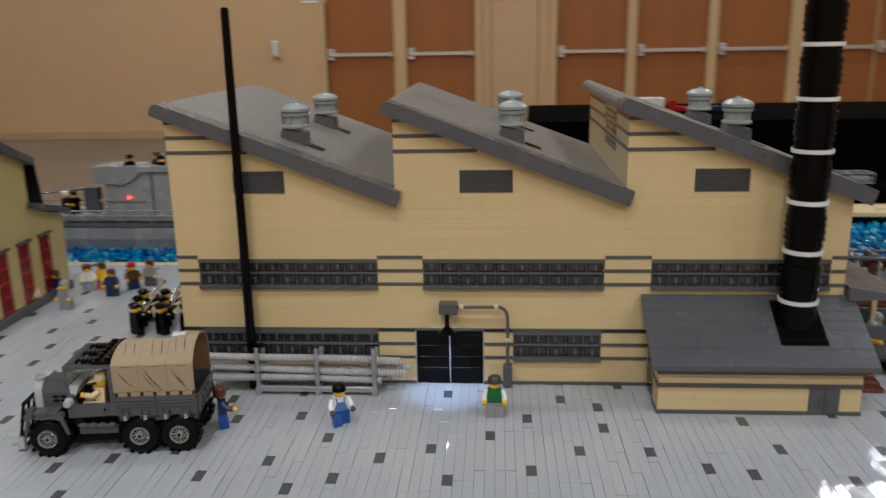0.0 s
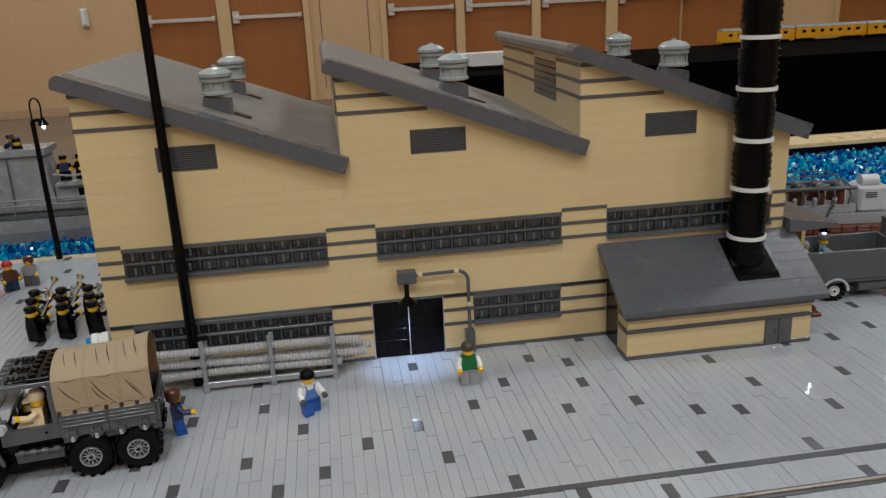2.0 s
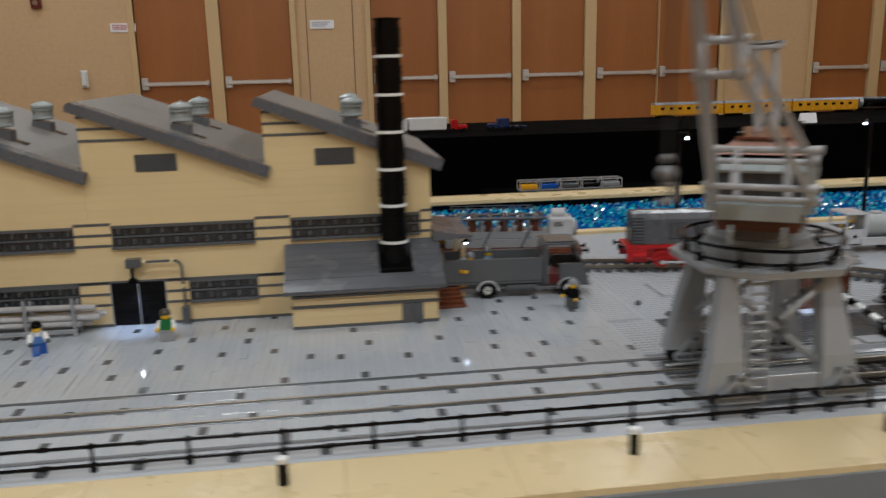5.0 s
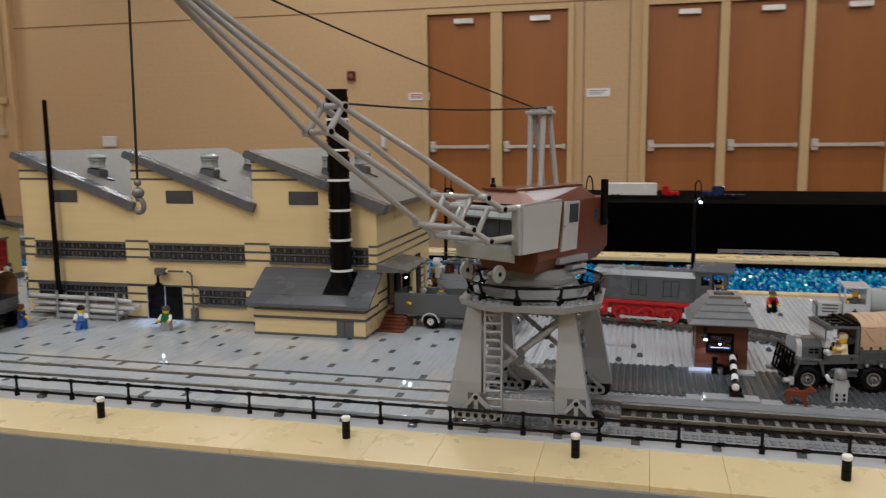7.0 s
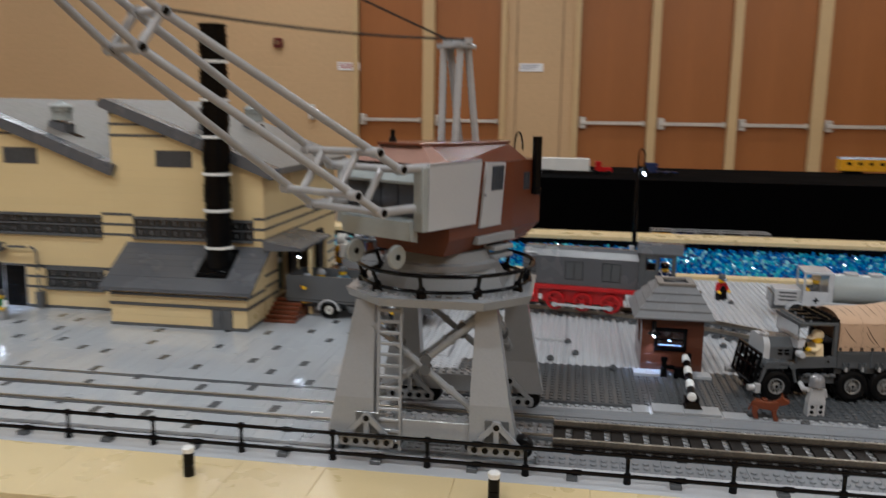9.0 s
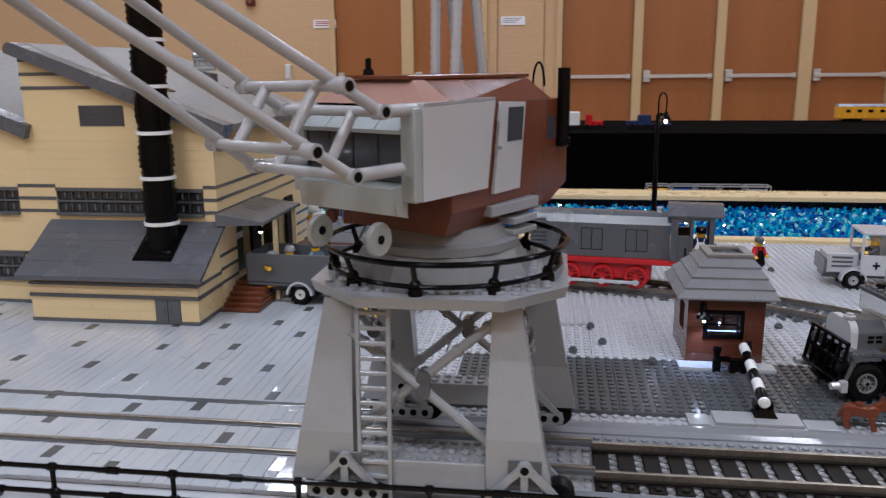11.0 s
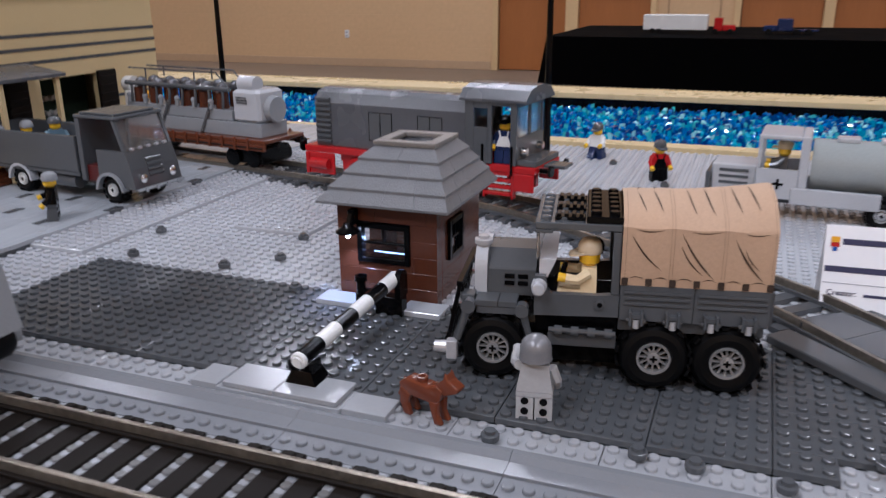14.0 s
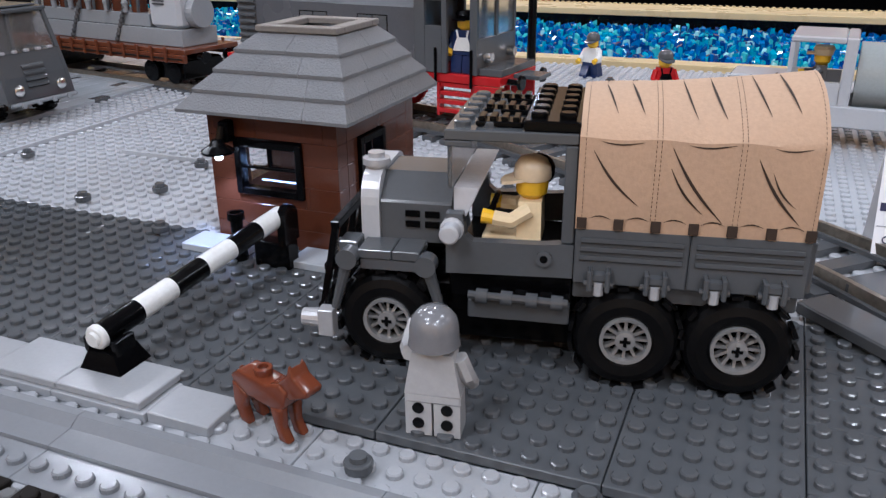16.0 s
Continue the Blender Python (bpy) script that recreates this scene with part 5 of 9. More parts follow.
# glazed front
# solid black block stands in for the unlit space behind the panes
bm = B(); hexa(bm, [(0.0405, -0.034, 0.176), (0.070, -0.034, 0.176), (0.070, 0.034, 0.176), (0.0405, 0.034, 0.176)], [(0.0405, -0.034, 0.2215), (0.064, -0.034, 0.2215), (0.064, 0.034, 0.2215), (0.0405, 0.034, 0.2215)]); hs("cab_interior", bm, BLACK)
for k in range(4):
    y0 = -0.034 + k * 0.017
    bm = B(); hexa(bm, [(0.0702, y0 + 0.0006, 0.186), (0.0722, y0 + 0.0006, 0.186), (0.0722, y0 + 0.0164, 0.186), (0.0702, y0 + 0.0164, 0.186)], [(0.0702, y0 + 0.0006, 0.2090), (0.0722, y0 + 0.0006, 0.2090), (0.0722, y0 + 0.0164, 0.2090), (0.0702, y0 + 0.0164, 0.2090)]); hs("cab_pane", bm, PANE, "clear cab window pane")
    bm = B(); hexa(bm, [(0.062, y0 + 0.0003, 0.2195), (0.0745, y0 + 0.0003, 0.2095), (0.0745, y0 + 0.0167, 0.2095), (0.062, y0 + 0.0167, 0.2195)], [(0.0625, y0 + 0.0003, 0.2215), (0.0755, y0 + 0.0003, 0.2115), (0.0755, y0 + 0.0167, 0.2115), (0.0625, y0 + 0.0167, 0.2215)]); hs("cab_eave_slope", bm, PALE_GREY, "pale grey sloped eave brick")
bm = B(); hexa(bm, [(0.0702, -0.034, 0.168), (0.078, -0.034, 0.170), (0.078, 0.034, 0.170), (0.0702, 0.034, 0.168)], [(0.0702, -0.034, 0.1855), (0.080, -0.034, 0.1835), (0.080, 0.034, 0.1835), (0.0702, 0.034, 0.1855)]); hs("cab_apron", bm, PALE_GREY, "pale grey front apron")
for s in (-1, 1):
    bm = B(); box(bm, 0.0687, 0.0745, s * 0.0385 - 0.0050, s * 0.0385 + 0.0042, 0.1765, 0.2222, 0.0005); hs("cab_post", bm, PALE_GREY)
    bm = B(); lathe(bm, [(0.0025, -0.0016), (0.0050, -0.0012), (0.0080, -0.0018), (0.0088, -0.001), (0.0088, 0.001), (0.0080, 0.0018), (0.0050, 0.0012), (0.0025, 0.0016)], 22, (0.078, s * 0.021, 0.1570), axis="y"); hs("front_wheel", bm, PALE_GREY, "grey pulley wheel under the cab", True)
    bm = B(); cyl(bm, (0.078, s * 0.021 - 0.0020, 0.157), (0.078, s * 0.021 + 0.0020, 0.157), 0.0024, 0.0024, 12); hs("pulley_axle", bm, BLACK)
# gantry mast on the roof
for (u, v), (tu, tv) in (((-0.022, -0.013), (-0.024, -0.006)), ((-0.022, -0.030), (-0.020, -0.021)), ((0.004, -0.028), (-0.012, -0.021)), ((0.004, -0.014), (-0.014, -0.006))):
    bm = B(); p0, p1 = Vector((u - 0.008, v + 0.022, 0.2365)), Vector((tu, tv + 0.010, 0.3100)); nn = 28
    tube(bm, [p0.lerp(p1, k / nn) for k in range(nn + 1)], 0.0030, 8, ribs=0.10); hs("mast_strut", bm, PEARL, "ribbed light grey mast strut", True)
bm = B(); box(bm, -0.028, -0.008, -0.016, 0.010, 0.3095, 0.3135, 0.0008)
for k in range(3):
    cyl(bm, (-0.018, -0.012 + k * 0.010, 0.3135), (-0.018, -0.012 + k * 0.010, 0.3175), 0.0042, 0.0042, 12)
hs("mast_head", bm, PEARL, "light grey mast head")

# jib tubes
KU, EU, KL, EL = Vector((.5927, -.4207, .2336)), Vector((.6038, -.3985, .2214)), Vector((.5823, -.4368, .2069)), Vector((.5948, -.4189, .1942))
SIDE = Vector((-0.0614, 0.0449, -0.001))
JU, JL, JUL, JLL = Vector((.4883, -.497, .3138)), Vector((.4805, -.510, .2932)), Vector((.4664, -.4866, .3144)), Vector((.4585, -.5012, .2927))
TIP = Vector((0.386, -0.628, 0.420))
def rod(name, a, b_, r=0.0032, label="", joints=(), parent=crane):
    bm = B(); cyl(bm, a, b_, r, r, 14)
    for f in joints:
        p, q_ = a.lerp(b_, f - 0.004), a.lerp(b_, f + 0.004); cyl(bm, p, q_, r * 1.03, r * 1.03, 14)
    return part(name, bm, PEARL, parent, label, True)
for off, ju, jl in ((Vector((0, 0, 0)), JU, JL), (SIDE, JUL, JLL)):
    back = Vector((0.030, 0.052, 0.0))
    for e, kn, j in ((EU, KU, ju), (EL, KL, jl)):
        rod("jib_root_tube", e + off, e + off + back * 0.55, 0.0032, "light grey jib root tube")
        rod("jib_lower_tube", e + off, j, 0.0028, "light grey lower jib tube", (0.16, 0.6))
        rod("jib_upper_tube", j, TIP + (j - (JU + JL + JUL + JLL) / 4) * 0.12, 0.0025, "light grey upper jib tube", (0.5,))
        for p in (e + off, kn + off, j):
            bm = B(); ax = Vector((0.80, -0.58, 0)); cyl(bm, p - ax * 0.0040, p + ax * 0.0040, 0.0037, 0.0037, 16); jt = part("jib_joint", bm, PEARL, crane, "", True)
            bm = B(); cyl(bm, p + ax * 0.0041, p + ax * 0.0045, 0.0022, 0.0024, 12); part("joint_hole", bm, BLACK, jt)
for a, b_ in ((JU, JUL), (JL, JLL), (JUL, JLL), (JU, JL)):
    rod("jib_crossbar", a, b_, 0.0026, "pale grey jib crossbar")
for dz in ((KU, KL), (EU, EL)):
    for p in dz:
        rod("jib_crossbar", p, p + SIDE, 0.0026, "pale grey jib crossbar")
    for f in (0.25, 0.75):
        rod("jib_crossbar", dz[0] + SIDE * f, dz[1] + SIDE * f, 0.0026)
bm = B(); ball(bm, TIP, 0.006, 12); part("jib_head", bm, PEARL, crane)
HOOK_GREY = plastic("flat_grey_plastic", (0.17, 0.17, 0.175), 0.25, metal=0.2)
HOOK = Vector((0.3845, -0.630, 0.246))
for a, b_ in ((HOUSE @ Vector((-0.018, -0.010, 0.3165)), TIP + Vector((0, 0, 0.006))), (HOUSE @ Vector((-0.018, 0.008, 0.3165)), (JU + JUL) / 2 + Vector((0, 0, 0.003))), (TIP, HOOK + Vector((0, 0, 0.015)))):
    n = 14
    bm = B(); tube(bm, [a.lerp(b_, k / n) + Vector((0, 0, -0.004 * math.sin(math.pi * k / n) if b_ is not HOOK else 0)) for k in range(n + 1)], 0.0009, 6); part("cable", bm, CORD, crane, "black cord")
bm = B(); ball(bm, HOOK + Vector((0, 0, 0.0125)), 0.0026, 10); ball(bm, HOOK + Vector((0, 0, 0.0055)), 0.0042, 12)
tube(bm, [HOOK + Vector((0.0040 * math.sin(t), 0, -0.0035 + 0.0048 * math.cos(t))) for t in [math.pi * k / 8 for k in range(-1, 11)]], 0.0019, 8); part("hook", bm, HOOK_GREY, crane, "grey crane hook", True)


# ---- toy figures, each one plain mesh ----
SKIN = YELLOW
TAN_FIG = plastic("pale_tan_plastic", (0.72, 0.58, 0.36), 0.24)
CREAM = plastic("cream_plastic", (0.80, 0.66, 0.46), 0.22)
PALE_FIG = plastic("pale_grey_figure_plastic", (0.40, 0.40, 0.405), 0.25)
HELMET = plastic("flat_silver_plastic", (0.20, 0.20, 0.21), 0.22, metal=0.2)
NAVY = plastic("dark_blue_plastic", (0.012, 0.025, 0.085), 0.25)
HAIR = plastic("brown_hair_plastic", (0.09, 0.03, 0.012), 0.3)


def figure(label, m, legs, torso, arms, head=SKIN, hat=None, hat_kind="cap", lift=(0, 0), stride=0.0, hip=None, palm=None, sit=False, group="toy figures", seat_legs=True, bib=None, hair=False):
    mats = [legs, torso, arms, head, hat or BLACK, hip or legs, palm or head, BLACK, bib or torso]
    bm = B()
    if sit:
        if seat_legs:
            for s in (-1, 1):
                box(bm, s * 0.004 - 0.0037, s * 0.004 + 0.0037, -0.0140, 0.002, 0.0, 0.0075, 0.0005, 0)
        base = 0.0055
    else:
        for s in (-1, 1):
            sw = stride * s
            lo_ = [(s * 0.004 - 0.0037, -0.0048 + sw, 0), (s * 0.004 + 0.0037, -0.0048 + sw, 0), (s * 0.004 + 0.0037, 0.0032 + sw, 0), (s * 0.004 - 0.0037, 0.0032 + sw, 0)]
            mid = [(x, y if i < 2 else y, 0.0028) for i, (x, y, z) in enumerate(lo_)]
            hi_ = [(s * 0.004 - 0.0037, -0.0036, 0.0105), (s * 0.004 + 0.0037, -0.0036, 0.0105), (s * 0.004 + 0.0037, 0.0034, 0.0105), (s * 0.004 - 0.0037, 0.0034, 0.0105)]
            hexa(bm, lo_, mid, 0); hexa(bm, mid, hi_, 0)
            for hz in (0.0040, 0.0088):
                cyl(bm, (s * 0.004, 0.0037 + sw * (1 - hz / 0.0105), hz), (s * 0.004, 0.0026 + sw, hz), 0.0017, 0.0017, 10, 7)
        box(bm, -0.0078, 0.0078, -0.0036, 0.0036, 0.0105, 0.0133, 0.0004, 5)
        base = 0.0133
    hexa(bm, [(-0.0078, -0.0037, base), (0.0078, -0.0037, base), (0.0078, 0.0037, base), (-0.0078, 0.0037, base)], [(-0.0056, -0.0034, base + 0.0125), (0.0056, -0.0034, base + 0.0125), (0.0056, 0.0034, base + 0.0125), (-0.0056, 0.0034, base + 0.0125)], 1)
    if bib:
        hexa(bm, [(-0.0066, -0.0040, base), (0.0066, -0.0040, base), (0.0066, -0.0034, base), (-0.0066, -0.0034, base)], [(-0.0036, -0.0037, base + 0.0080), (0.0036, -0.0037, base + 0.0080), (0.0036, -0.0030, base + 0.0080), (-0.0036, -0.0030, base + 0.0080)], 8)
        for s in (-1, 1):
            hexa(bm, [(s * 0.0030 - 0.0006, -0.0038, base + 0.0080), (s * 0.0030 + 0.0006, -0.0038, base + 0.0080), (s * 0.0030 + 0.0006, -0.003, base + 0.0080), (s * 0.0030 - 0.0006, -0.003, base + 0.0080)], [(s * 0.0040 - 0.0006, -0.0037, base + 0.0124), (s * 0.0040 + 0.0006, -0.0037, base + 0.0124), (s * 0.0040 + 0.0006, -0.003, base + 0.0124), (s * 0.0040 - 0.0006, -0.003, base + 0.0124)], 8)
    for s, up in ((-1, lift[0]), (1, lift[1])):
        sh = Vector((s * 0.0068, 0, base + 0.0105))
        a = radians(up)
        el = sh + Vector((s * 0.0020, -0.0060 * math.sin(a), -0.0060 * math.cos(a)))
        a2 = a + radians(38)
        wr = el + Vector((0, -0.0052 * math.sin(a2), -0.0052 * math.cos(a2)))
        tube(bm, [sh, el, wr], 0.0024, 8, 2)
        d = (wr - el).normalized()
        cyl(bm, wr, wr + d * 0.0035, 0.0020, 0.0023, 10, 6)
    nk = base + 0.0125
    lathe(bm, [(0.0030, nk), (0.0036, nk + 0.0006), (0.0047, nk + 0.0016), (0.0049, nk + 0.0035), (0.0049, nk + 0.0065), (0.0045, nk + 0.0080), (0.0030, nk + 0.0086), (0.0024, nk + 0.0098)], 14, (0, 0, 0), 3)
    if hat:
        t = nk + 0.0068
        if hat_kind == "dome":
            t += 0.0007
        if hat_kind == "helmet":
            lathe(bm, [(0.0060, t - 0.0016), (0.0063, t - 0.0010), (0.0060, t + 0.0008), (0.0055, t + 0.0028), (0.0036, t + 0.0046), (0.0010, t + 0.0052)], 16, (0, 0.0004, 0), 4)
        elif hat_kind == "steel":
            lathe(bm, [(0.0072, t - 0.0050), (0.0068, t - 0.003), (0.0067, t), (0.0061, t + 0.0026), (0.0042, t + 0.0048), (0.0012, t + 0.0057)], 16, (0, 0, 0), 4)
        elif hat_kind == "dome":
            lathe(bm, [(0.0054, t - 0.0016), (0.0057, t - 0.0008), (0.0057, t + 0.0004), (0.0054, t + 0.0026), (0.0040, t + 0.0046), (0.0020, t + 0.0054), (0.0008, t + 0.0055)], 18, (0, 0.0001, 0), 4)
            peak = [(-0.0052, -0.0018), (0.0052, -0.0018), (0.0050, -0.0060), (0.0034, -0.0088), (0.0, -0.0096), (-0.0034, -0.0088), (-0.0050, -0.0060)]
            hexa(bm, [(x, y, t - 0.0016 + (y + 0.002) * 0.24) for x, y in reversed(peak)], [(x, y, t - 0.0006 + (y + 0.002) * 0.24) for x, y in reversed(peak)], 4)
            # black ball put in for the shadow-dark area above and behind the cap
            if hair:
                ball(bm, (-0.0022, 0.0016, t + 0.0004), 0.0051, 14, 1.0, 7)
        elif hat_kind == "hair":
            lathe(bm, [(0.0056, t - 0.0045), (0.0059, t), (0.0054, t + 0.003), (0.0030, t + 0.0042)], 14, (0, 0.0009, 0), 4)
        else:
            lathe(bm, [(0.0053, t - 0.0012), (0.0055, t + 0.001), (0.0062, t + 0.0022), (0.0052, t + 0.0042), (0.0010, t + 0.0046)], 16, (0, 0.0003, 0), 4)
            box(bm, -0.0042, 0.0042, -0.0092, -0.004, t - 0.0010, t, 0.0003, 4)
    return solid("toy_figure", bm, mats, label, "toy figure", group, m=m, smooth=True)


# ---- six-wheeled army truck ----
TYRE_R = 0.0155
RIM = plastic("pearl_grey_rim_plastic", (0.36, 0.355, 0.35), 0.24, metal=0.55)


def wheel_parts(parent, x, y, z, side, r=TYRE_R, w=0.0125, rim=RIM):
    """A wheel whose outer face looks along -y (side -1) or +y."""
    bm = B()
    o = 1 if side < 0 else -1
    prof = [(r * 0.44, 0.0014), (r * 0.55, 0.0), (r * 0.74, -0.0006), (r * 0.90, 0.0002), (r * 0.985, 0.0020), (r, 0.0035), (r, w - 0.0035), (r * 0.985, w - 0.002), (r * 0.9, w - 0.0002), (r * 0.55, w)]
    lathe(bm, [(a, o * b_) for a, b_ in prof], 30, (x, y, z), 0, "y", caps=False)
    bmesh.ops.recalc_face_normals(bm, faces=bm.faces)
    wheel = part("wheel", bm, RUBBER, parent, "black knobbly tyre on a silver rim")
    for k in range(15):
        a = 2 * math.pi * k / 15
        for j, off in ((0, 0.0), (1, math.pi / 15)):
            c, s_ = math.cos(a + off), math.sin(a + off)
            p = Vector((x + (r + 0.0003) * c, 0, z + (r + 0.0003) * s_))
            y0 = y + o * (0.0006 if j == 0 else w * 0.52); y1 = y + o * (w * 0.48 if j == 0 else w - 0.0006)
            tx, tz = -s_ * 0.0016, c * 0.0016
            lo_ = [(p.x - tx, y0, p.z - tz), (p.x + tx, y0, p.z + tz), (p.x + tx, y1, p.z + tz), (p.x - tx, y1, p.z - tz)]
            hi_ = [(q[0] + c * 0.0012, q[1], q[2] + s_ * 0.0012) for q in lo_]
            t = B(); hexa(t, lo_, hi_); bmesh.ops.recalc_face_normals(t, faces=t.faces)
            part("tread_lug", t, RUBBER, wheel)
    bm = B()
    R = r * 0.49
    lathe(bm, [(R * 0.84, o * 0.0045), (R * 0.86, o * -0.0004), (R, o * -0.0006), (R * 1.02, o * 0.001), (R * 0.98, o * 0.004)], 28, (x, y, z), 0, "y", caps=False)
    for k in range(12):
        a = 2 * math.pi * k / 12
        c, s_ = math.cos(a), math.sin(a)
        tx, tz = -s_ * 0.00048, c * 0.00048
        pts = [(x + R * 0.22 * c - tx, z + R * 0.22 * s_ - tz), (x + R * 0.90 * c - tx, z + R * 0.90 * s_ - tz), (x + R * 0.90 * c + tx, z + R * 0.90 * s_ + tz), (x + R * 0.22 * c + tx, z + R * 0.22 * s_ + tz)]
        prism(bm, pts, "y", y + o * 0.0036, y + o * 0.0016)
    lathe(bm, [(0.0030, o * 0.003), (0.0030, o * -0.0004), (0.0022, o * -0.0006)], 14, (x, y, z), 0, "y")
    bmesh.ops.recalc_face_normals(bm, faces=bm.faces)
    part("rim", bm, rim, wheel, "silver spoked rim", True)
    bm = B(); lathe(bm, [(R * 0.98, o * 0.0046), (R * 0.98, o * 0.0052)], 20, (x, y, z), 0, "y")
    box(bm, x - 0.0016, x + 0.0016, y - 0.0008 if o > 0 else y + 0.0002, y - 0.0002 if o > 0 else y + 0.0008, z - 0.0005, z + 0.0005); box(bm, x - 0.0005, x + 0.0005, y - 0.0009 if o > 0 else y + 0.0003, y - 0.0003 if o > 0 else y + 0.0009, z - 0.0016, z + 0.0016)
    part("axle_hole", bm, BLACK, wheel)
    return wheel


def army_truck(m, group="army trucks"):
    """Local x runs from the front wheels to the rear, y across (0 at the near wheels' face), z up from the ground."""
    tr = thing("army_truck", "dark grey six-wheeled toy army truck with a tan canvas cover", "truck", m, group)
    W = 0.056
    HZ = TYRE_R + 0.0004
    for wx in (0.0, 0.0729, 0.1046):
        wheel_parts(tr, wx, 0.0, HZ, -1); wheel_parts(tr, wx, W, HZ, 1)
    bm = B(); box(bm, -0.010, 0.119, 0.013, W - 0.013, 0.0150, 0.0245, 0.0004); part("chassis", bm, BLACK, tr)
    C0, C1 = 0.0565, 0.1205
    for y, o in ((0.001, -1), (W - 0.001, 1)):
        for k in range(2):
            x0, x1 = C0 + k * 0.0320, C0 + (k + 1) * 0.0320 - 0.0002
            bm = B(); ya, yb = (y, y + 0.0032) if o < 0 else (y - 0.0032, y)
            box(bm, x0, x1, ya, yb, 0.0332, 0.0505, 0.0004)
            yo = (ya - 0.0006, ya - 0.0001) if o < 0 else (yb + 0.0001, yb + 0.0006)
            board = part("side_board", bm, DGREY, tr, "dark grey ribbed side board")
            for z in (0.0408, 0.0435, 0.0462):
                bm = B(); box(bm, x0 + 0.0015, x1 - 0.0015, yo[0], yo[1], z, z + 0.0016, 0.0002); part("board_rib", bm, DGREY, board)
            for h in range(2):
                hx = x0 + 0.0074 + h * 0.0158
                yy = (ya - 0.0046, ya - 0.0001) if o < 0 else (yb + 0.0001, yb + 0.0046)
                bm = B(); box(bm, hx - 0.0032, hx - 0.0018, yy[0], yy[1], 0.0325, 0.0392, 0.0004); box(bm, hx + 0.0018, hx + 0.0032, yy[0], yy[1], 0.0325, 0.0392, 0.0004); box(bm, hx - 0.0018, hx + 0.0018, yy[0] + 0.0012, yy[1], 0.0358, 0.0376); cyl(bm, (hx - 0.0042, (yy[0] + yy[1]) / 2, 0.0345), (hx + 0.0042, (yy[0] + yy[1]) / 2, 0.0345), 0.0010, 0.0010, 8)
                hin = part("hinge", bm, DGREY, board)
                bm = B(); yc = (yy[0] + yy[1]) / 2
                cyl(bm, (hx, yc, 0.0312), (hx, yc, 0.0352), 0.0016, 0.0016, 10); part("hinge_pin", bm, SILVER, hin, "silver hinge pin", True)
    bm = B(); box(bm, C0, C1 - 0.001, 0.0045, W - 0.0045, 0.0270, 0.0340, 0.0004); part("cargo_bed", bm, DGREY, tr)
    bm = B(); box(bm, C1 - 0.001, C1 + 0.0020, 0.0045, W - 0.0045, 0.0332, 0.0490, 0.0004)
    gate = part("tailgate", bm, DGREY, tr, "dark grey tailgate with round lugs")
    for k in (0.018, 0.028, 0.038):
        bm = B(); lathe(bm, [(0.0014, 0.0), (0.0034, 0.0), (0.0034, 0.0012), (0.0022, 0.0014), (0.0014, 0.0004)], 14, (C1 + 0.0021, k, 0.0425), axis="x"); part("lug", bm, DGREY, gate)
    # canvas: upright sides, a soft crease, then a low arch that rises to the rear
    def skin(x, v, side=-1, lift=0.0):
        """A point of the sheet: v 0..1 up the side, 1..2 over to the crest."""
        u = (x - C0) / (C1 - C0)
        crest = 0.0858 + 0.0060 * u
        bow = 0.0010 * math.sin(3 * math.pi * u) ** 2
        if v <= 1:
            y, z = 0.0011 - 0.0006 * math.sin(math.pi * v) - lift, 0.0502 + (0.0268 - 0.6 * bow) * v
        else:
            a = (v - 1) * math.pi / 2
            y, z = 0.0011 + (W / 2 - 0.0011) * (0.55 * (v - 1) + 0.45 * (1 - math.cos(a))), 0.0770 - 0.6 * bow * (2 - v) + (crest - 0.0770) * (0.35 * (v - 1) + 0.65 * math.sin(a)) + 0.0012 * math.sin(math.pi * (v - 1)) * math.sin(6.5 * u + 1) + lift
            y -= lift * 0.4
        return Vector((x, y if side < 0 else W - y, z))
    bm = B()
    NX, VS = 24, [0, 0.2, 0.4, 0.6, 0.8, 0.92, 1.0, 1.06, 1.15, 1.3, 1.45, 1.6, 1.75, 1.9, 2.0]
    row = [(v, -1) for v in VS] + [(v, 1) for v in reversed(VS[:-1])]
    outer = [[bm.verts.new(skin(C0 - 0.0002 + (C1 - C0) * k / NX, v, s)) for v, s in row] for k in range(NX + 1)]
    inner = [[bm.verts.new(p.co + (Vector((p.co.x, W / 2, 0.060)) - p.co).normalized() * 0.0007) for p in r] for r in outer]
    for k in range(NX):
        for i in range(len(row) - 1):
            bm.faces.new((outer[k][i], outer[k + 1][i], outer[k + 1][i + 1], outer[k][i + 1]))
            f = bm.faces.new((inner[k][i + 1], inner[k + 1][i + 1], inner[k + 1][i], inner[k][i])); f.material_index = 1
    for k in (0, NX):
        for i in range(len(row) - 1):
            bm.faces.new((outer[k][i], outer[k][i + 1], inner[k][i + 1], inner[k][i]))
    for i in (0, len(row) - 1):
        for k in range(NX):
            bm.faces.new((outer[k][i], outer[k + 1][i], inner[k + 1][i], inner[k][i]))
    bmesh.ops.recalc_face_normals(bm, faces=bm.faces)
    canvas = part("canvas_cover", bm, [CANVAS, CANVAS_IN], tr, "tan canvas cover with printed creases", True)
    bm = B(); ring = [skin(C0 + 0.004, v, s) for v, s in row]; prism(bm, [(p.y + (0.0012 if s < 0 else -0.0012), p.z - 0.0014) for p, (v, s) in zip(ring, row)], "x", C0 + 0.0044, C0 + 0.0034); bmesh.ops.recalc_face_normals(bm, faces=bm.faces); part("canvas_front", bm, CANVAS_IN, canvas)

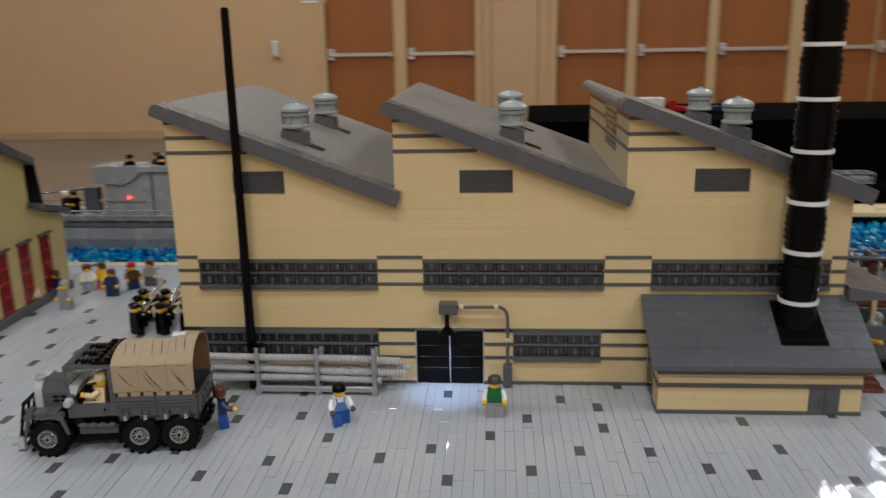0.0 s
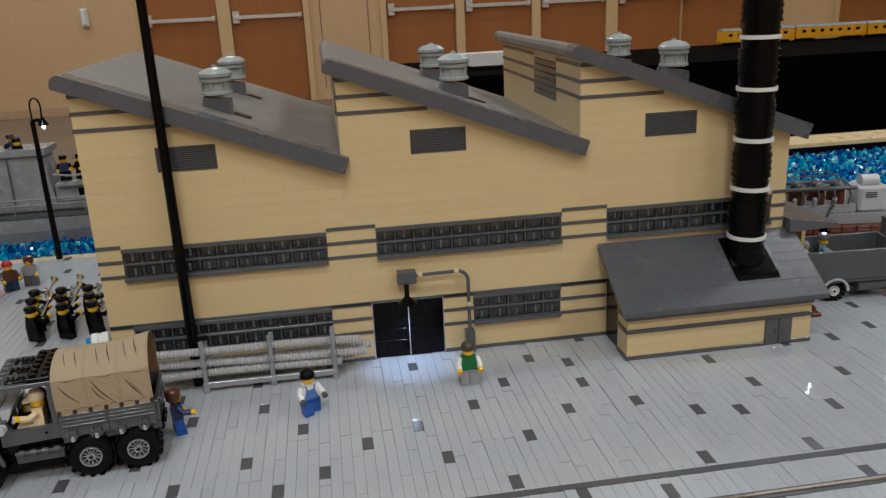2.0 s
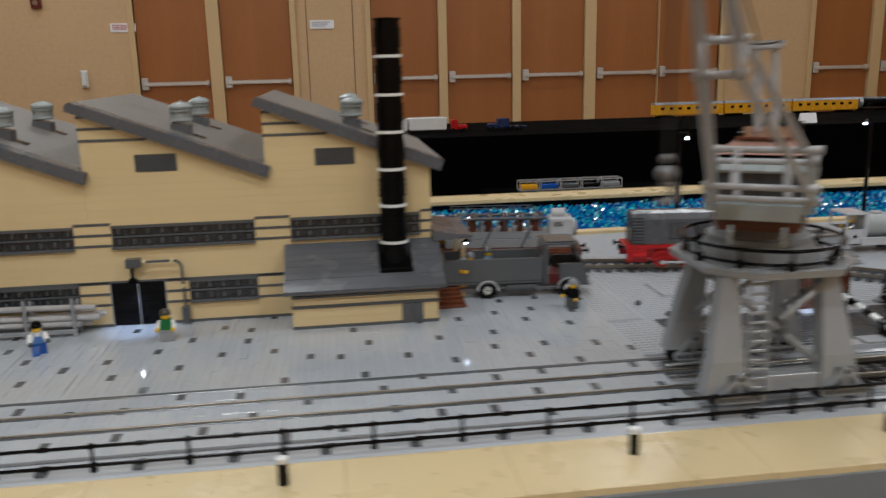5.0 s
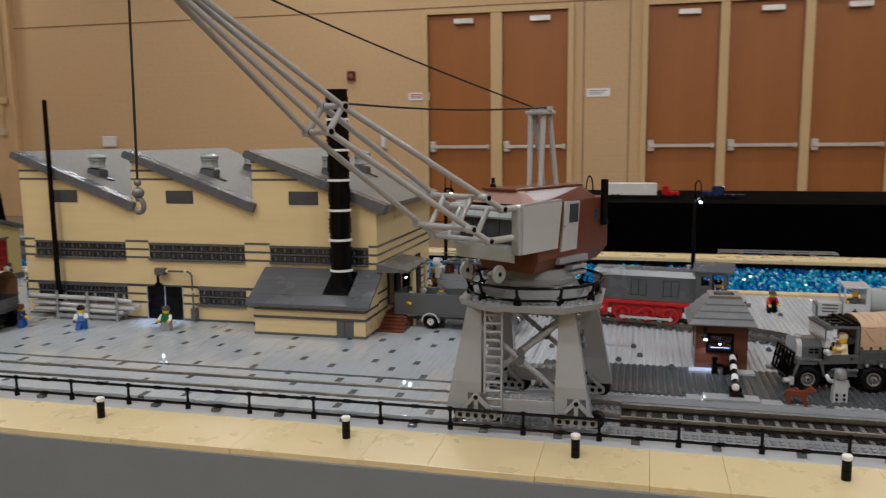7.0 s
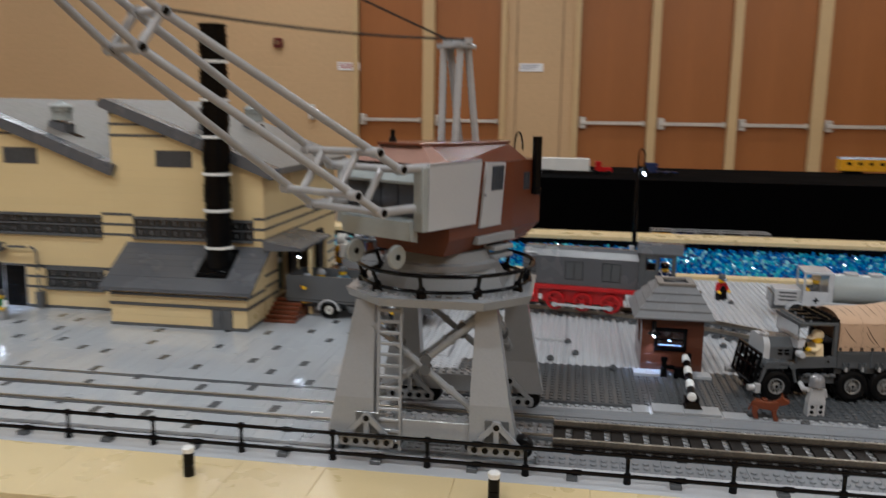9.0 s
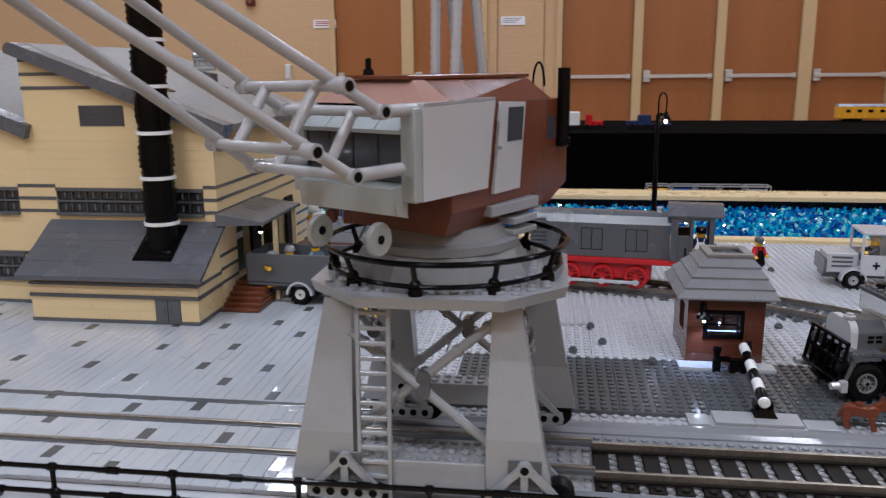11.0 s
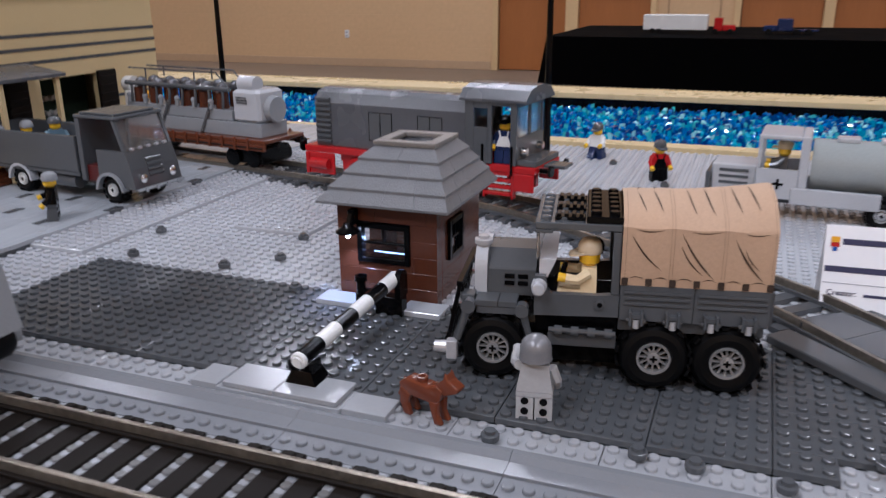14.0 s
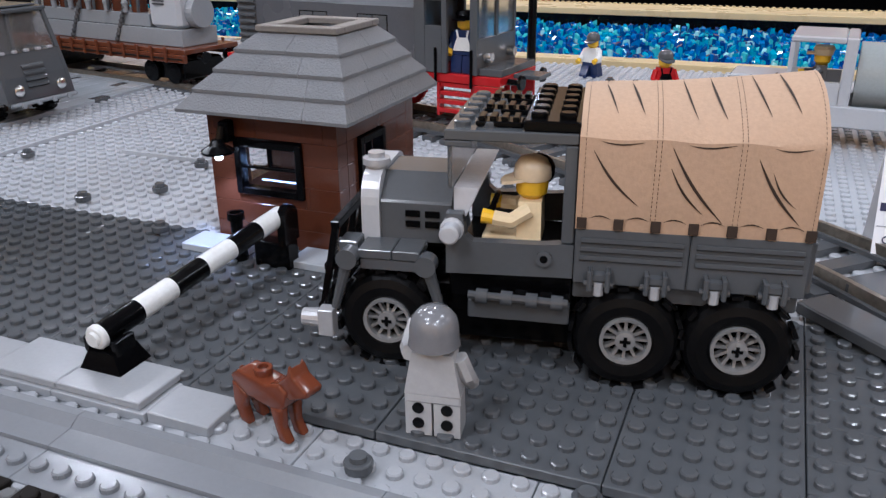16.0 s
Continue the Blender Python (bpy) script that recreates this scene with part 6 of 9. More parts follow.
    def stroke(bm, line, side, wide, tail=0.15):
        """A printed line along (x, v) points, thin at its ends, a hair above the cloth."""
        n = len(line) - 1
        pts = [skin(x, v, side, 0.00022) for x, v in line]
        for i in range(n):
            d = (pts[i + 1] - pts[i]).normalized()
            nrm = Vector((0, side, 0)) if line[i][1] <= 1 else Vector((0, side * 0.35, 0.94))
            w = d.cross(nrm).normalized()
            a, b_ = [wide * (tail + (1 - tail) * math.sin(math.pi * j / n)) / 2 for j in (i, i + 1)]
            f = bm.faces.new([bm.verts.new(q_) for q_ in (pts[i] - w * a, pts[i + 1] - w * b_, pts[i + 1] + w * b_, pts[i] + w * a)])
    def vz(z): return (z - 0.0502) / 0.0268
    for side in (-1, 1):
        for k in range(7):
            bm = B(); x = C0 + 0.0002 + k * 0.01020
            a, b_ = skin(x, 0.02, side, 0.0002), skin(x + 0.0027, 0.14, side, 0.0004)
            box(bm, a.x, b_.x, min(a.y, b_.y) - 0.0001, max(a.y, b_.y) + 0.0001, 0.0506, 0.0538); part("canvas_tab", bm, PRINT, canvas, "dark brown square tab")
        bm = B()
        for xa, za, xb, zb, wd in ((0.0602, 0.0736, 0.0731, 0.0582, 0.00075), (0.0811, 0.0750, 0.0958, 0.0545, 0.00085), (0.0811, 0.0694, 0.0905, 0.0568, 0.00065), (0.1032, 0.0732, 0.1155, 0.0553, 0.00085), (0.1073, 0.0697, 0.1141, 0.0600, 0.00055)):
            stroke(bm, [(xa + (xb - xa) * t - 0.0008 * math.sin(math.pi * t), vz(za + (zb - za) * t - 0.0006 * math.sin(math.pi * t))) for t in [k / 8 for k in range(9)]], side, wd)
        for xa, xb in ((0.0620, 0.0735), (0.0850, 0.0973), (0.1070, 0.1165)):
            stroke(bm, [(xa + (xb - xa) * t, 0.975 - 0.02 * math.sin(math.pi * t)) for t in [k / 6 for k in range(7)]], side, 0.00045)
        for k in range(6):
            x = C0 + 0.0034 + k * 0.0102
            stroke(bm, [(x + 0.0062 * t, 0.13 + 0.035 * math.sin(math.pi * t)) for t in [j / 6 for j in range(7)]], side, 0.0004)
        for i, x in enumerate((0.0627, 0.0699, 0.0841, 0.0916, 0.1028, 0.1101)):
            stroke(bm, [(x + 0.0022 * t + 0.0012 * t * t, 1.97 - 0.62 * t) for t in [k / 8 for k in range(9)]], side, 0.00075 if i % 2 else 0.0006)
        for x in (0.0580, 0.0768, 0.0781, 0.0986, 0.0999, 0.1192):
            for j in range(38):
                v = 0.14 + j * 0.0485
                stroke(bm, [(x, v), (x, v + 0.028)], side, 0.00016, 1.0)
        part("canvas_print", bm, PRINT, canvas, "dark printed creases and stitching")
    # cab
    for y0, y1 in ((0.0020, 0.0056), (W - 0.0056, W - 0.0020)):
        bm = B(); prism(bm, [(0.0185, 0.0330), (0.0520, 0.0340), (0.0562, 0.0340), (0.0562, 0.0445), (0.0515, 0.0445), (0.0480, 0.0440), (0.0265, 0.0436), (0.0245, 0.0455), (0.0235, 0.0520), (0.0185, 0.0520)], "y", y1, y0); dr = part("cab_door", bm, DGREY, tr, "open-topped dark grey cab side")
        bm = B(); yo = y0 - 0.0006 if y0 < W / 2 else y1 + 0.0006
        lathe(bm, [(0.0014, -0.0006), (0.0024, -0.0005), (0.0024, 0.0006), (0.0014, 0.0006)], 14, (0.0478, yo, 0.0400), axis="y"); pin = part("door_pin", bm, DGREY, dr)
        bm = B(); lathe(bm, [(0.0012, -0.00075), (0.0012, 0.00075)], 10, (0.0478, yo, 0.0400), axis="y"); part("pin_hole", bm, BLACK, pin)
    bm = B(); box(bm, 0.0190, 0.0562, 0.0058, W - 0.0058, 0.0240, 0.0340, 0.0003); part("cab_floor", bm, BLACK, tr)
    # black block added under the cab so the gap between the wheels stays dark
    bm = B(); box(bm, 0.0130, 0.0600, 0.0150, W - 0.0150, 0.0050, 0.0238, 0.0006); part("underbody", bm, BLACK, tr)
    bm = B(); box(bm, 0.0545, 0.0562, 0.0064, W - 0.0064, 0.0342, 0.0600, 0.0003); part("cab_back", bm, BLACK, tr, "black cab back panel")
    for y0 in (0.0022, W - 0.0062):
        bm = B(); box(bm, 0.0525, 0.0562, y0, y0 + 0.0040, 0.0447, 0.0738, 0.0004); part("cab_pillar", bm, DGREY, tr, "dark grey rear cab pillar")
    bm = B(); box(bm, 0.0180, 0.0562, 0.0022, W - 0.0022, 0.0740, 0.0772, 0.0004); box(bm, 0.0180, 0.0260, 0.0022, 0.0058, 0.0722, 0.0739, 0.0003); studs(bm, 0.0185, 0.0040, 2, 6, 0.0772); roof = part("cab_roof", bm, DGREY, tr, "dark grey cab roof plate")
    bm = B(); box(bm, 0.0405, 0.0564, 0.0028, W - 0.0028, 0.0774, 0.0804, 0.0004); studs(bm, 0.0405, 0.0040, 2, 6, 0.0804); part("roof_rack", bm, BLACK, roof, "black plates on the roof")
    for k in range(3):
        bm = B(); box(bm, 0.0265, 0.0400, 0.0060 + k * 0.016, 0.0135 + k * 0.016, 0.0774, 0.0790, 0.0004)
        for j in range(4):
            box(bm, 0.0272 + j * 0.0033, 0.0290 + j * 0.0033, 0.0065 + k * 0.016, 0.0130 + k * 0.016, 0.0790, 0.0803, 0.0002)
        part("roof_grille", bm, BLACK, roof, "black roof grille")
    bm = B(); box(bm, 0.0186, 0.0200, 0.0045, W - 0.0045, 0.0590, 0.0739, 0.0003); part("windscreen", bm, CLEAR, tr, "clear windscreen")
    bm = B(); hexa(bm, [(0.0202, 0.0062, 0.0500), (0.0240, 0.0062, 0.0500), (0.0240, W - 0.0062, 0.0500), (0.0202, W - 0.0062, 0.0500)], [(0.0202, 0.0062, 0.0588), (0.0278, 0.0062, 0.0588), (0.0278, W - 0.0062, 0.0588), (0.0202, W - 0.0062, 0.0588)]); part("dash_screen", bm, MILKY, tr, "clear slope behind the bonnet")
    bm = B(); tube(bm, [(0.0305 + 0.0016 * math.sin(t), 0.016 + 0.0046 * math.cos(t), 0.0500 + 0.0044 * math.sin(t)) for t in [2 * math.pi * k / 14 for k in range(15)]], 0.0010, 6); cyl(bm, (0.027, 0.016, 0.047), (0.0305, 0.016, 0.050), 0.0009, 0.0009, 6); part("steering_wheel", bm, BLACK, tr)
    # bonnet and radiator
    bm = B(); prism(bm, [(0.0115, 0.0385), (W - 0.0115, 0.0385), (W - 0.0115, 0.0510), (W - 0.0120, 0.0518), (W - 0.0200, 0.0590), (0.0200, 0.0590), (0.0120, 0.0518), (0.0115, 0.0510)], "x", 0.0184, -0.0040); bon = part("bonnet", bm, DGREY, tr, "dark grey sloped bonnet")
    for yy in (0.0109, W - 0.0115):
        for r in range(2):
            for k in range(2):
                bm = B(); box(bm, 0.0040 + k * 0.0062, 0.0086 + k * 0.0062, yy, yy + 0.0006, 0.0435 + r * 0.0034, 0.0455 + r * 0.0034); part("bonnet_vent", bm, BLACK, bon)
    bm = B()
    arch = [(0.0105 + 0.0080 * (1 - math.cos(a)), 0.0500 + 0.0100 * math.sin(a)) for a in [math.pi / 2 * k / 6 for k in range(7)]]
    prism(bm, [(0.0105, 0.0380), (W - 0.0105, 0.0380)] + [(W - y, z) for y, z in arch] + arch[::-1], "x", -0.0042, -0.0100); bmesh.ops.recalc_face_normals(bm, faces=bm.faces); rad = part("radiator", bm, LGREY, tr, "light grey rounded radiator shell")
    bm = B(); lathe(bm, [(0.0032, 0.0595), (0.0032, 0.0608), (0.0044, 0.0610), (0.0044, 0.0630), (0.0026, 0.0632), (0.0026, 0.0648)], 16, (-0.0070, 0.0195, 0)); part("radiator_cap", bm, SILVER, rad, "silver radiator cap", True)
    for y0, y1 in ((0.0000, 0.0114), (W - 0.0114, W)):
        yo, sgn = (y0, -1) if y0 < W / 2 else (y1, 1)
        bm = B(); box(bm, -0.0085, 0.0020, y0, y1, 0.0365, 0.0395, 0.0003); box(bm, 0.0022, 0.0108, y0, y1, 0.0365, 0.0395, 0.0003); box(bm, -0.0080, 0.0100, y0 + 0.0004, y1 - 0.0004, 0.0328, 0.0363, 0.0003)
        fen = part("front_fender", bm, DGREY, tr, "dark grey front fender")
        for a, b_ in (((-0.0112, 0.0372), (-0.0165, 0.0195)), ((0.0132, 0.0365), (0.0176, 0.0200))):
            bm = B(); p0, p1 = Vector((a[0], yo + sgn * 0.0012, a[1])), Vector((b_[0], yo + sgn * 0.0002, b_[1]))
            cyl(bm, p0, p1, 0.0021, 0.0014, 10); cyl(bm, p0 - Vector((0, 0.0025, 0)), p0 + Vector((0, 0.0025, 0)), 0.0033, 0.0033, 14); part("fender_arm", bm, DGREY, fen, "grey lever arm", True)
        ym = (y0 + y1) / 2
        bm = B(); box(bm, -0.0150, -0.0090, ym - 0.0040, ym + 0.0040, 0.0330, 0.0412, 0.0004); hb = part("lamp_block", bm, DGREY, tr)
        bm = B(); cyl(bm, (-0.0150, ym, 0.0372), (-0.0180, ym, 0.0372), 0.0034, 0.0030, 16); part("headlight", bm, CLEAR, hb, "clear round headlight", True)
        bm = B(); box(bm, -0.0215, -0.0165, yo - 0.004 if sgn < 0 else yo - 0.001, yo + 0.001 if sgn < 0 else yo + 0.004, 0.0105, 0.0195, 0.0003); cyl(bm, (-0.0215, yo, 0.0150), (-0.0275, yo, 0.0150), 0.0032, 0.0028, 14); part("tow_lug", bm, SILVER, tr, "light grey front lug")
        bm = B(); lathe(bm, [(0.0024, -0.0045), (0.0030, -0.004), (0.0030, 0.000), (0.0036, 0.0005), (0.0036, 0.0035), (0.0020, 0.0042)], 16, (0.0205, yo - sgn * 0.0005, 0.0473), axis="y"); part("cab_knob", bm, LGREY, tr, "light grey round knob", True)
        bm = B(); cyl(bm, (0.0255, yo - sgn * 0.001, 0.0268), (0.0555, yo - sgn * 0.001, 0.0262), 0.0013, 0.0013, 8)
        for k in range(4):
            cyl(bm, (0.028 + k * 0.0075, yo - sgn * 0.001, 0.0267 - k * 0.00015), (0.0315 + k * 0.0075, yo - sgn * 0.001, 0.0266 - k * 0.00015), 0.0023, 0.0023, 12)
        part("side_step_tube", bm, DGREY, tr, "ribbed grey side tube", True)
        bm = B(); box(bm, 0.0250, 0.0560, y0 + 0.003 if sgn < 0 else y0, y1 if sgn < 0 else y1 - 0.003, 0.0180, 0.0242, 0.0004); part("running_board", bm, DGREY, tr)
    # black bull bar
    for yy in (0.0025, 0.0125, 0.0230, 0.0335, 0.0440, 0.0535):
        bm = B(); hexa(bm, [(-0.0225, yy - 0.0011, 0.017), (-0.0205, yy - 0.0011, 0.017), (-0.0205, yy + 0.0011, 0.017), (-0.0225, yy + 0.0011, 0.017)], [(-0.0165, yy - 0.0011, 0.0470), (-0.0145, yy - 0.0011, 0.0470), (-0.0145, yy + 0.0011, 0.0470), (-0.0165, yy + 0.0011, 0.0470)]); part("bull_bar_upright", bm, BLACK, tr)
    bm = B()
    for z, x in ((0.0180, -0.0215), (0.0320, -0.0187), (0.0462, -0.0158)):
        box(bm, x - 0.0014, x + 0.0014, 0.0015, 0.0545, z - 0.0012, z + 0.0012, 0.0003)
    part("bull_bar", bm, BLACK, tr, "black barred bull bar")
    return tr


P1, P2, P3 = Vector((0.9165, -0.1665)), Vector((0.9877, -0.1500)), Vector((1.0190, -0.1470))
HEAD = math.degrees(math.atan2(P3.y - P1.y, P3.x - P1.x))
truck = army_truck(pose(P1.x, P1.y, GROUND + 0.0004, 0, 0, HEAD))
second = copy_thing(truck, pose(-0.3270, -0.1530, 0.0002, 0, 0, 6.5))
CANVAS_OLD = material("faded_khaki_canvas", (0.36, 0.275, 0.175), 0.75, vary=0.08, grain=900, blotch=30, bump=0.15, bump_at=1500)
for ob in second.children:
    if ob.name.startswith("canvas_cover"):
        ob.data = ob.data.copy()
        ob.data.materials[0] = CANVAS_OLD
        ob["label"] = "faded khaki canvas cover with printed creases"
for base, rz, z in (((P1.x, P1.y), HEAD, GROUND), ((-0.3270, -0.1530), 6.5, 0.0)):
    m = pose(*base, z, 0, 0, rz) @ pose(0.0425, 0.0150, 0.0368, 0, 0, -90)
    figure("toy driver in pale tan with a cap, seated in the truck", m, TAN_FIG, TAN_FIG, TAN_FIG, SKIN, CREAM, "dome", (55, 60), sit=True, palm=YELLOW, hair=True)

figure("light grey toy soldier seen from behind with a helmet", pose(0.9440, -0.1935, GROUND + 0.0004, 0, 0, 190), PALE_FIG, PALE_FIG, PALE_FIG, PALE_FIG, HELMET, "steel", (10, 75), hip=PALE_FIG, palm=PALE_FIG)


def toy_dog(m):
    bm = B()
    prism(bm, [(-0.0105, 0.0085), (0.0060, 0.0080), (0.0085, 0.0100), (0.0100, 0.0145), (0.0070, 0.0160), (0.0020, 0.0142), (-0.0090, 0.0150), (-0.0125, 0.0125)], "y", 0.0034, -0.0034)
    prism(bm, [(0.0070, 0.0130), (0.0105, 0.0125), (0.0165, 0.0150), (0.0172, 0.0168), (0.0125, 0.0190), (0.0112, 0.0215), (0.0098, 0.0190), (0.0065, 0.0165)], "y", 0.0028, -0.0028)
    for s in (-1, 1):
        prism(bm, [(0.0030, 0.0090), (0.0078, 0.0095), (0.0075, 0.0040), (0.0098, 0.0004), (0.0060, 0.0), (0.0045, 0.0040)], "y", s * 0.0024 + 0.0013, s * 0.0024 - 0.0013)
        prism(bm, [(-0.0118, 0.0115), (-0.0060, 0.0090), (-0.0078, 0.0048), (-0.0060, 0.0), (-0.0098, 0.0), (-0.0120, 0.0050)], "y", s * 0.0024 + 0.0013, s * 0.0024 - 0.0013)
        prism(bm, [(0.0095, 0.0188), (0.0120, 0.0188), (0.0108, 0.0222)], "y", s * 0.0020 + 0.0007, s * 0.0020 - 0.0007)
    prism(bm, [(-0.0118, 0.0140), (-0.0105, 0.0112), (-0.0140, 0.0050), (-0.0155, 0.0055)], "y", 0.0010, -0.0010)
    bmesh.ops.recalc_face_normals(bm, faces=bm.faces)
    bmesh.ops.bevel(bm, geom=bm.edges[:], offset=0.0007, segments=3, profile=0.5, affect="EDGES", clamp_overlap=True)
    lathe(bm, [(0.0023, 0.0144), (0.0025, 0.0162), (0.0023, 0.0164), (0.0014, 0.0164), (0.0013, 0.0152)], 14, (-0.0025, 0, 0))
    bmesh.ops.recalc_face_normals(bm, faces=bm.faces)
    return solid("toy_dog", bm, plastic("reddish_brown_dog_plastic", (0.145, 0.037, 0.016), 0.14), "reddish brown plastic toy dog standing on the plates", "toy dog", m=m, smooth=True)


toy_dog(pose(0.9000, -0.2070, GROUND - PL + 0.0018, 0, 0, -16) @ Matrix.Diagonal((1.06, 1.1, 1.16, 1.0)))

# ---- guard house ----
HUT_BROWN = plastic("dark_reddish_brown_plastic", (0.085, 0.027, 0.014), 0.18, piece=0.6, vary=0.12)
GX0, GX1, GY0, GY1 = 0.7975, 0.8600, -0.0930, -0.0190
gh = thing("guard_house", "reddish brown toy guard house with a stepped grey roof", "guard house")
GWX0, GWX1, GWZ0, GWZ1 = 0.8105, 0.8435, 0.0170, 0.0410
SWY0, SWY1, SWZ0, SWZ1 = -0.0760, -0.0520, 0.0170, 0.0410
rnd = random.Random(5)
for c in range(6):
    z0 = GROUND + c * 0.0096; z1 = z0 + 0.00955
    def run(ax, lo_, hi_, fixed, holes_):
        a = lo_
        while a < hi_ - 0.001:
            b_ = min(hi_, a + S * rnd.choice((3, 4, 4, 6)))
            segs = [(a, b_, z0, z1)]
            for h0, h1, hz0, hz1 in holes_:
                out = []
                for sa, sb, sz0, sz1 in segs:
                    if sb <= h0 or sa >= h1 or sz1 <= hz0 or sz0 >= hz1:
                        out.append((sa, sb, sz0, sz1)); continue
                    if sa < h0: out.append((sa, h0, sz0, sz1))
                    if sb > h1: out.append((h1, sb, sz0, sz1))
                    if sz0 < hz0: out.append((max(sa, h0), min(sb, h1), sz0, hz0))
                    if sz1 > hz1: out.append((max(sa, h0), min(sb, h1), hz1, sz1))
                segs = out
            for sa, sb, sz0, sz1 in segs:
                if sb - sa < 0.0008 or sz1 - sz0 < 0.0008: continue
                t = B()
                if ax == "x": box(t, sa + 0.00004, sb - 0.00004, fixed, fixed + 0.008, sz0, sz1, 0.00012)
                else: box(t, fixed, fixed + 0.008, sa + 0.00004, sb - 0.00004, sz0, sz1, 0.00012)
                part("brick", t, HUT_BROWN, gh)
            a = b_
    run("x", GX0, GX1, GY0, [(GWX0, GWX1, GWZ0, GWZ1)])
    run("x", GX0, GX1, GY1 - 0.008, [])
    run("y", GY0 + 0.0081, GY1 - 0.0081, GX1 - 0.008, [(SWY0, SWY1, SWZ0, SWZ1)])
    run("y", GY0 + 0.0081, GY1 - 0.0081, GX0, [(SWY0, SWY1, SWZ0, SWZ1)])
bm = B(); box(bm, GX0 + 0.008, GX1 - 0.008, GY0 + 0.008, GY1 - 0.008, GROUND, GROUND + 0.002); part("inner_floor", bm, BLACK, gh)
bm = B(); box(bm, GX0 + 0.008, GX1 - 0.008, GY0 + 0.0082, GY1 - 0.008, 0.0500, 0.0515); part("inner_ceiling", bm, BLACK, gh)
# emissive strip added to imitate blue light caught on the lower window rim
bm = B(); box(bm, GWX0 + 0.006, GWX1 - 0.004, GY0 + 0.0090, GY0 + 0.0096, GWZ0 + 0.0034, GWZ0 + 0.0039); part("inner_lamp", bm, glowing("blue_white_rim_glow", (0.45, 0.62, 1.0), 4.0), gh, "glowing strip added for the blue glow on the window's lower rim")
# framed windows
HUT_PANE = material("clear_window_plastic", (0.92, 0.94, 0.96), 0.03, vary=0.01, bump=0.0, trans=1.0)
for ax in ("x", "y"):
    a0, a1, z0, z1 = (GWX0, GWX1, GWZ0, GWZ1) if ax == "x" else (SWY0, SWY1, SWZ0, SWZ1)
    o = GY0 - 0.0016 if ax == "x" else GX1 - 0.004
    bm = B()
    def bar(u0, u1, v0, v1, d0=0.0, d1=0.0052):
        if ax == "x": box(bm, u0, u1, o + d0, o + d1, v0, v1, 0.0003)
        else: box(bm, o + d0, o + d1 + 0.0006, u0, u1, v0, v1, 0.0003)
    f = 0.0032
    bar(a0 + f, a1 - f, z0, z0 + f); bar(a0 + f, a1 - f, z1 - f, z1); bar(a0, a0 + f, z0, z1); bar(a1 - f, a1, z0, z1); bar(a0 + f, a1 - f, (z0 + z1) / 2 - 0.0006, (z0 + z1) / 2 + 0.0006, 0.001, 0.004); bar((a0 + a1) / 2 - 0.0005, (a0 + a1) / 2 + 0.0005, (z0 + z1) / 2 + 0.0007, z1 - f, 0.001, 0.004)
    wn = part("window_frame", bm, BLACK, gh, "black window frame")
    bm = B()
    if ax == "x": box(bm, a0 + f, a1 - f, o + 0.0022, o + 0.0030, z0 + f, z1 - f)
    else: box(bm, o + 0.0022, o + 0.0030, a0 + f, a1 - f, z0 + f, z1 - f)
    pn = part("pane", bm, HUT_PANE, wn, "clear window pane")
    pn.visible_shadow = False
# stepped hip roof of slope bricks in four courses
EX0, EX1, EY0, EY1 = 0.7880, 0.8695, -0.1010, -0.0110
TX0, TX1, TY0, TY1 = 0.8145, 0.8515, -0.0740, -0.0370
SLATE = plastic("mid_grey_slope_plastic", (0.150, 0.154, 0.163), 0.36, piece=0.7, vary=0.13, grain=1500, blotch=90, bump=0.7, bump_at=1100)
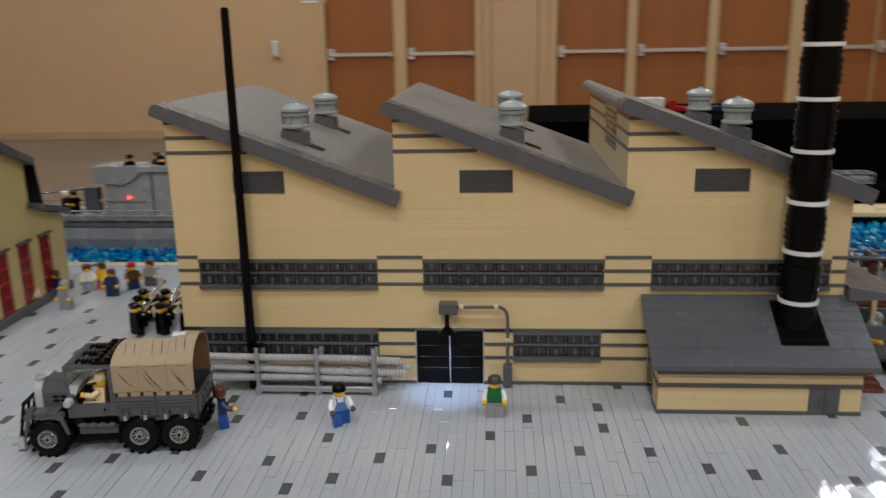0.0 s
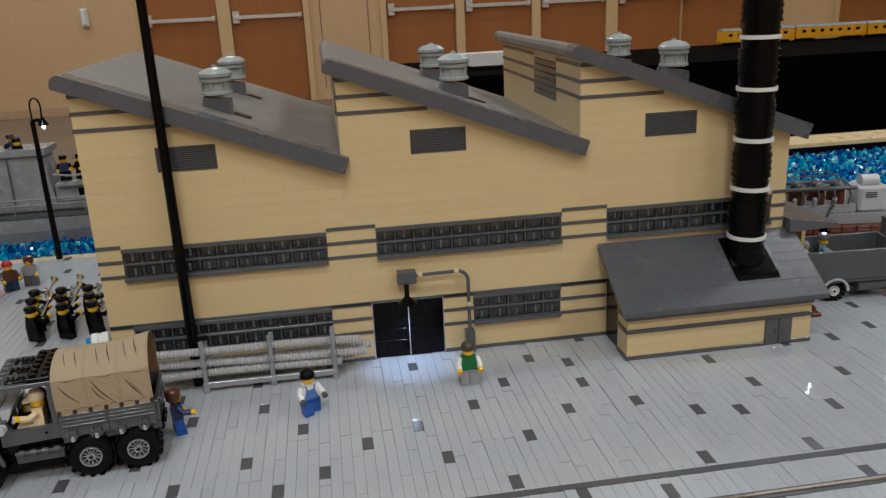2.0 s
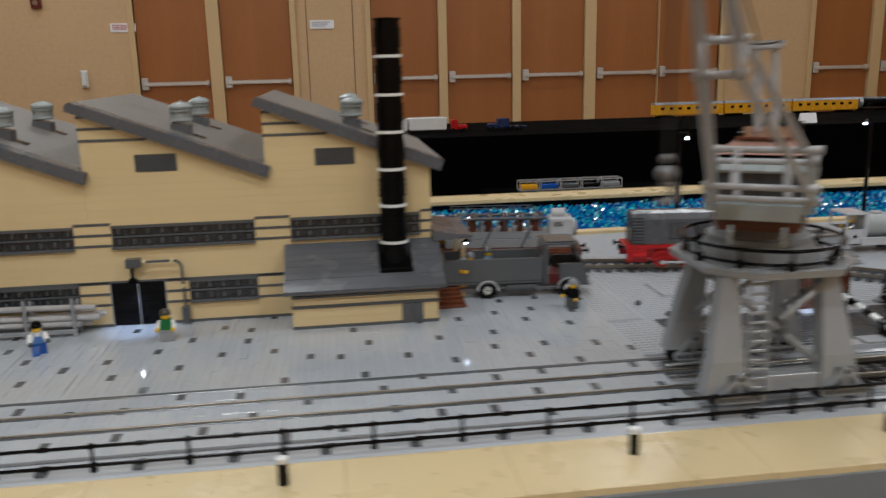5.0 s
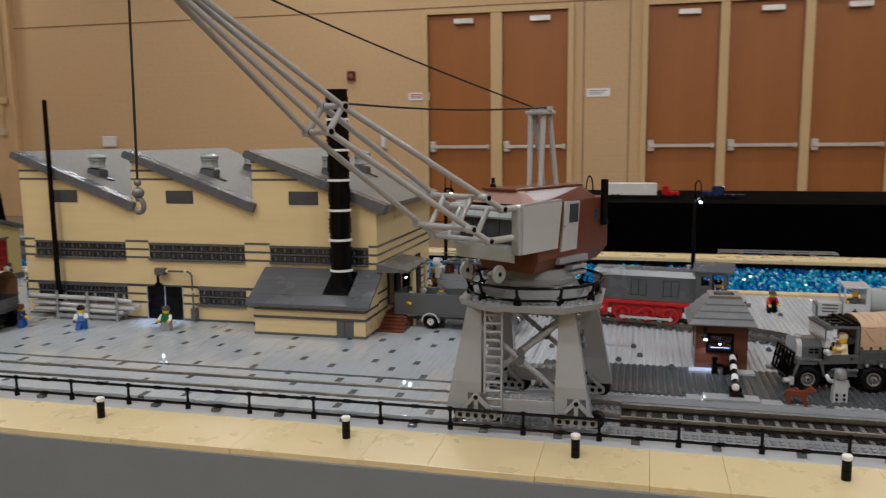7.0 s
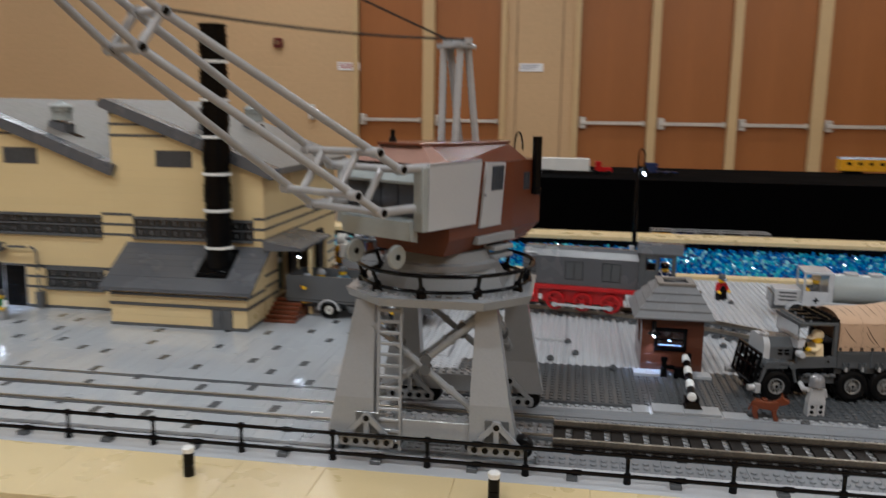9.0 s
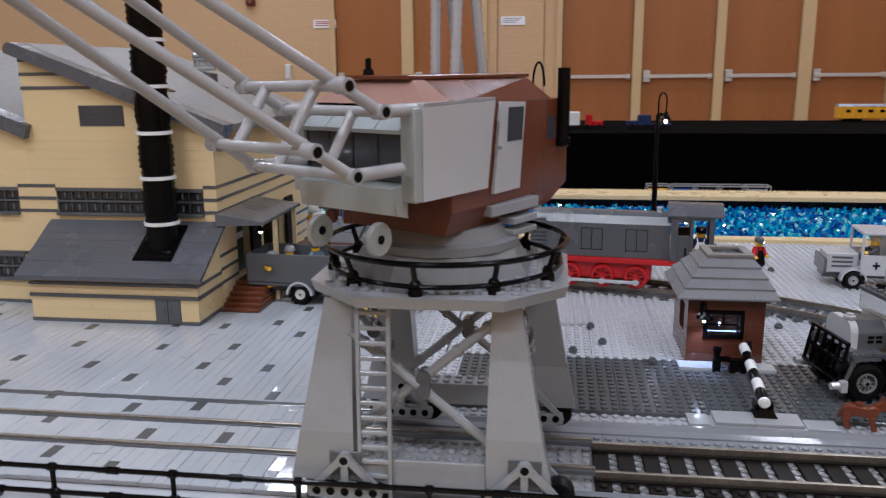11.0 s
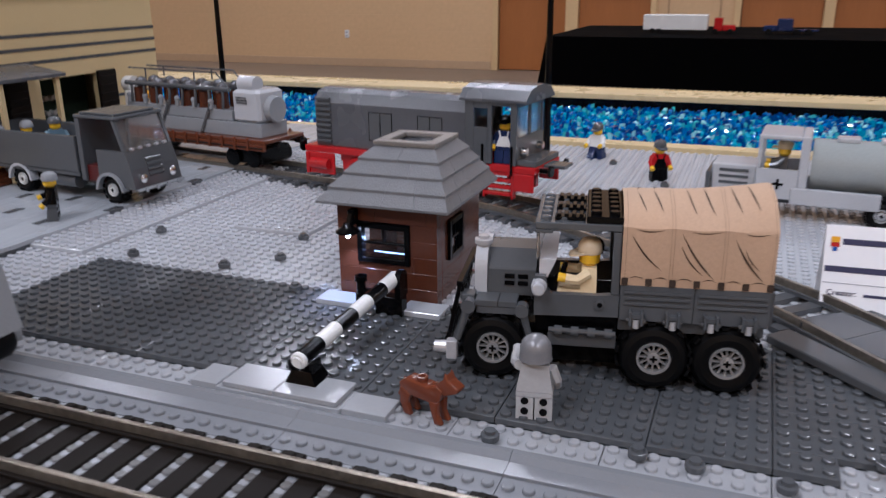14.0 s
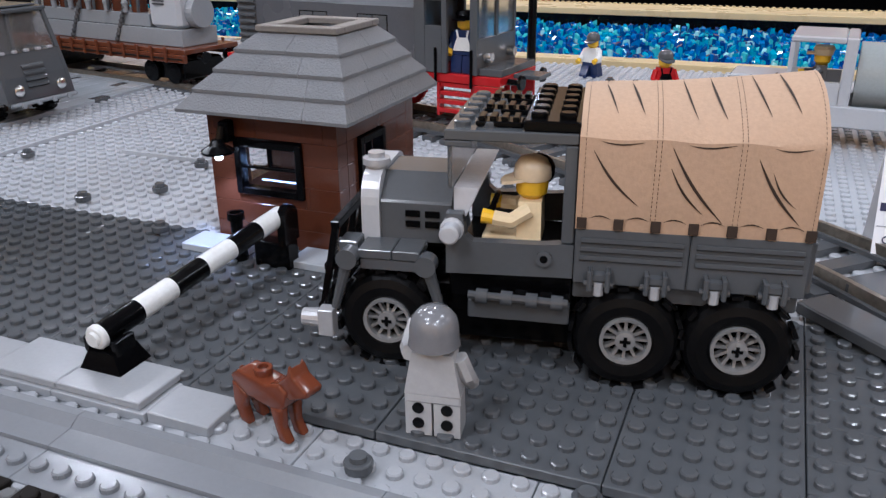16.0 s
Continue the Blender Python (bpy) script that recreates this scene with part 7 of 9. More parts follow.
for t in range(4):
    f0, f1 = t / 4, (t + 1) / 4
    z0, z1 = 0.0520 + t * 0.0076, 0.0520 + (t + 1) * 0.0076
    lipo = 0.0012
    def rect(f, grow):
        return (EX0 + (TX0 - EX0) * f - grow, EX1 + (TX1 - EX1) * f + grow, EY0 + (TY0 - EY0) * f - grow, EY1 + (TY1 - EY1) * f + grow)
    a, b_ = rect(f0, lipo if t else 0.0), rect(f1, 0.0008 if t < 3 else 0)
    la = [(a[0], a[2]), (a[1], a[2]), (a[1], a[3]), (a[0], a[3])]
    lb = [(b_[0], b_[2]), (b_[1], b_[2]), (b_[1], b_[3]), (b_[0], b_[3])]
    for side in range(4):
        n = 4 if t < 2 else 3 if t < 3 else 2
        p0, p1, q0, q1 = la[side], la[(side + 1) % 4], lb[side], lb[(side + 1) % 4]
        for k in range(n):
            g = 0.004
            u0, u1 = k / n + (g / n if k else 0), (k + 1) / n - (g / n if k < n - 1 else 0)
            def mixp(p, q_, u): return (p[0] + (q_[0] - p[0]) * u, p[1] + (q_[1] - p[1]) * u)
            bA, bB, tA, tB = mixp(p0, p1, u0), mixp(p0, p1, u1), mixp(q0, q1, u0), mixp(q0, q1, u1)
            cx, cy = (TX0 + TX1) / 2, (TY0 + TY1) / 2
            def inw(p, d):
                v = Vector((cx - p[0], cy - p[1])).normalized() * d
                return (p[0] + v.x, p[1] + v.y)
            bm = B()
            low = [(*bA, z0), (*bB, z0), (*inw(bB, 0.014), z0), (*inw(bA, 0.014), z0)]
            lip = [(*bA, z0 + 0.0014), (*bB, z0 + 0.0014), (*inw(bB, 0.0135), z0 + 0.0014), (*inw(bA, 0.0135), z0 + 0.0014)]
            top_ = [(*tA, z1), (*tB, z1), (*inw(tB, 0.006), z1), (*inw(tA, 0.006), z1)]
            hexa(bm, low, lip); hexa(bm, lip, top_)
            bmesh.ops.remove_doubles(bm, verts=bm.verts, dist=1e-6)
            bmesh.ops.recalc_face_normals(bm, faces=bm.faces)
            part("roof_slope", bm, SLATE, gh)
bm = B()
for x0, x1, y0, y1 in ((TX0 - 0.001, TX1 + 0.001, TY0 - 0.001, TY0 + 0.006), (TX0 - 0.001, TX1 + 0.001, TY1 - 0.006, TY1 + 0.001), (TX0 - 0.001, TX0 + 0.006, TY0 + 0.006, TY1 - 0.006), (TX1 - 0.006, TX1 + 0.001, TY0 + 0.006, TY1 - 0.006)):
    box(bm, x0, x1, y0, y1, 0.0826, 0.0852, 0.0003)
part("roof_rim", bm, plastic("dusty_grey_tile_plastic", (0.19, 0.175, 0.16), 0.4, vary=0.15), gh, "open grey rim on the roof")
bm = B(); box(bm, TX0 + 0.002, TX1 - 0.002, TY0 + 0.002, TY1 - 0.002, 0.076, 0.0815); part("roof_core", bm, ROOF, gh)
bm = B(); box(bm, 0.8070, 0.8115, -0.0990, -0.0932, 0.0400, 0.0490, 0.0006); cyl(bm, (0.8093, -0.0990, 0.0470), (0.8093, -0.1010, 0.0415), 0.0016, 0.0018, 10); lathe(bm, [(0.0022, 0.0425), (0.0036, 0.0402), (0.0070, 0.0380), (0.0070, 0.0370), (0.0020, 0.0376)], 16, (0.8093, -0.1030, 0)); part("wall_lamp", bm, BLACK, gh, "small black wall lamp")
bm = B(); ball(bm, (0.8093, -0.1030, 0.0352), 0.0016, 10); part("bulb", bm, LED, gh, "lit lamp lens")
spot_lamp("guard_house_lamp_light", (0.8093, -0.1030, 0.0330), 0.10, (0.50, 0.64, 1.0), 100)
point_lamp("guard_house_inner_light", (0.830, -0.062, 0.0200), 0.018, (0.45, 0.62, 1.0))
gp = thing("door_step", "light grey smooth step tiles before the guard house", "step", pose(0, 0, GROUND))
for k, (x0, x1) in enumerate(((0.790, 0.8215), (0.8435, 0.868))):
    bm = B(); box(bm, x0, x1, -0.1105, -0.0945, 0.0, 0.0032, 0.0003); part("tile", bm, TILE, gp)
# barrier
bar_ = thing("barrier_gate", "black and white striped barrier pole on black posts", "barrier")
A0, A1 = Vector((0.8410, -0.1090, 0.0155)), Vector((0.8350, -0.2030, 0.0070))
for k in range(7):
    p, q_ = A0.lerp(A1, k / 6), A0.lerp(A1, (k + 1) / 6)
    bm = B()
    if k < 6:
        cyl(bm, p, q_, 0.0040, 0.0040, 20)
    else:
        w = (A1 - A0).normalized()
        for h0, h1, r0, r1 in ((0.0, 0.0016, 0.0041, 0.0041), (0.0016, 0.0022, 0.0041, 0.0036), (0.0022, 0.0034, 0.0025, 0.0025)):
            cyl(bm, p + w * h0, p + w * h1, r0, r1, 20)
    part("pole_section", bm, WHITE if k % 2 == 0 else BLACK, bar_, "white pole section" if k % 2 == 0 else "black pole section", True)
bm = B(); hexa(bm, [(0.8285, -0.2070, GROUND + 0.0026), (0.8445, -0.2070, GROUND + 0.0026), (0.8445, -0.1930, GROUND + 0.0026), (0.8285, -0.1930, GROUND + 0.0026)], [(0.8310, -0.2050, 0.0020), (0.8410, -0.2050, 0.0020), (0.8410, -0.1945, 0.0020), (0.8310, -0.1945, 0.0020)]); box(bm, 0.8285, 0.8308, -0.2040, -0.1955, 0.0005, 0.0060, 0.0004); box(bm, 0.8395, 0.8418, -0.2040, -0.1955, 0.0005, 0.0060, 0.0004); part("rest_post", bm, BLACK, bar_, "black forked rest post")
bm = B(); box(bm, 0.8300, 0.8465, -0.1135, -0.1060, GROUND, 0.0050, 0.0004); prism(bm, [(-0.1040, 0.005), (-0.1145, 0.005)] + [(-0.10925 - 0.0052 * math.cos(a), 0.0155 + 0.0052 * math.sin(a)) for a in [math.pi * k / 8 for k in range(9)]], "x", 0.8428, 0.8462); bmesh.ops.recalc_face_normals(bm, faces=bm.faces); part("pivot_post", bm, BLACK, bar_, "black rounded pivot plate")
bm = B(); lathe(bm, [(0.0035, GROUND), (0.0035, 0.0040), (0.0026, 0.0045), (0.0026, 0.0110), (0.0036, 0.0115), (0.0036, 0.0145), (0.0024, 0.0145), (0.0022, 0.0130)], 14, (0.8200, -0.1100, 0)); box(bm, 0.8205, 0.8300, -0.1115, -0.1085, 0.003, 0.007); part("counterweight", bm, BLACK, bar_)
pad = thing("kerb_pad", "smooth light grey tiles under the barrier rest", "edging", pose(0, 0, GROUND - PL))
PAD = plastic("pad_grey_tile_plastic", (0.32, 0.327, 0.34), 0.16, piece=0.6, vary=0.06)
for x0, x1, y0, y1, z0, z1 in ((0.797, 0.8260, -0.2175, -0.1950, 0, PL), (0.8262, 0.8620, -0.2175, -0.1950, 0, PL), (0.8000, 0.8275, -0.2165, -0.1960, PL + 0.0001, PL + 0.0026), (0.8277, 0.8600, -0.2165, -0.1960, PL + 0.0001, PL + 0.0026), (0.8622, 0.884, -0.2165, -0.2005, 0, PL + 0.0004), (0.782, 0.7968, -0.2165, -0.198, 0, PL + 0.0006)):
    bm = B(); box(bm, x0, x1, y0, y1, z0, z1, 0.0003); part("tile", bm, PAD, pad)
# loose round studs on the yard
for x, y in ((0.931, -0.2150), (0.990, -0.2070), (1.012, -0.2085), (1.045, -0.2110), (1.08, -0.188), (0.611, -0.0283), (0.7035, -0.0787), (0.7305, -0.0532), (0.7218, -0.0080), (0.7695, -0.0993), (0.6300, -0.0800), (0.6284, 0.1374), (0.900, 0.010), (0.950, 0.240), (0.890, 0.320)):
    bm = B(); zz = GROUND - (PL if y < -0.2 else 0) + 0.0017
    lathe(bm, [(0.0038, zz), (0.0040, zz + 0.001), (0.0040, zz + 0.0026), (0.0036, zz + 0.0030), (0.0024, zz + 0.0030), (0.0024, zz + 0.0046)], 14, (x, y, 0))
    solid("round_plate", bm, DGREY, "small round dark grey plate on the studs", "round plate", "round plates")


# ---- diesel locomotive ----
loco = thing("diesel_locomotive", "dark grey toy diesel locomotive with red frame", "locomotive", pose(0.7639, 0.1331, 0.0255, 0, 0, -8))
LW = 0.026
bm = B(); box(bm, -0.112, 0.108, -LW, LW, 0.0060, 0.0115, 0.0005); fr = part("frame", bm, RED, loco, "bright red running frame")
for s in (-1, 1):
    bm = B(); box(bm, -0.076, 0.030, s * 0.0190 - 0.001, s * 0.0190 + 0.001, -0.0120, 0.0058, 0.0004); part("side_skirt", bm, RED, fr)
    for k in range(3):
        wx = -0.058 + k * 0.036
        bm = B(); lathe(bm, [(0.0092, -0.002), (0.0125, -0.0018), (0.0132, 0.0), (0.0125, 0.0018), (0.0092, 0.002)], 24, (wx, s * 0.0225, -0.0090), axis="y", caps=False)
        cyl(bm, (wx, s * 0.0225 - 0.002, -0.0090), (wx, s * 0.0225 + 0.002, -0.0090), 0.0034, 0.0034, 14)
        bmesh.ops.recalc_face_normals(bm, faces=bm.faces)
        wh = part("wheel", bm, RED, loco, "red spoked locomotive wheel")
        for q_ in range(8):
            a = math.pi * q_ / 4 + 0.2
            c_, s_ = 0.0009 * math.cos(a), 0.0009 * math.sin(a)
            (xa, za), (xb, zb) = [(wx + r * math.cos(a), -0.0090 + r * math.sin(a)) for r in (0.0030, 0.0098)]
            bm = B(); prism(bm, [(xa + s_, za - c_), (xb + s_, zb - c_), (xb - s_, zb + c_), (xa - s_, za + c_)], "y", s * 0.0225 - 0.001, s * 0.0225 + 0.001); bmesh.ops.recalc_face_normals(bm, faces=bm.faces); part("spoke", bm, RED, wh)
        bm = B(); cyl(bm, (wx, s * 0.0247, -0.0140), (wx, s * 0.0262, -0.0140), 0.0022, 0.0022, 12); part("crank_pin", bm, LGREY, wh)
    bm = B(); box(bm, -0.062, 0.018, s * 0.0275 - 0.0012, s * 0.0275 + 0.0012, -0.0160, -0.0122, 0.0008)
    for k in range(3):
        cyl(bm, (-0.058 + k * 0.036, s * 0.0275 - 0.002, -0.0140), (-0.058 + k * 0.036, s * 0.0275 + 0.002, -0.0140), 0.0032, 0.0032, 14)
    part("coupling_rod", bm, LGREY, loco, "light grey coupling rod")
    bm = B(); box(bm, -0.111, -0.080, s * LW - 0.0012, s * LW + 0.0012, -0.0128, 0.0058, 0.0005); box(bm, -0.109, -0.106, s * (LW + 0.0020) - 0.001, s * (LW + 0.0020) + 0.001, -0.0128, 0.0058, 0.0003); pl = part("tank_plate", bm, RED, loco, "red side plate")
    bm = B(); cyl(bm, (-0.103, s * (LW + 0.0030), -0.0030), (-0.084, s * (LW + 0.0030), -0.0030), 0.0046, 0.0046, 16); part("air_tank", bm, RED, pl, "red side tank", True)
    for k in range(4):
        bm = B(); box(bm, 0.066, 0.088, s * (LW - 0.004 + k * 0.0008) - 0.003, s * (LW - 0.004 + k * 0.0008) + 0.003, 0.0030 - k * 0.0052, 0.0056 - k * 0.0052, 0.0003); part("cab_step", bm, RED, loco, "red cab step")
    for x0, x1 in ((0.0640, 0.0658), (0.0882, 0.0900)):
        bm = B(); box(bm, x0, x1, s * (LW - 0.003) - 0.003, s * (LW - 0.003) + 0.003, -0.0150, 0.0058); part("step_side", bm, RED, loco)
    bm = B(); box(bm, 0.0905, 0.1075, s * LW - 0.001, s * LW + 0.001, -0.0080, 0.0058, 0.0005); part("end_skirt", bm, RED, loco)
    for x in (0.064, 0.089):
        bm = B(); cyl(bm, (x, s * (LW + 0.0015), 0.004), (x, s * (LW + 0.0015), 0.0270), 0.0010, 0.0010, 8); part("grab_rail", bm, BLACK, loco, "black grab rail")
hood = [(-0.0205, 0.0118), (0.0205, 0.0118), (0.0205, 0.0490), (0.0165, 0.0575), (0.006, 0.0605), (-0.006, 0.0605), (-0.0165, 0.0575), (-0.0205, 0.0490)]
bm = B(); prism(bm, hood, "x", 0.048, -0.102); hd = part("bonnet", bm, ROOF, loco, "long dark grey rounded bonnet")
for x in (-0.046, 0.002):
    for s in (-1, 1):
        bm = B(); box(bm, x, x + 0.0108, s * 0.0207 - 0.0003, s * 0.0207 + 0.0003, 0.0200, 0.0430, 0.0002); box(bm, x + 0.0114, x + 0.0222, s * 0.0207 - 0.0003, s * 0.0207 + 0.0003, 0.0200, 0.0430, 0.0002); box(bm, x + 0.0095, x + 0.0103, s * 0.0213 - 0.0005, s * 0.0213 + 0.0005, 0.028, 0.035); part("bonnet_door", bm, DGREY, hd)
        bm = B(); box(bm, x - 0.0006, x + 0.0228, s * 0.0205 - 0.0003, s * 0.0205 + 0.0003, 0.0194, 0.0436); part("door_gap", bm, BLACK, hd)
bm = B()
for k in range(9):
    for s in (-1, 1):
        prism(bm, [(s * 0.0206, 0.0140 + k * 0.0046), (s * 0.0226, 0.0146 + k * 0.0046), (s * 0.0226, 0.0158 + k * 0.0046), (s * 0.0206, 0.0172 + k * 0.0046)], "x", -0.0855, -0.101)
    box(bm, -0.1042, -0.1022, -0.018, 0.018, 0.0140 + k * 0.0046, 0.0165 + k * 0.0046)
bmesh.ops.recalc_face_normals(bm, faces=bm.faces)
part("radiator_louvre", bm, DGREY, hd, "dark grey radiator louvres")
bm = B(); lathe(bm, [(0.0030, 0.0600), (0.0030, 0.0640), (0.0036, 0.0642), (0.0036, 0.0660), (0.002, 0.0662)], 12, (0.036, 0, 0)); part("exhaust_cap", bm, LGREY, loco, "small light grey chimney")
# cab with openings
bm = B(); box(bm, 0.0485, 0.0515, -0.0239, 0.0239, 0.0118, 0.0600, 0.0003); cab = part("cab", bm, DGREY, loco, "dark grey driver's cab")
for s in (-1, 1):
    y0, y1 = (s * 0.0255 - 0.0015, s * 0.0255 + 0.0015)
    for nm, x0, x1, z0, z1 in (("cab_post", 0.0485, 0.0560, 0.0118, 0.0600), ("cab_panel", 0.0561, 0.0679, 0.0118, 0.0400), ("cab_post", 0.0680, 0.0715, 0.0118, 0.0600), ("window_head", 0.0561, 0.0679, 0.0545, 0.0600), ("cab_post", 0.0875, 0.0925, 0.0118, 0.0600), ("door_head", 0.0716, 0.0874, 0.0570, 0.0600)):
        bm = B(); box(bm, x0, x1, y0, y1, z0, z1, 0.0003); part(nm, bm, DGREY, cab)
for nm, y0, y1, z0, z1 in (("front_panel", -0.0239, 0.0239, 0.0118, 0.0330), ("front_head", -0.0239, 0.0239, 0.0560, 0.0600), ("front_post", -0.002, 0.002, 0.0331, 0.0559)):
    bm = B(); box(bm, 0.0905, 0.0925, y0, y1, z0, z1, 0.0002); part(nm, bm, DGREY, cab)
bm = B(); box(bm, 0.0908, 0.0918, -0.0235, -0.0025, 0.0332, 0.0558); box(bm, 0.0908, 0.0918, 0.0025, 0.0235, 0.0332, 0.0558); part("cab_window", bm, CLEAR, cab)
bm = B(); prism(bm, [(-0.0285, 0.0600), (0.0285, 0.0600), (0.0285, 0.0620), (0.0200, 0.0690), (0.008, 0.0715), (-0.008, 0.0715), (-0.0200, 0.0690), (-0.0285, 0.0620)], "x", 0.1010, 0.0440); part("cab_roof", bm, ROOF, cab, "curved dark grey cab roof")
bm = B(); box(bm, 0.0925, 0.1080, -0.0240, 0.0240, 0.0116, 0.0160, 0.0004); part("front_deck", bm, DGREY, loco)
for s in (-1, 1):
    bm = B(); cyl(bm, (0.0930, s * 0.016, 0.0215), (0.0975, s * 0.016, 0.0215), 0.0034, 0.0030, 14); part("headlight", bm, CHROME, loco, "round clear headlight", True)
    for x0, x1 in ((0.1085, 0.1165), (-0.1125, -0.1205)):
        bm = B(); cyl(bm, (x0, s * 0.016, 0.0080), (x1, s * 0.016, 0.0080), 0.0018, 0.0018, 10); cyl(bm, (x1, s * 0.016, 0.0080), (x1 + (0.002 if x1 > 0 else -0.002), s * 0.016, 0.0080), 0.0048, 0.0044, 14); part("buffer", bm, BLACK, loco, "black buffer")
bm = B(); box(bm, 0.1085, 0.1260, -0.009, 0.009, 0.0090, 0.0115, 0.0004); part("coupler", bm, DGREY, loco)
m = loco.matrix_basis
figure("toy driver in blue standing in the cab doorway", m @ pose(0.0795, -0.0175, 0.0118), NAVY, NAVY, NAVY, SKIN, BLACK, "cap", bib=WHITE)

# ---- flat wagon with a big engine ----
car = thing("flat_wagon", "reddish brown toy flat wagon", "wagon", pose(0.4850, 0.1935, 0.0170, 0, 0, -9))
bm = B(); box(bm, -0.112, 0.112, -0.029, 0.029, 0.0110, 0.0145, 0.0004); part("deck", bm, BROWN, car)
for s in (-1, 1):
    bm = B(); box(bm, -0.112, 0.112, s * 0.0285 - 0.0018, s * 0.0285 + 0.0018, 0.0045, 0.0109, 0.0004); sl = part("side_sill", bm, BROWN, car, "ribbed reddish brown side sill")
    for k in range(13):
        bm = B(); box(bm, -0.108 + k * 0.0166, -0.1055 + k * 0.0166, s * 0.0312 - 0.0009, s * 0.0312 + 0.0009, 0.0045, 0.0165, 0.0002); part("stake_pocket", bm, BROWN, sl)
    bm = B(); box(bm, -0.110, 0.110, s * 0.0305 - 0.0006, s * 0.0305 + 0.0006, 0.0068, 0.0080); part("sill_gap", bm, DARK_BROWN, sl)
for x in (-0.078, 0.078):
    bm = B(); box(bm, x - 0.022, x + 0.022, -0.021, 0.021, -0.0110, 0.0044, 0.0010); bg = part("bogie", bm, BLACK, car, "black wagon bogie")
    for wx in (-0.013, 0.013):
        for s in (-1, 1):
            bm = B(); lathe(bm, [(0.004, -0.002), (0.0085, -0.0018), (0.0090, 0), (0.0085, 0.0018), (0.004, 0.002)], 18, (x + wx, s * 0.0225, -0.0052), axis="y"); part("wheel", bm, BLACK, bg)
for x1 in (0.121, -0.121):
    for s in (-1, 1):
        sg = 1 if x1 > 0 else -1
        bm = B(); cyl(bm, (sg * 0.1122, s * 0.016, 0.0080), (x1, s * 0.016, 0.0080), 0.0018, 0.0018, 8); cyl(bm, (x1, s * 0.016, 0.008), (x1 + sg * 0.002, s * 0.016, 0.008), 0.0050, 0.0045, 14); part("buffer", bm, BLACK, car)
eng = thing("ship_engine", "light grey toy marine engine chained to the wagon", "engine", car.matrix_basis @ pose(0, 0, 0.0146))
bm = B(); box(bm, -0.092, 0.100, -0.019, 0.019, 0.0, 0.0135, 0.0005); part("engine_bed", bm, MGREY, eng)
bm = B(); box(bm, -0.088, 0.062, -0.017, 0.017, 0.0137, 0.0240, 0.0005); part("crankcase", bm, MGREY, eng, "light grey crankcase")
for s in (-1, 1):
    bm = B()
    for k in range(22):
        box(bm, -0.086 + k * 0.0066, -0.0830 + k * 0.0066, s * 0.0175 - 0.0009, s * 0.0175 + 0.0009, 0.0115, 0.0140)
    part("bolt_strip", bm, DGREY, eng)
for s in (-1, 1):
    bm = B(); cyl(bm, (-0.086, s * 0.0165, 0.0440), (0.060, s * 0.0165, 0.0440), 0.0024, 0.0024, 12)
    for k in range(8):
        tube(bm, [(-0.078 + k * 0.0185, s * 0.0165, 0.0440), (-0.076 + k * 0.0185, s * 0.0185, 0.0360), (-0.078 + k * 0.0185, s * 0.0178, 0.0250)], 0.0013, 8)
    part("manifold", bm, DGREY, eng, "grey pipe manifold", True)
    bm = B(); tube(bm, [(-0.085, s * 0.012, 0.0590), (0.040, s * 0.012, 0.0590), (0.058, s * 0.012, 0.0420)], 0.0009, 6); cyl(bm, (-0.060, s * 0.012, 0.049), (-0.060, s * 0.012, 0.059), 0.0008, 0.0008, 6); cyl(bm, (0.010, s * 0.012, 0.049), (0.010, s * 0.012, 0.059), 0.0008, 0.0008, 6); part("hand_rail", bm, DGREY, eng, "thin grey hand rail", True)
for k in range(6):
    x = -0.074 + k * 0.0235
    for s in (-1, 1):
        bm = B(); lathe(bm, [(0.0065, 0.0242), (0.0065, 0.0395), (0.0055, 0.0400)], 14, (x, s * 0.0095, 0)); part("cylinder", bm, HUT_BROWN, eng, "reddish brown engine cylinder")
        bm = B(); ball(bm, (x + 0.002, s * 0.0085, 0.0445), 0.0066, 12, 0.85); part("cylinder_head", bm, material("dark_pearl_grey", (0.10, 0.10, 0.11), 0.2, metal=0.4) if k == 0 and s < 0 else bpy.data.materials["dark_pearl_grey"], eng, "shiny dark grey cylinder head", True)
        bm = B(); cyl(bm, (x - 0.008, s * 0.0175, 0.0242), (x - 0.008, s * 0.0175, 0.0300), 0.0022, 0.0022, 10); ball(bm, (x - 0.008, s * 0.0175, 0.0315), 0.0030, 8); part("valve", bm, MGREY, eng)
bm = B(); box(bm, 0.064, 0.099, -0.0185, 0.0185, 0.0137, 0.0450, 0.003); ge = part("gear_housing", bm, LGREY, eng, "light grey gear housing")
bm = B(); cyl(bm, (0.0992, 0, 0.026), (0.106, 0, 0.026), 0.0130, 0.0120, 24); part("output_flange", bm, MGREY, ge)
bm = B()
for k in range(3):
    box(bm, 0.071, 0.084, -0.0195, -0.0187, 0.0320 + k * 0.0025, 0.0332 + k * 0.0025)
part("housing_grille", bm, DGREY, ge)
bm = B(); cyl(bm, (0.068, -0.006, 0.0495), (0.088, -0.006, 0.0495), 0.0078, 0.0078, 20); cyl(bm, (0.070, -0.006, 0.042), (0.070, -0.006, 0.049), 0.0025, 0.0025, 8); part("turbocharger", bm, LGREY, eng, "round light grey turbocharger", True)
bm = B(); cyl(bm, (-0.105, 0, 0.040), (-0.093, 0, 0.040), 0.0085, 0.0085, 20); box(bm, -0.100, -0.088, -0.010, 0.010, 0.0137, 0.034, 0.001); part("flywheel", bm, WHITE, eng, "white round flywheel end", True)
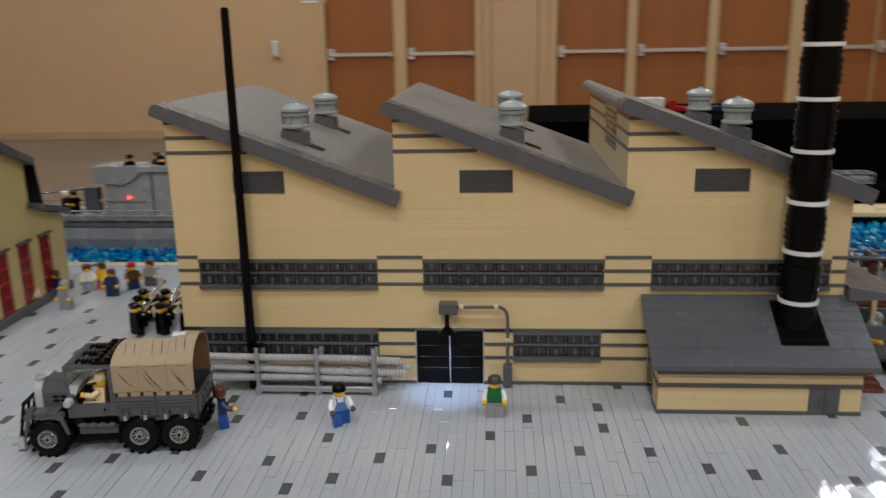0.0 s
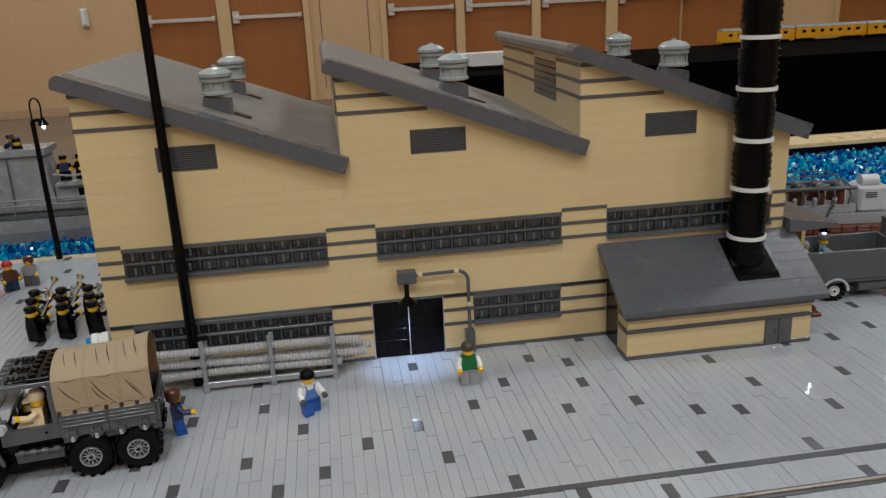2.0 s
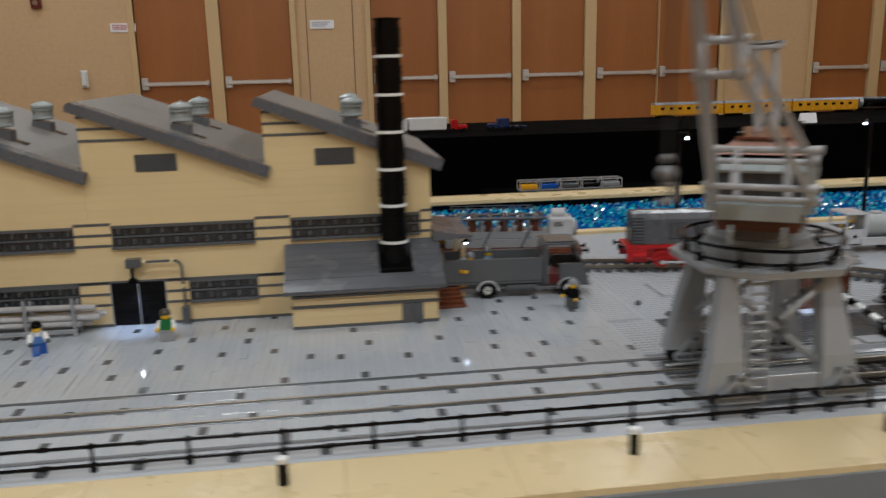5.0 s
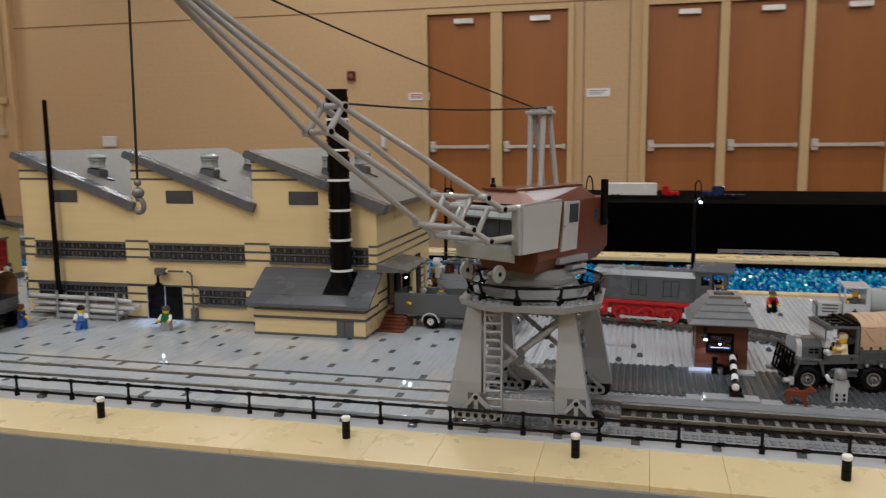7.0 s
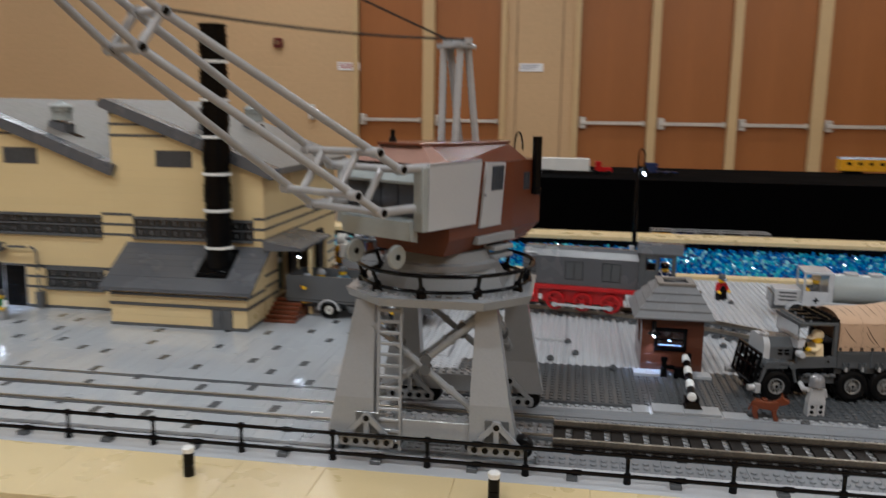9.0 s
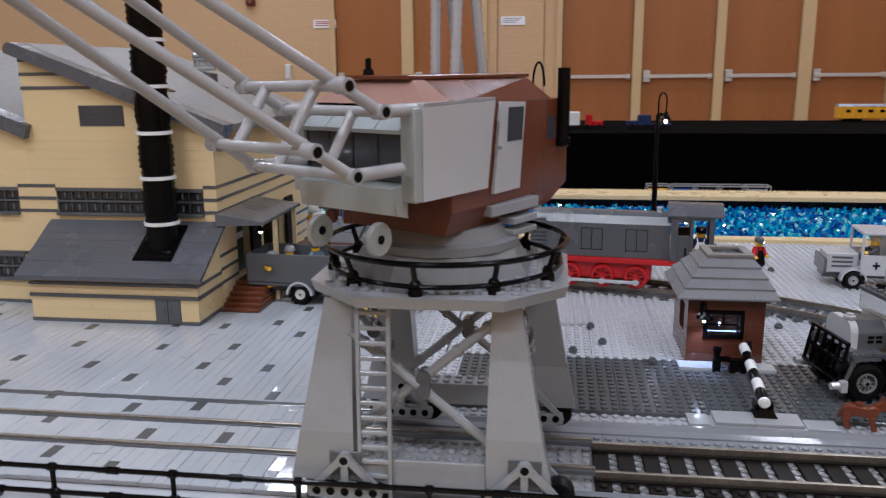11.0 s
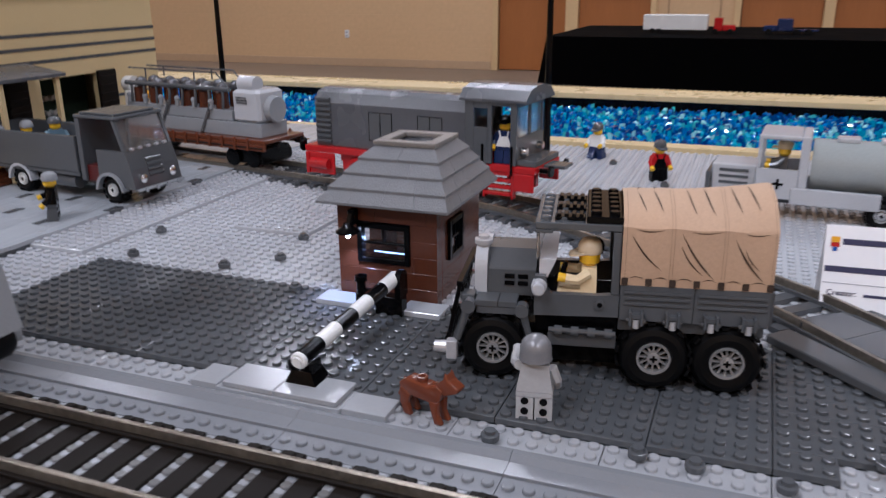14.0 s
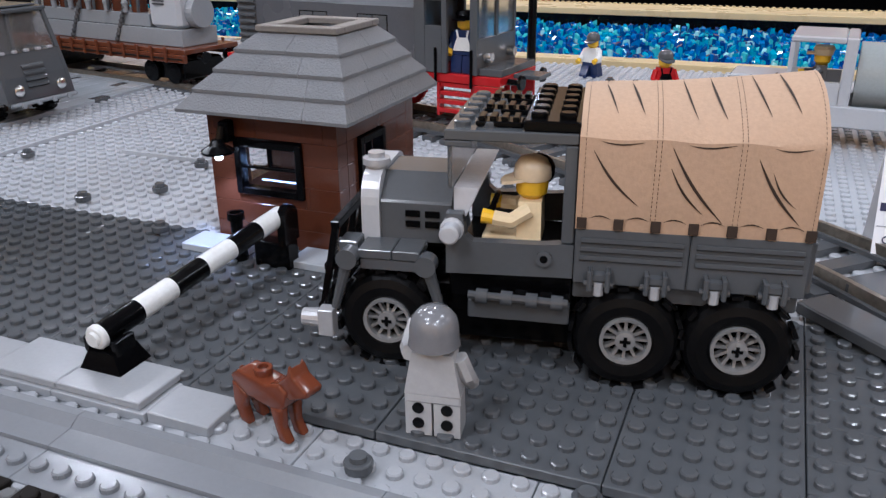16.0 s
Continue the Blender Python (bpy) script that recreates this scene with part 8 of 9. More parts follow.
for x in (-0.022, 0.036):
    for s in (-1, 1):
        bm = B(); n = 16
        tube(bm, [(x + s * 0.0 - 0.014 * (k / n), s * (0.0182 + 0.002 * k / n), 0.030 - 0.0295 * k / n) for k in range(n + 1)], 0.0016, 6, ribs=0.35); part("chain", bm, DGREY, eng, "dark grey chain")
figure("toy figure in white beside the wagon", pose(0.560, 0.338, GROUND + 0.0004, 0, 0, 20), WHITE, WHITE, WHITE, SKIN, ORANGE_YELLOW, "cap")

# ---- grey flatbed lorry ----
lor = thing("flatbed_lorry", "dark grey toy lorry with a dropside bed", "lorry", pose(0.480, 0.0420, 0.0002, 0, 0, -4))
# x forward; wheels at -0.055 and 0.052
HW = 0.024
for wx in (-0.055, 0.052):
    for s in (-1, 1):
        wheel_parts(lor, wx, s * (HW + 0.001), 0.0112, s, 0.0108, 0.009, WHITE)
bm = B(); box(bm, -0.108, 0.077, -0.013, 0.013, 0.0110, 0.0170, 0.0004); part("chassis", bm, DGREY, lor)
bm = B(); box(bm, -0.112, 0.018, -0.027, 0.027, 0.0200, 0.0235, 0.0004); bed = part("bed_floor", bm, DGREY, lor)
for s in (-1, 1):
    bm = B(); box(bm, -0.112, 0.018, s * 0.0262 - 0.0016, s * 0.0262 + 0.0016, 0.0237, 0.0540, 0.0005); part("bed_side", bm, DGREY, lor, "plain dark grey bed side")
    bm = B(); prism(bm, arc(-0.055, 0.0112, 0.0145, 0, 180, 10) + arc(-0.055, 0.0112, 0.0122, 180, 0, 10), "y", s * 0.0240 - 0.004, s * 0.0240 + 0.004); bmesh.ops.recalc_face_normals(bm, faces=bm.faces); part("rear_mudguard", bm, LGREY, lor)
    bm = B(); cyl(bm, (-0.030, s * 0.020, 0.0140), (0.010, s * 0.020, 0.0140), 0.0062, 0.0062, 16); part("fuel_tank", bm, DGREY, lor, "round dark grey fuel tank", True)
for x in (-0.112, 0.0155):
    bm = B(); box(bm, x, x + 0.0025, -0.0245, 0.0245, 0.0237, 0.0540, 0.0004); part("bed_end", bm, DGREY, lor)
bm = B(); box(bm, 0.0200, 0.0225, -0.0235, 0.0235, 0.0170, 0.0690, 0.0003); part("cab_back", bm, DGREY, lor)
NOSE = [(0.0715, 0.0445), (0.0760, 0.0300), (0.0792, 0.0140)]
for s in (-1, 1):
    y0, y1 = s * 0.0250 - 0.0014, s * 0.0250 + 0.0014
    bm = B(); prism(bm, [(0.0400, 0.0445), (0.0400, 0.0240)] + arc(0.052, 0.0112, 0.0152, 135, 12, 9) + [(0.0792, 0.0140), (0.0760, 0.0300), (0.0715, 0.0445)], "y", y1, y0); bmesh.ops.recalc_face_normals(bm, faces=bm.faces); part("cab_side", bm, DGREY, lor, "dark grey cab side with a wheel arch")
    bm = B(); box(bm, 0.0200, 0.0250, y0, y1, 0.0170, 0.0690, 0.0003); part("rear_pillar", bm, DGREY, lor)
    bm = B(); hexa(bm, [(0.0685, y0, 0.0447), (0.0715, y0, 0.0447), (0.0715, y1, 0.0447), (0.0685, y1, 0.0447)], [(0.0605, y0, 0.0690), (0.0630, y0, 0.0690), (0.0630, y1, 0.0690), (0.0605, y1, 0.0690)]); part("screen_pillar", bm, DGREY, lor)
    bm = B(); prism(bm, arc(0.052, 0.0112, 0.0152, 0, 180, 12) + arc(0.052, 0.0112, 0.0128, 180, 0, 12), "y", s * 0.0252 - 0.0035, s * 0.0252 + 0.0035); bmesh.ops.recalc_face_normals(bm, faces=bm.faces); part("front_mudguard", bm, MGREY, lor)
    bm = B(); lathe(bm, [(0.0030, 0.0), (0.0038, 0.0008), (0.0038, 0.0026), (0.0030, 0.0034), (0.0012, 0.0038)], 16, (0.0772, s * 0.0165, 0.0215), axis="x"); part("headlight", bm, CHROME, lor, "round headlight", True)
bm = B(); prism(bm, NOSE + [(0.0765, 0.0140), (0.0735, 0.0295), (0.0690, 0.0445)], "y", 0.0235, -0.0235); bmesh.ops.recalc_face_normals(bm, faces=bm.faces); part("nose_panel", bm, DGREY, lor, "sloping dark grey nose panel")
for k in range(4):
    z = 0.0240 + k * 0.0040
    x = 0.0760 - (z - 0.030) * (0.0045 / 0.0145 if z > 0.030 else 0.2)
    bm = B(); hexa(bm, [(x - 0.001, -0.0085, z), (x + 0.0016, -0.0085, z - 0.0012), (x + 0.0016, 0.0085, z - 0.0012), (x - 0.001, 0.0085, z)], [(x - 0.001, -0.0085, z + 0.0016), (x + 0.0012, -0.0085, z + 0.0002), (x + 0.0012, 0.0085, z + 0.0002), (x - 0.001, 0.0085, z + 0.0016)]); part("grille_louvre", bm, DGREY, lor)
    bm = B(); box(bm, x - 0.0004, x + 0.0004, -0.0082, 0.0082, z - 0.0024, z - 0.0010); part("grille_slot", bm, BLACK, lor)
for k in range(5):
    bm = B(); box(bm, 0.0700, 0.0730, -0.0200 + k * 0.0092, -0.0168 + k * 0.0092, 0.0446, 0.0466, 0.0004); part("screen_clip", bm, SILVER, lor, "clear grey clip under the windscreen")
bm = B(); box(bm, 0.0185, 0.0655, -0.0265, 0.0265, 0.0692, 0.0722, 0.0009); part("cab_roof", bm, DGREY, lor)
bm = B(); box(bm, 0.0215, 0.0610, -0.0225, 0.0225, 0.0724, 0.0738, 0.0006); part("roof_cap", bm, DGREY, lor)
bm = B(); hexa(bm, [(0.0700, -0.0234, 0.0447), (0.0708, -0.0234, 0.0447), (0.0708, 0.0234, 0.0447), (0.0700, 0.0234, 0.0447)], [(0.0615, -0.0234, 0.0690), (0.0623, -0.0234, 0.0690), (0.0623, 0.0234, 0.0690), (0.0615, 0.0234, 0.0690)]); part("windscreen", bm, CLEAR, lor, "sloping clear windscreen")
bm = B(); box(bm, 0.0800, 0.0828, -0.0262, 0.0262, 0.0120, 0.0148, 0.0010); bmp = part("bumper", bm, MGREY, lor)
for k in range(4):
    bm = B(); box(bm, 0.0829, 0.0845, -0.0200 + k * 0.0120, -0.0168 + k * 0.0120, 0.0112, 0.0150, 0.0004); part("bumper_clip", bm, MGREY, bmp)
bm = B(); box(bm, 0.024, 0.043, -0.0235, 0.0235, 0.0170, 0.0300); part("cab_seat", bm, plastic("dark_red_plastic", (0.085, 0.010, 0.009), 0.3), lor, "dark red seat")
figure("toy figure in grey-blue standing on the lorry bed", lor.matrix_basis @ pose(-0.050, 0.012, 0.0236, 0, 0, 60), NAVY, plastic("sand_blue_plastic", (0.12, 0.2, 0.26), 0.3), plastic("sand_blue_arm_plastic", (0.12, 0.2, 0.26), 0.3), SKIN, DGREY, "helmet", (40, 20))
figure("toy figure in a yellow jacket working at the lorry", pose(0.392, 0.030, 0.018, 0, 0, 40), ORANGE_YELLOW, ORANGE_YELLOW, ORANGE_YELLOW, SKIN, MGREY, "helmet", (60, 30))
figure("toy figure in light blue on the porch steps", pose(0.404, 0.050, 0.020, 0, 0, -30), BLUE, plastic("medium_blue_plastic", (0.16, 0.3, 0.55), 0.25), WHITE, SKIN, MGREY, "helmet", (50, 20))
figure("toy guard in black with a grey helmet", pose(0.5200, -0.0400, 0.0002, 0, 0, -50), DGREY, BLACK, BLACK, SKIN, MGREY, "helmet", (30, 10))

# ---- tanker lorry ----
tk = thing("tanker_lorry", "light grey toy tanker lorry", "lorry", pose(1.0825, 0.1850, GROUND + 0.0004, 0, 0, 176))
for wx in (-0.034, 0.062):
    for s in (-1, 1):
        wheel_parts(tk, wx, s * 0.0255, 0.0108, s, 0.0104, 0.009, LGREY)
bm = B(); box(bm, -0.060, 0.092, -0.012, 0.012, 0.0110, 0.0170, 0.0004); part("chassis", bm, DGREY, tk)
bm = B(); cyl(bm, (-0.049, 0, 0.0410), (0.018, 0, 0.0410), 0.0205, 0.0205, 32); part("tank", bm, PALE_GREY, tk, "pale grey round tank", True)
for x in (-0.036, -0.006):
    bm = B(); box(bm, x - 0.008, x + 0.008, -0.007, 0.007, 0.0605, 0.0640, 0.0006); part("tank_hatch", bm, LGREY, tk)
bm = B(); box(bm, -0.0665, -0.0495, -0.0185, 0.0185, 0.0210, 0.0590, 0.0010)
for k in range(4):
    box(bm, -0.0675, -0.0666, -0.012, 0.012, 0.030 + k * 0.008, 0.033 + k * 0.008)
part("tank_end", bm, LGREY, tk, "light grey rear pump housing")
for s in (-1, 1):
    bm = B(); box(bm, -0.032, 0.030, s * 0.0245 - 0.0025, s * 0.0245 + 0.0025, 0.0140, 0.0265, 0.0006); part("side_locker", bm, LGREY, tk)
bm = B(); box(bm, 0.0195, 0.0260, -0.0250, 0.0250, 0.0170, 0.0660, 0.0008); box(bm, 0.0262, 0.0560, -0.0250, -0.0225, 0.0170, 0.0400); box(bm, 0.0262, 0.0560, 0.0225, 0.0250, 0.0170, 0.0400); cbt = part("cab", bm, LGREY, tk, "light grey open cab")
bm = B(); box(bm, 0.0262, 0.0560, -0.0252, 0.0252, 0.0625, 0.0660, 0.0008); part("cab_roof", bm, LGREY, cbt)
for s in (-1, 1):
    bm = B(); box(bm, 0.0535, 0.0560, s * 0.0238 - 0.0013, s * 0.0238 + 0.0013, 0.0402, 0.0624); part("screen_post", bm, LGREY, cbt)
    bm = B(); prism(bm, arc(0.062, 0.0108, 0.0142, 0, 180, 10) + arc(0.062, 0.0108, 0.0120, 180, 0, 10), "y", s * 0.022 - 0.005, s * 0.022 + 0.005); bmesh.ops.recalc_face_normals(bm, faces=bm.faces); part("mudguard", bm, LGREY, tk)
    bm = B()
    cxx, cz = 0.040, 0.0285
    box(bm, cxx - 0.004, cxx + 0.004, s * 0.0253 - 0.0002, s * 0.0253 + 0.0002, cz - 0.001, cz + 0.001); box(bm, cxx - 0.001, cxx + 0.001, s * 0.0255 - 0.0002, s * 0.0255 + 0.0002, cz - 0.004, cz + 0.004); part("door_mark", bm, BLACK, cbt, "small black printed mark")
bm = B(); box(bm, 0.0562, 0.0900, -0.0165, 0.0165, 0.0170, 0.0400, 0.0012); bon = part("bonnet", bm, LGREY, tk, "light grey louvred bonnet")
for k in range(3):
    for s in (-1, 1):
        bm = B(); box(bm, 0.062, 0.084, s * 0.0168 - 0.0004, s * 0.0168 + 0.0004, 0.024 + k * 0.005, 0.0262 + k * 0.005); part("louvre", bm, DGREY, bon)
bm = B(); box(bm, 0.0902, 0.0935, -0.0225, 0.0225, 0.0170, 0.0340, 0.0005); part("grille", bm, DGREY, tk)
figure("toy driver in the tanker cab", tk.matrix_basis @ pose(0.038, 0.008, 0.0300, 0, 0, 90), DGREY, DGREY, DGREY, SKIN, TAN_FIG, "cap", (45, 45), sit=True)

# ---- round grey tower at the yard's end ----
tw = thing("round_tower", "low round light grey toy brick tower", "tower", pose(1.2360, 0.0850, GROUND))
TR = 0.088
for c in range(8):
    n = 34
    bm = B()
    for k in range(n):
        a0, a1 = 2 * math.pi * (k + 0.5 * (c % 2) + 0.02) / n, 2 * math.pi * (k + 0.5 * (c % 2) + 0.98) / n
        z0, z1 = 0.0017 + c * 0.0096, 0.0017 + (c + 1) * 0.0096 - 0.0002
        q0, q1 = TR - 0.008, TR
        hexa(bm, [(q0 * math.cos(a0), q0 * math.sin(a0), z0), (q1 * math.cos(a0), q1 * math.sin(a0), z0), (q1 * math.cos(a1), q1 * math.sin(a1), z0), (q0 * math.cos(a1), q0 * math.sin(a1), z0)], [(q0 * math.cos(a0), q0 * math.sin(a0), z1), (q1 * math.cos(a0), q1 * math.sin(a0), z1), (q1 * math.cos(a1), q1 * math.sin(a1), z1), (q0 * math.cos(a1), q0 * math.sin(a1), z1)])
    bmesh.ops.recalc_face_normals(bm, faces=bm.faces)
    part("brick_ring", bm, LGREY, tw)
prof = [(TR - 0.0004, 0.0770)]
for k in range(16):
    r0 = TR - 0.0004 - k * 0.0054
    zt = 0.0795 + 0.0004 * k
    prof += [(r0, zt), (r0 - 0.0046, zt + 0.0003), (r0 - 0.0047, zt - 0.0009), (r0 - 0.0053, zt - 0.0009)]
bm = B(); lathe(bm, prof, 56); part("tower_top", bm, LGREY, tw, "ridged light grey round top")
# dark slips between the wall bricks, colouring in the shade of half-stud slits
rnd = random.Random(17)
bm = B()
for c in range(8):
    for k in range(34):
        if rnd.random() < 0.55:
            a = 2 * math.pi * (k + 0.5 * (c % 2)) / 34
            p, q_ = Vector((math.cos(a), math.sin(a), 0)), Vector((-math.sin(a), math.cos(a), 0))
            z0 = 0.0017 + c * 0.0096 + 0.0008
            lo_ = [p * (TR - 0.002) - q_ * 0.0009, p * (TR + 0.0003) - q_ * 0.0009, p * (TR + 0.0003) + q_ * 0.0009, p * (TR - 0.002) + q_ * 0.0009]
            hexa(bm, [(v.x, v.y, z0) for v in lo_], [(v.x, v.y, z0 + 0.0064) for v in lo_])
tagged(part("wall_notch", bm, DGREY, tw, "dark grey slips standing for shaded slits in the tower wall"), kind="stuff")
pump = thing("pump_stand", "small black and red machine beside the tower", "pump", pose(1.166, -0.020, GROUND + 0.0017))
bm = B(); tube(bm, [(0.009 * math.cos(t), 0, 0.022 + 0.009 * math.sin(t)) for t in [2 * math.pi * k / 16 for k in range(17)]], 0.0018, 8); cyl(bm, (-0.008, 0, 0.022), (0.008, 0, 0.022), 0.001, 0.001, 6); part("handwheel", bm, BLACK, pump, "", True)
bm = B(); box(bm, -0.012, 0.020, -0.006, 0.010, 0, 0.006, 0.0005); box(bm, -0.004, 0.004, 0.001, 0.008, 0.006, 0.022, 0.0005); part("base", bm, BLACK, pump)
bm = B(); box(bm, 0.010, 0.030, 0.0, 0.008, 0.0065, 0.020, 0.0008); part("motor", bm, RED, pump)

# ---- white name card ----
card = thing("name_card", "white folded name card with printed lines", "sign", pose(1.1010, -0.0100, GROUND + 0.0017, 0, 0, 3))
for s, nm in ((-1, "front_sheet"), (1, "back_sheet")):
    bm = B(); hexa(bm, [(-0.0375, s * 0.0130 - 0.0002, 0), (0.0375, s * 0.0130 - 0.0002, 0), (0.0375, s * 0.0130 + 0.0002, 0), (-0.0375, s * 0.0130 + 0.0002, 0)], [(-0.0375, s * 0.0003 - 0.0002, 0.0460), (0.0375, s * 0.0003 - 0.0002, 0.0460), (0.0375, s * 0.0003 + 0.0002, 0.0460), (-0.0375, s * 0.0003 + 0.0002, 0.0460)]); bmesh.ops.recalc_face_normals(bm, faces=bm.faces)
    sheet = part(nm, bm, PAPER, card)
    if s < 0:
        front_sheet = sheet


def on_card(x0, x1, z0, z1, mat, nm):
    bm = B()
    def yat(z): return -0.0130 + 0.0127 * z / 0.046 - 0.0004
    hexa(bm, [(x0, yat(z0), z0), (x1, yat(z0), z0), (x1, yat(z0) - 0.0001, z0), (x0, yat(z0) - 0.0001, z0)], [(x0, yat(z1), z1), (x1, yat(z1), z1), (x1, yat(z1) - 0.0001, z1), (x0, yat(z1) - 0.0001, z1)])
    bmesh.ops.recalc_face_normals(bm, faces=bm.faces)
    return part(nm, bm, mat, front_sheet)


on_card(-0.0345, -0.0300, 0.0370, 0.0400, ORANGE_YELLOW, "emblem")
on_card(-0.0345, -0.0300, 0.0345, 0.0369, RED, "emblem")
on_card(-0.0335, -0.0310, 0.0322, 0.0344, BLUE, "emblem")
on_card(-0.0285, 0.0080, 0.0360, 0.0392, INK, "logo_bar")
on_card(-0.0370, 0.0370, 0.0148, 0.0152, INK_FAINT, "rule")
on_card(-0.0155, 0.0080, 0.0085, 0.0100, INK, "text_bar")
on_card(-0.0365, 0.0060, 0.0210, 0.0242, INK, "text_bar")
cu = bpy.data.curves.new("card_text", "FONT")
cu.body, cu.size, cu.extrude, cu.offset = "Creator:", 0.0044, 0.00004, 0.00004
cu.materials.append(INK)
tx = new("card_text", cu)
tx.parent = front_sheet
tx.matrix_basis = pose(-0.0345, -0.0130 + 0.0127 * 0.0085 / 0.046 - 0.00055, 0.0085, 90 - 15.4, 0, 0)

figure("toy figure walking in white and dark trousers by the quay", pose(0.8680, 0.3470, GROUND + 0.0004, 0, 0, -20), NAVY, WHITE, WHITE, SKIN, DGREY, "dome", (20, 30), stride=0.003)
figure("toy figure in a red shirt and black trousers", pose(0.9405, 0.2680, GROUND + 0.0004, 0, 0, 30), BLACK, RED, RED, SKIN, DGREY, "dome", (10, 10), bib=BLACK)


# ---- tall black mast pole before the factory ----
mast = thing("mast_pole", "tall thin black pole standing beside the factory wall", "pole", pose(-0.1995, -0.0128, 0.0002))
bm = B(); lathe(bm, [(0.0048, 0), (0.0046, 0.05), (0.0036, 0.34), (0.0036, 0.350), (0.0022, 0.3515)], 14); part("pole", bm, BLACK, mast)
bm = B(); cyl(bm, (0.004, 0, 0.043), (0.010, 0, 0.043), 0.0016, 0.0016, 8); ball(bm, (0.0105, 0, 0.043), 0.0026, 8); part("cleat", bm, BLACK, mast)

# ---- rack of ribbed pipes ----
rack = thing("pipe_rack", "light grey rack holding ribbed grey pipes", "pipe rack", pose(0, 0, 0.0002))
for x in (-0.1905, -0.1340, -0.0805):
    for y in (-0.0290, -0.0085):
        bm = B(); cyl(bm, (x, y, 0), (x, y, 0.046 if y < -0.02 else 0.040), 0.0020, 0.0020, 10); cyl(bm, (x, y, 0.000), (x, y, 0.0045), 0.0034, 0.0030, 12); cyl(bm, (x, y, 0.0235), (x, y, 0.0275), 0.0030, 0.0030, 12); part("upright", bm, MGREY, rack, "", True)
    bm = B(); box(bm, x - 0.0022, x + 0.0022, -0.0290, -0.0085, 0.0060, 0.0095, 0.0004); part("cross_beam", bm, MGREY, rack)
for y in (-0.0290, -0.0085):
    bm = B(); box(bm, -0.193, -0.078, y - 0.0018, y + 0.0018, 0.0035, 0.0085, 0.0004); part("base_beam", bm, MGREY, rack)
PIPE_GREY = plastic("pearl_grey_pipe_plastic", (0.50, 0.50, 0.51), 0.2, metal=0.25)
rnd = random.Random(2)
for k, (y, z, z2, x0, x1) in enumerate(((-0.0245, 0.0140, 0.0145, -0.240, -0.074), (-0.0150, 0.0140, 0.0145, -0.240, -0.064), (-0.0220, 0.0240, 0.0210, -0.243, -0.052), (-0.0150, 0.0230, 0.0225, -0.236, -0.047), (-0.0240, 0.0375, 0.0310, -0.243, -0.056))):
    n = 130
    bm = B()
    tube(bm, [(x0 + (x1 - x0) * i / n, y + 0.0010 * math.sin(i / n * 3 + k), z + (z2 - z) * (i / n) ** 2 + 0.0012 * math.sin(i / n * 4 + k)) for i in range(n + 1)], 0.0034, 14, ribs=0.13)
    solid("ribbed_pipe", bm, PIPE_GREY, "ribbed light grey flexible pipe lying in the rack", "pipe", "ribbed pipes")

# ---- porch and steps at the factory's side ----
porch = thing("side_porch", "reddish brown steps under a small grey porch roof", "porch")
for k in range(6):
    bm = B(); box(bm, 0.3495, 0.3900 - k * 0.0010, -0.012 + k * 0.0085, 0.085, 0.0002 + k * 0.0036 if k == 0 else 0.0002 + k * 0.0036, 0.0002 + (k + 1) * 0.0036, 0.0004); part("step", bm, BROWN, porch, "reddish brown step")
bm = B(); box(bm, 0.3500, 0.4180, 0.0405, 0.1150, 0.0002, 0.0008, 0.0001); part("pad", bm, TILE, porch)
bm = B(); hexa(bm, [(0.3495, -0.010, 0.0885), (0.3990, -0.010, 0.0905), (0.3990, 0.110, 0.0905), (0.3495, 0.110, 0.0885)], [(0.3495, -0.010, 0.1010), (0.3990, -0.010, 0.0935), (0.3990, 0.110, 0.0935), (0.3495, 0.110, 0.1010)]); part("porch_roof", bm, ROOF, porch, "sloping dark grey porch roof")
for y in (0.036, 0.100):
    bm = B(); box(bm, 0.3915, 0.3960, y, y + 0.0045, 0.0008, 0.0903, 0.0003); part("porch_post", bm, TAN, porch)
bm = B(); lathe(bm, [(0.0015, 0.0880), (0.0025, 0.0865), (0.0055, 0.0840), (0.0055, 0.0832), (0.002, 0.0840)], 14, (0.392, 0.000, 0)); part("porch_lamp", bm, BLACK, porch, "small black porch lamp")
bm = B(); ball(bm, (0.392, 0.000, 0.0820), 0.0018, 8); part("bulb", bm, LED, porch)

# ---- figures in front of the factory ----
BIB = plastic("denim_blue_plastic", (0.07, 0.17, 0.42), 0.3)
figure("toy worker in blue dungarees, white sleeves and a black hat", pose(-0.1020, -0.0860, 0.0002, 0, 0, 25), BLUE, WHITE, WHITE, SKIN, BLACK, "helmet", (20, 35), stride=0.0022, palm=DGREY, bib=BIB)
figure("toy worker in a green waistcoat and dark olive cap", pose(0.0315, -0.0660, 0.0002, 0, 0, 0), MGREY, GREEN, WHITE, SKIN, plastic("dark_olive_plastic", (0.045, 0.042, 0.030), 0.3), "helmet", (25, 25))
figure("toy figure in dark blue behind the truck", pose(-0.2040, -0.0930, 0.0002, 0, 0, 110), BLUE, NAVY, NAVY, SKIN, HAIR, "hair", (40, 10))

# ---- white drum beside the wall ----
drum = thing("white_drum", "white drum with a blue end lying by the corner", "drum", pose(-0.290, 0.040, 0.0265, 0, 0, 12))
bm = B(); lathe(bm, [(0.008, -0.008), (0.010, -0.007), (0.010, -0.002), (0.0092, -0.001), (0.0092, 0.001), (0.010, 0.002), (0.010, 0.007), (0.008, 0.008)], 22, axis="x"); part("body", bm, WHITE, drum, "", True)
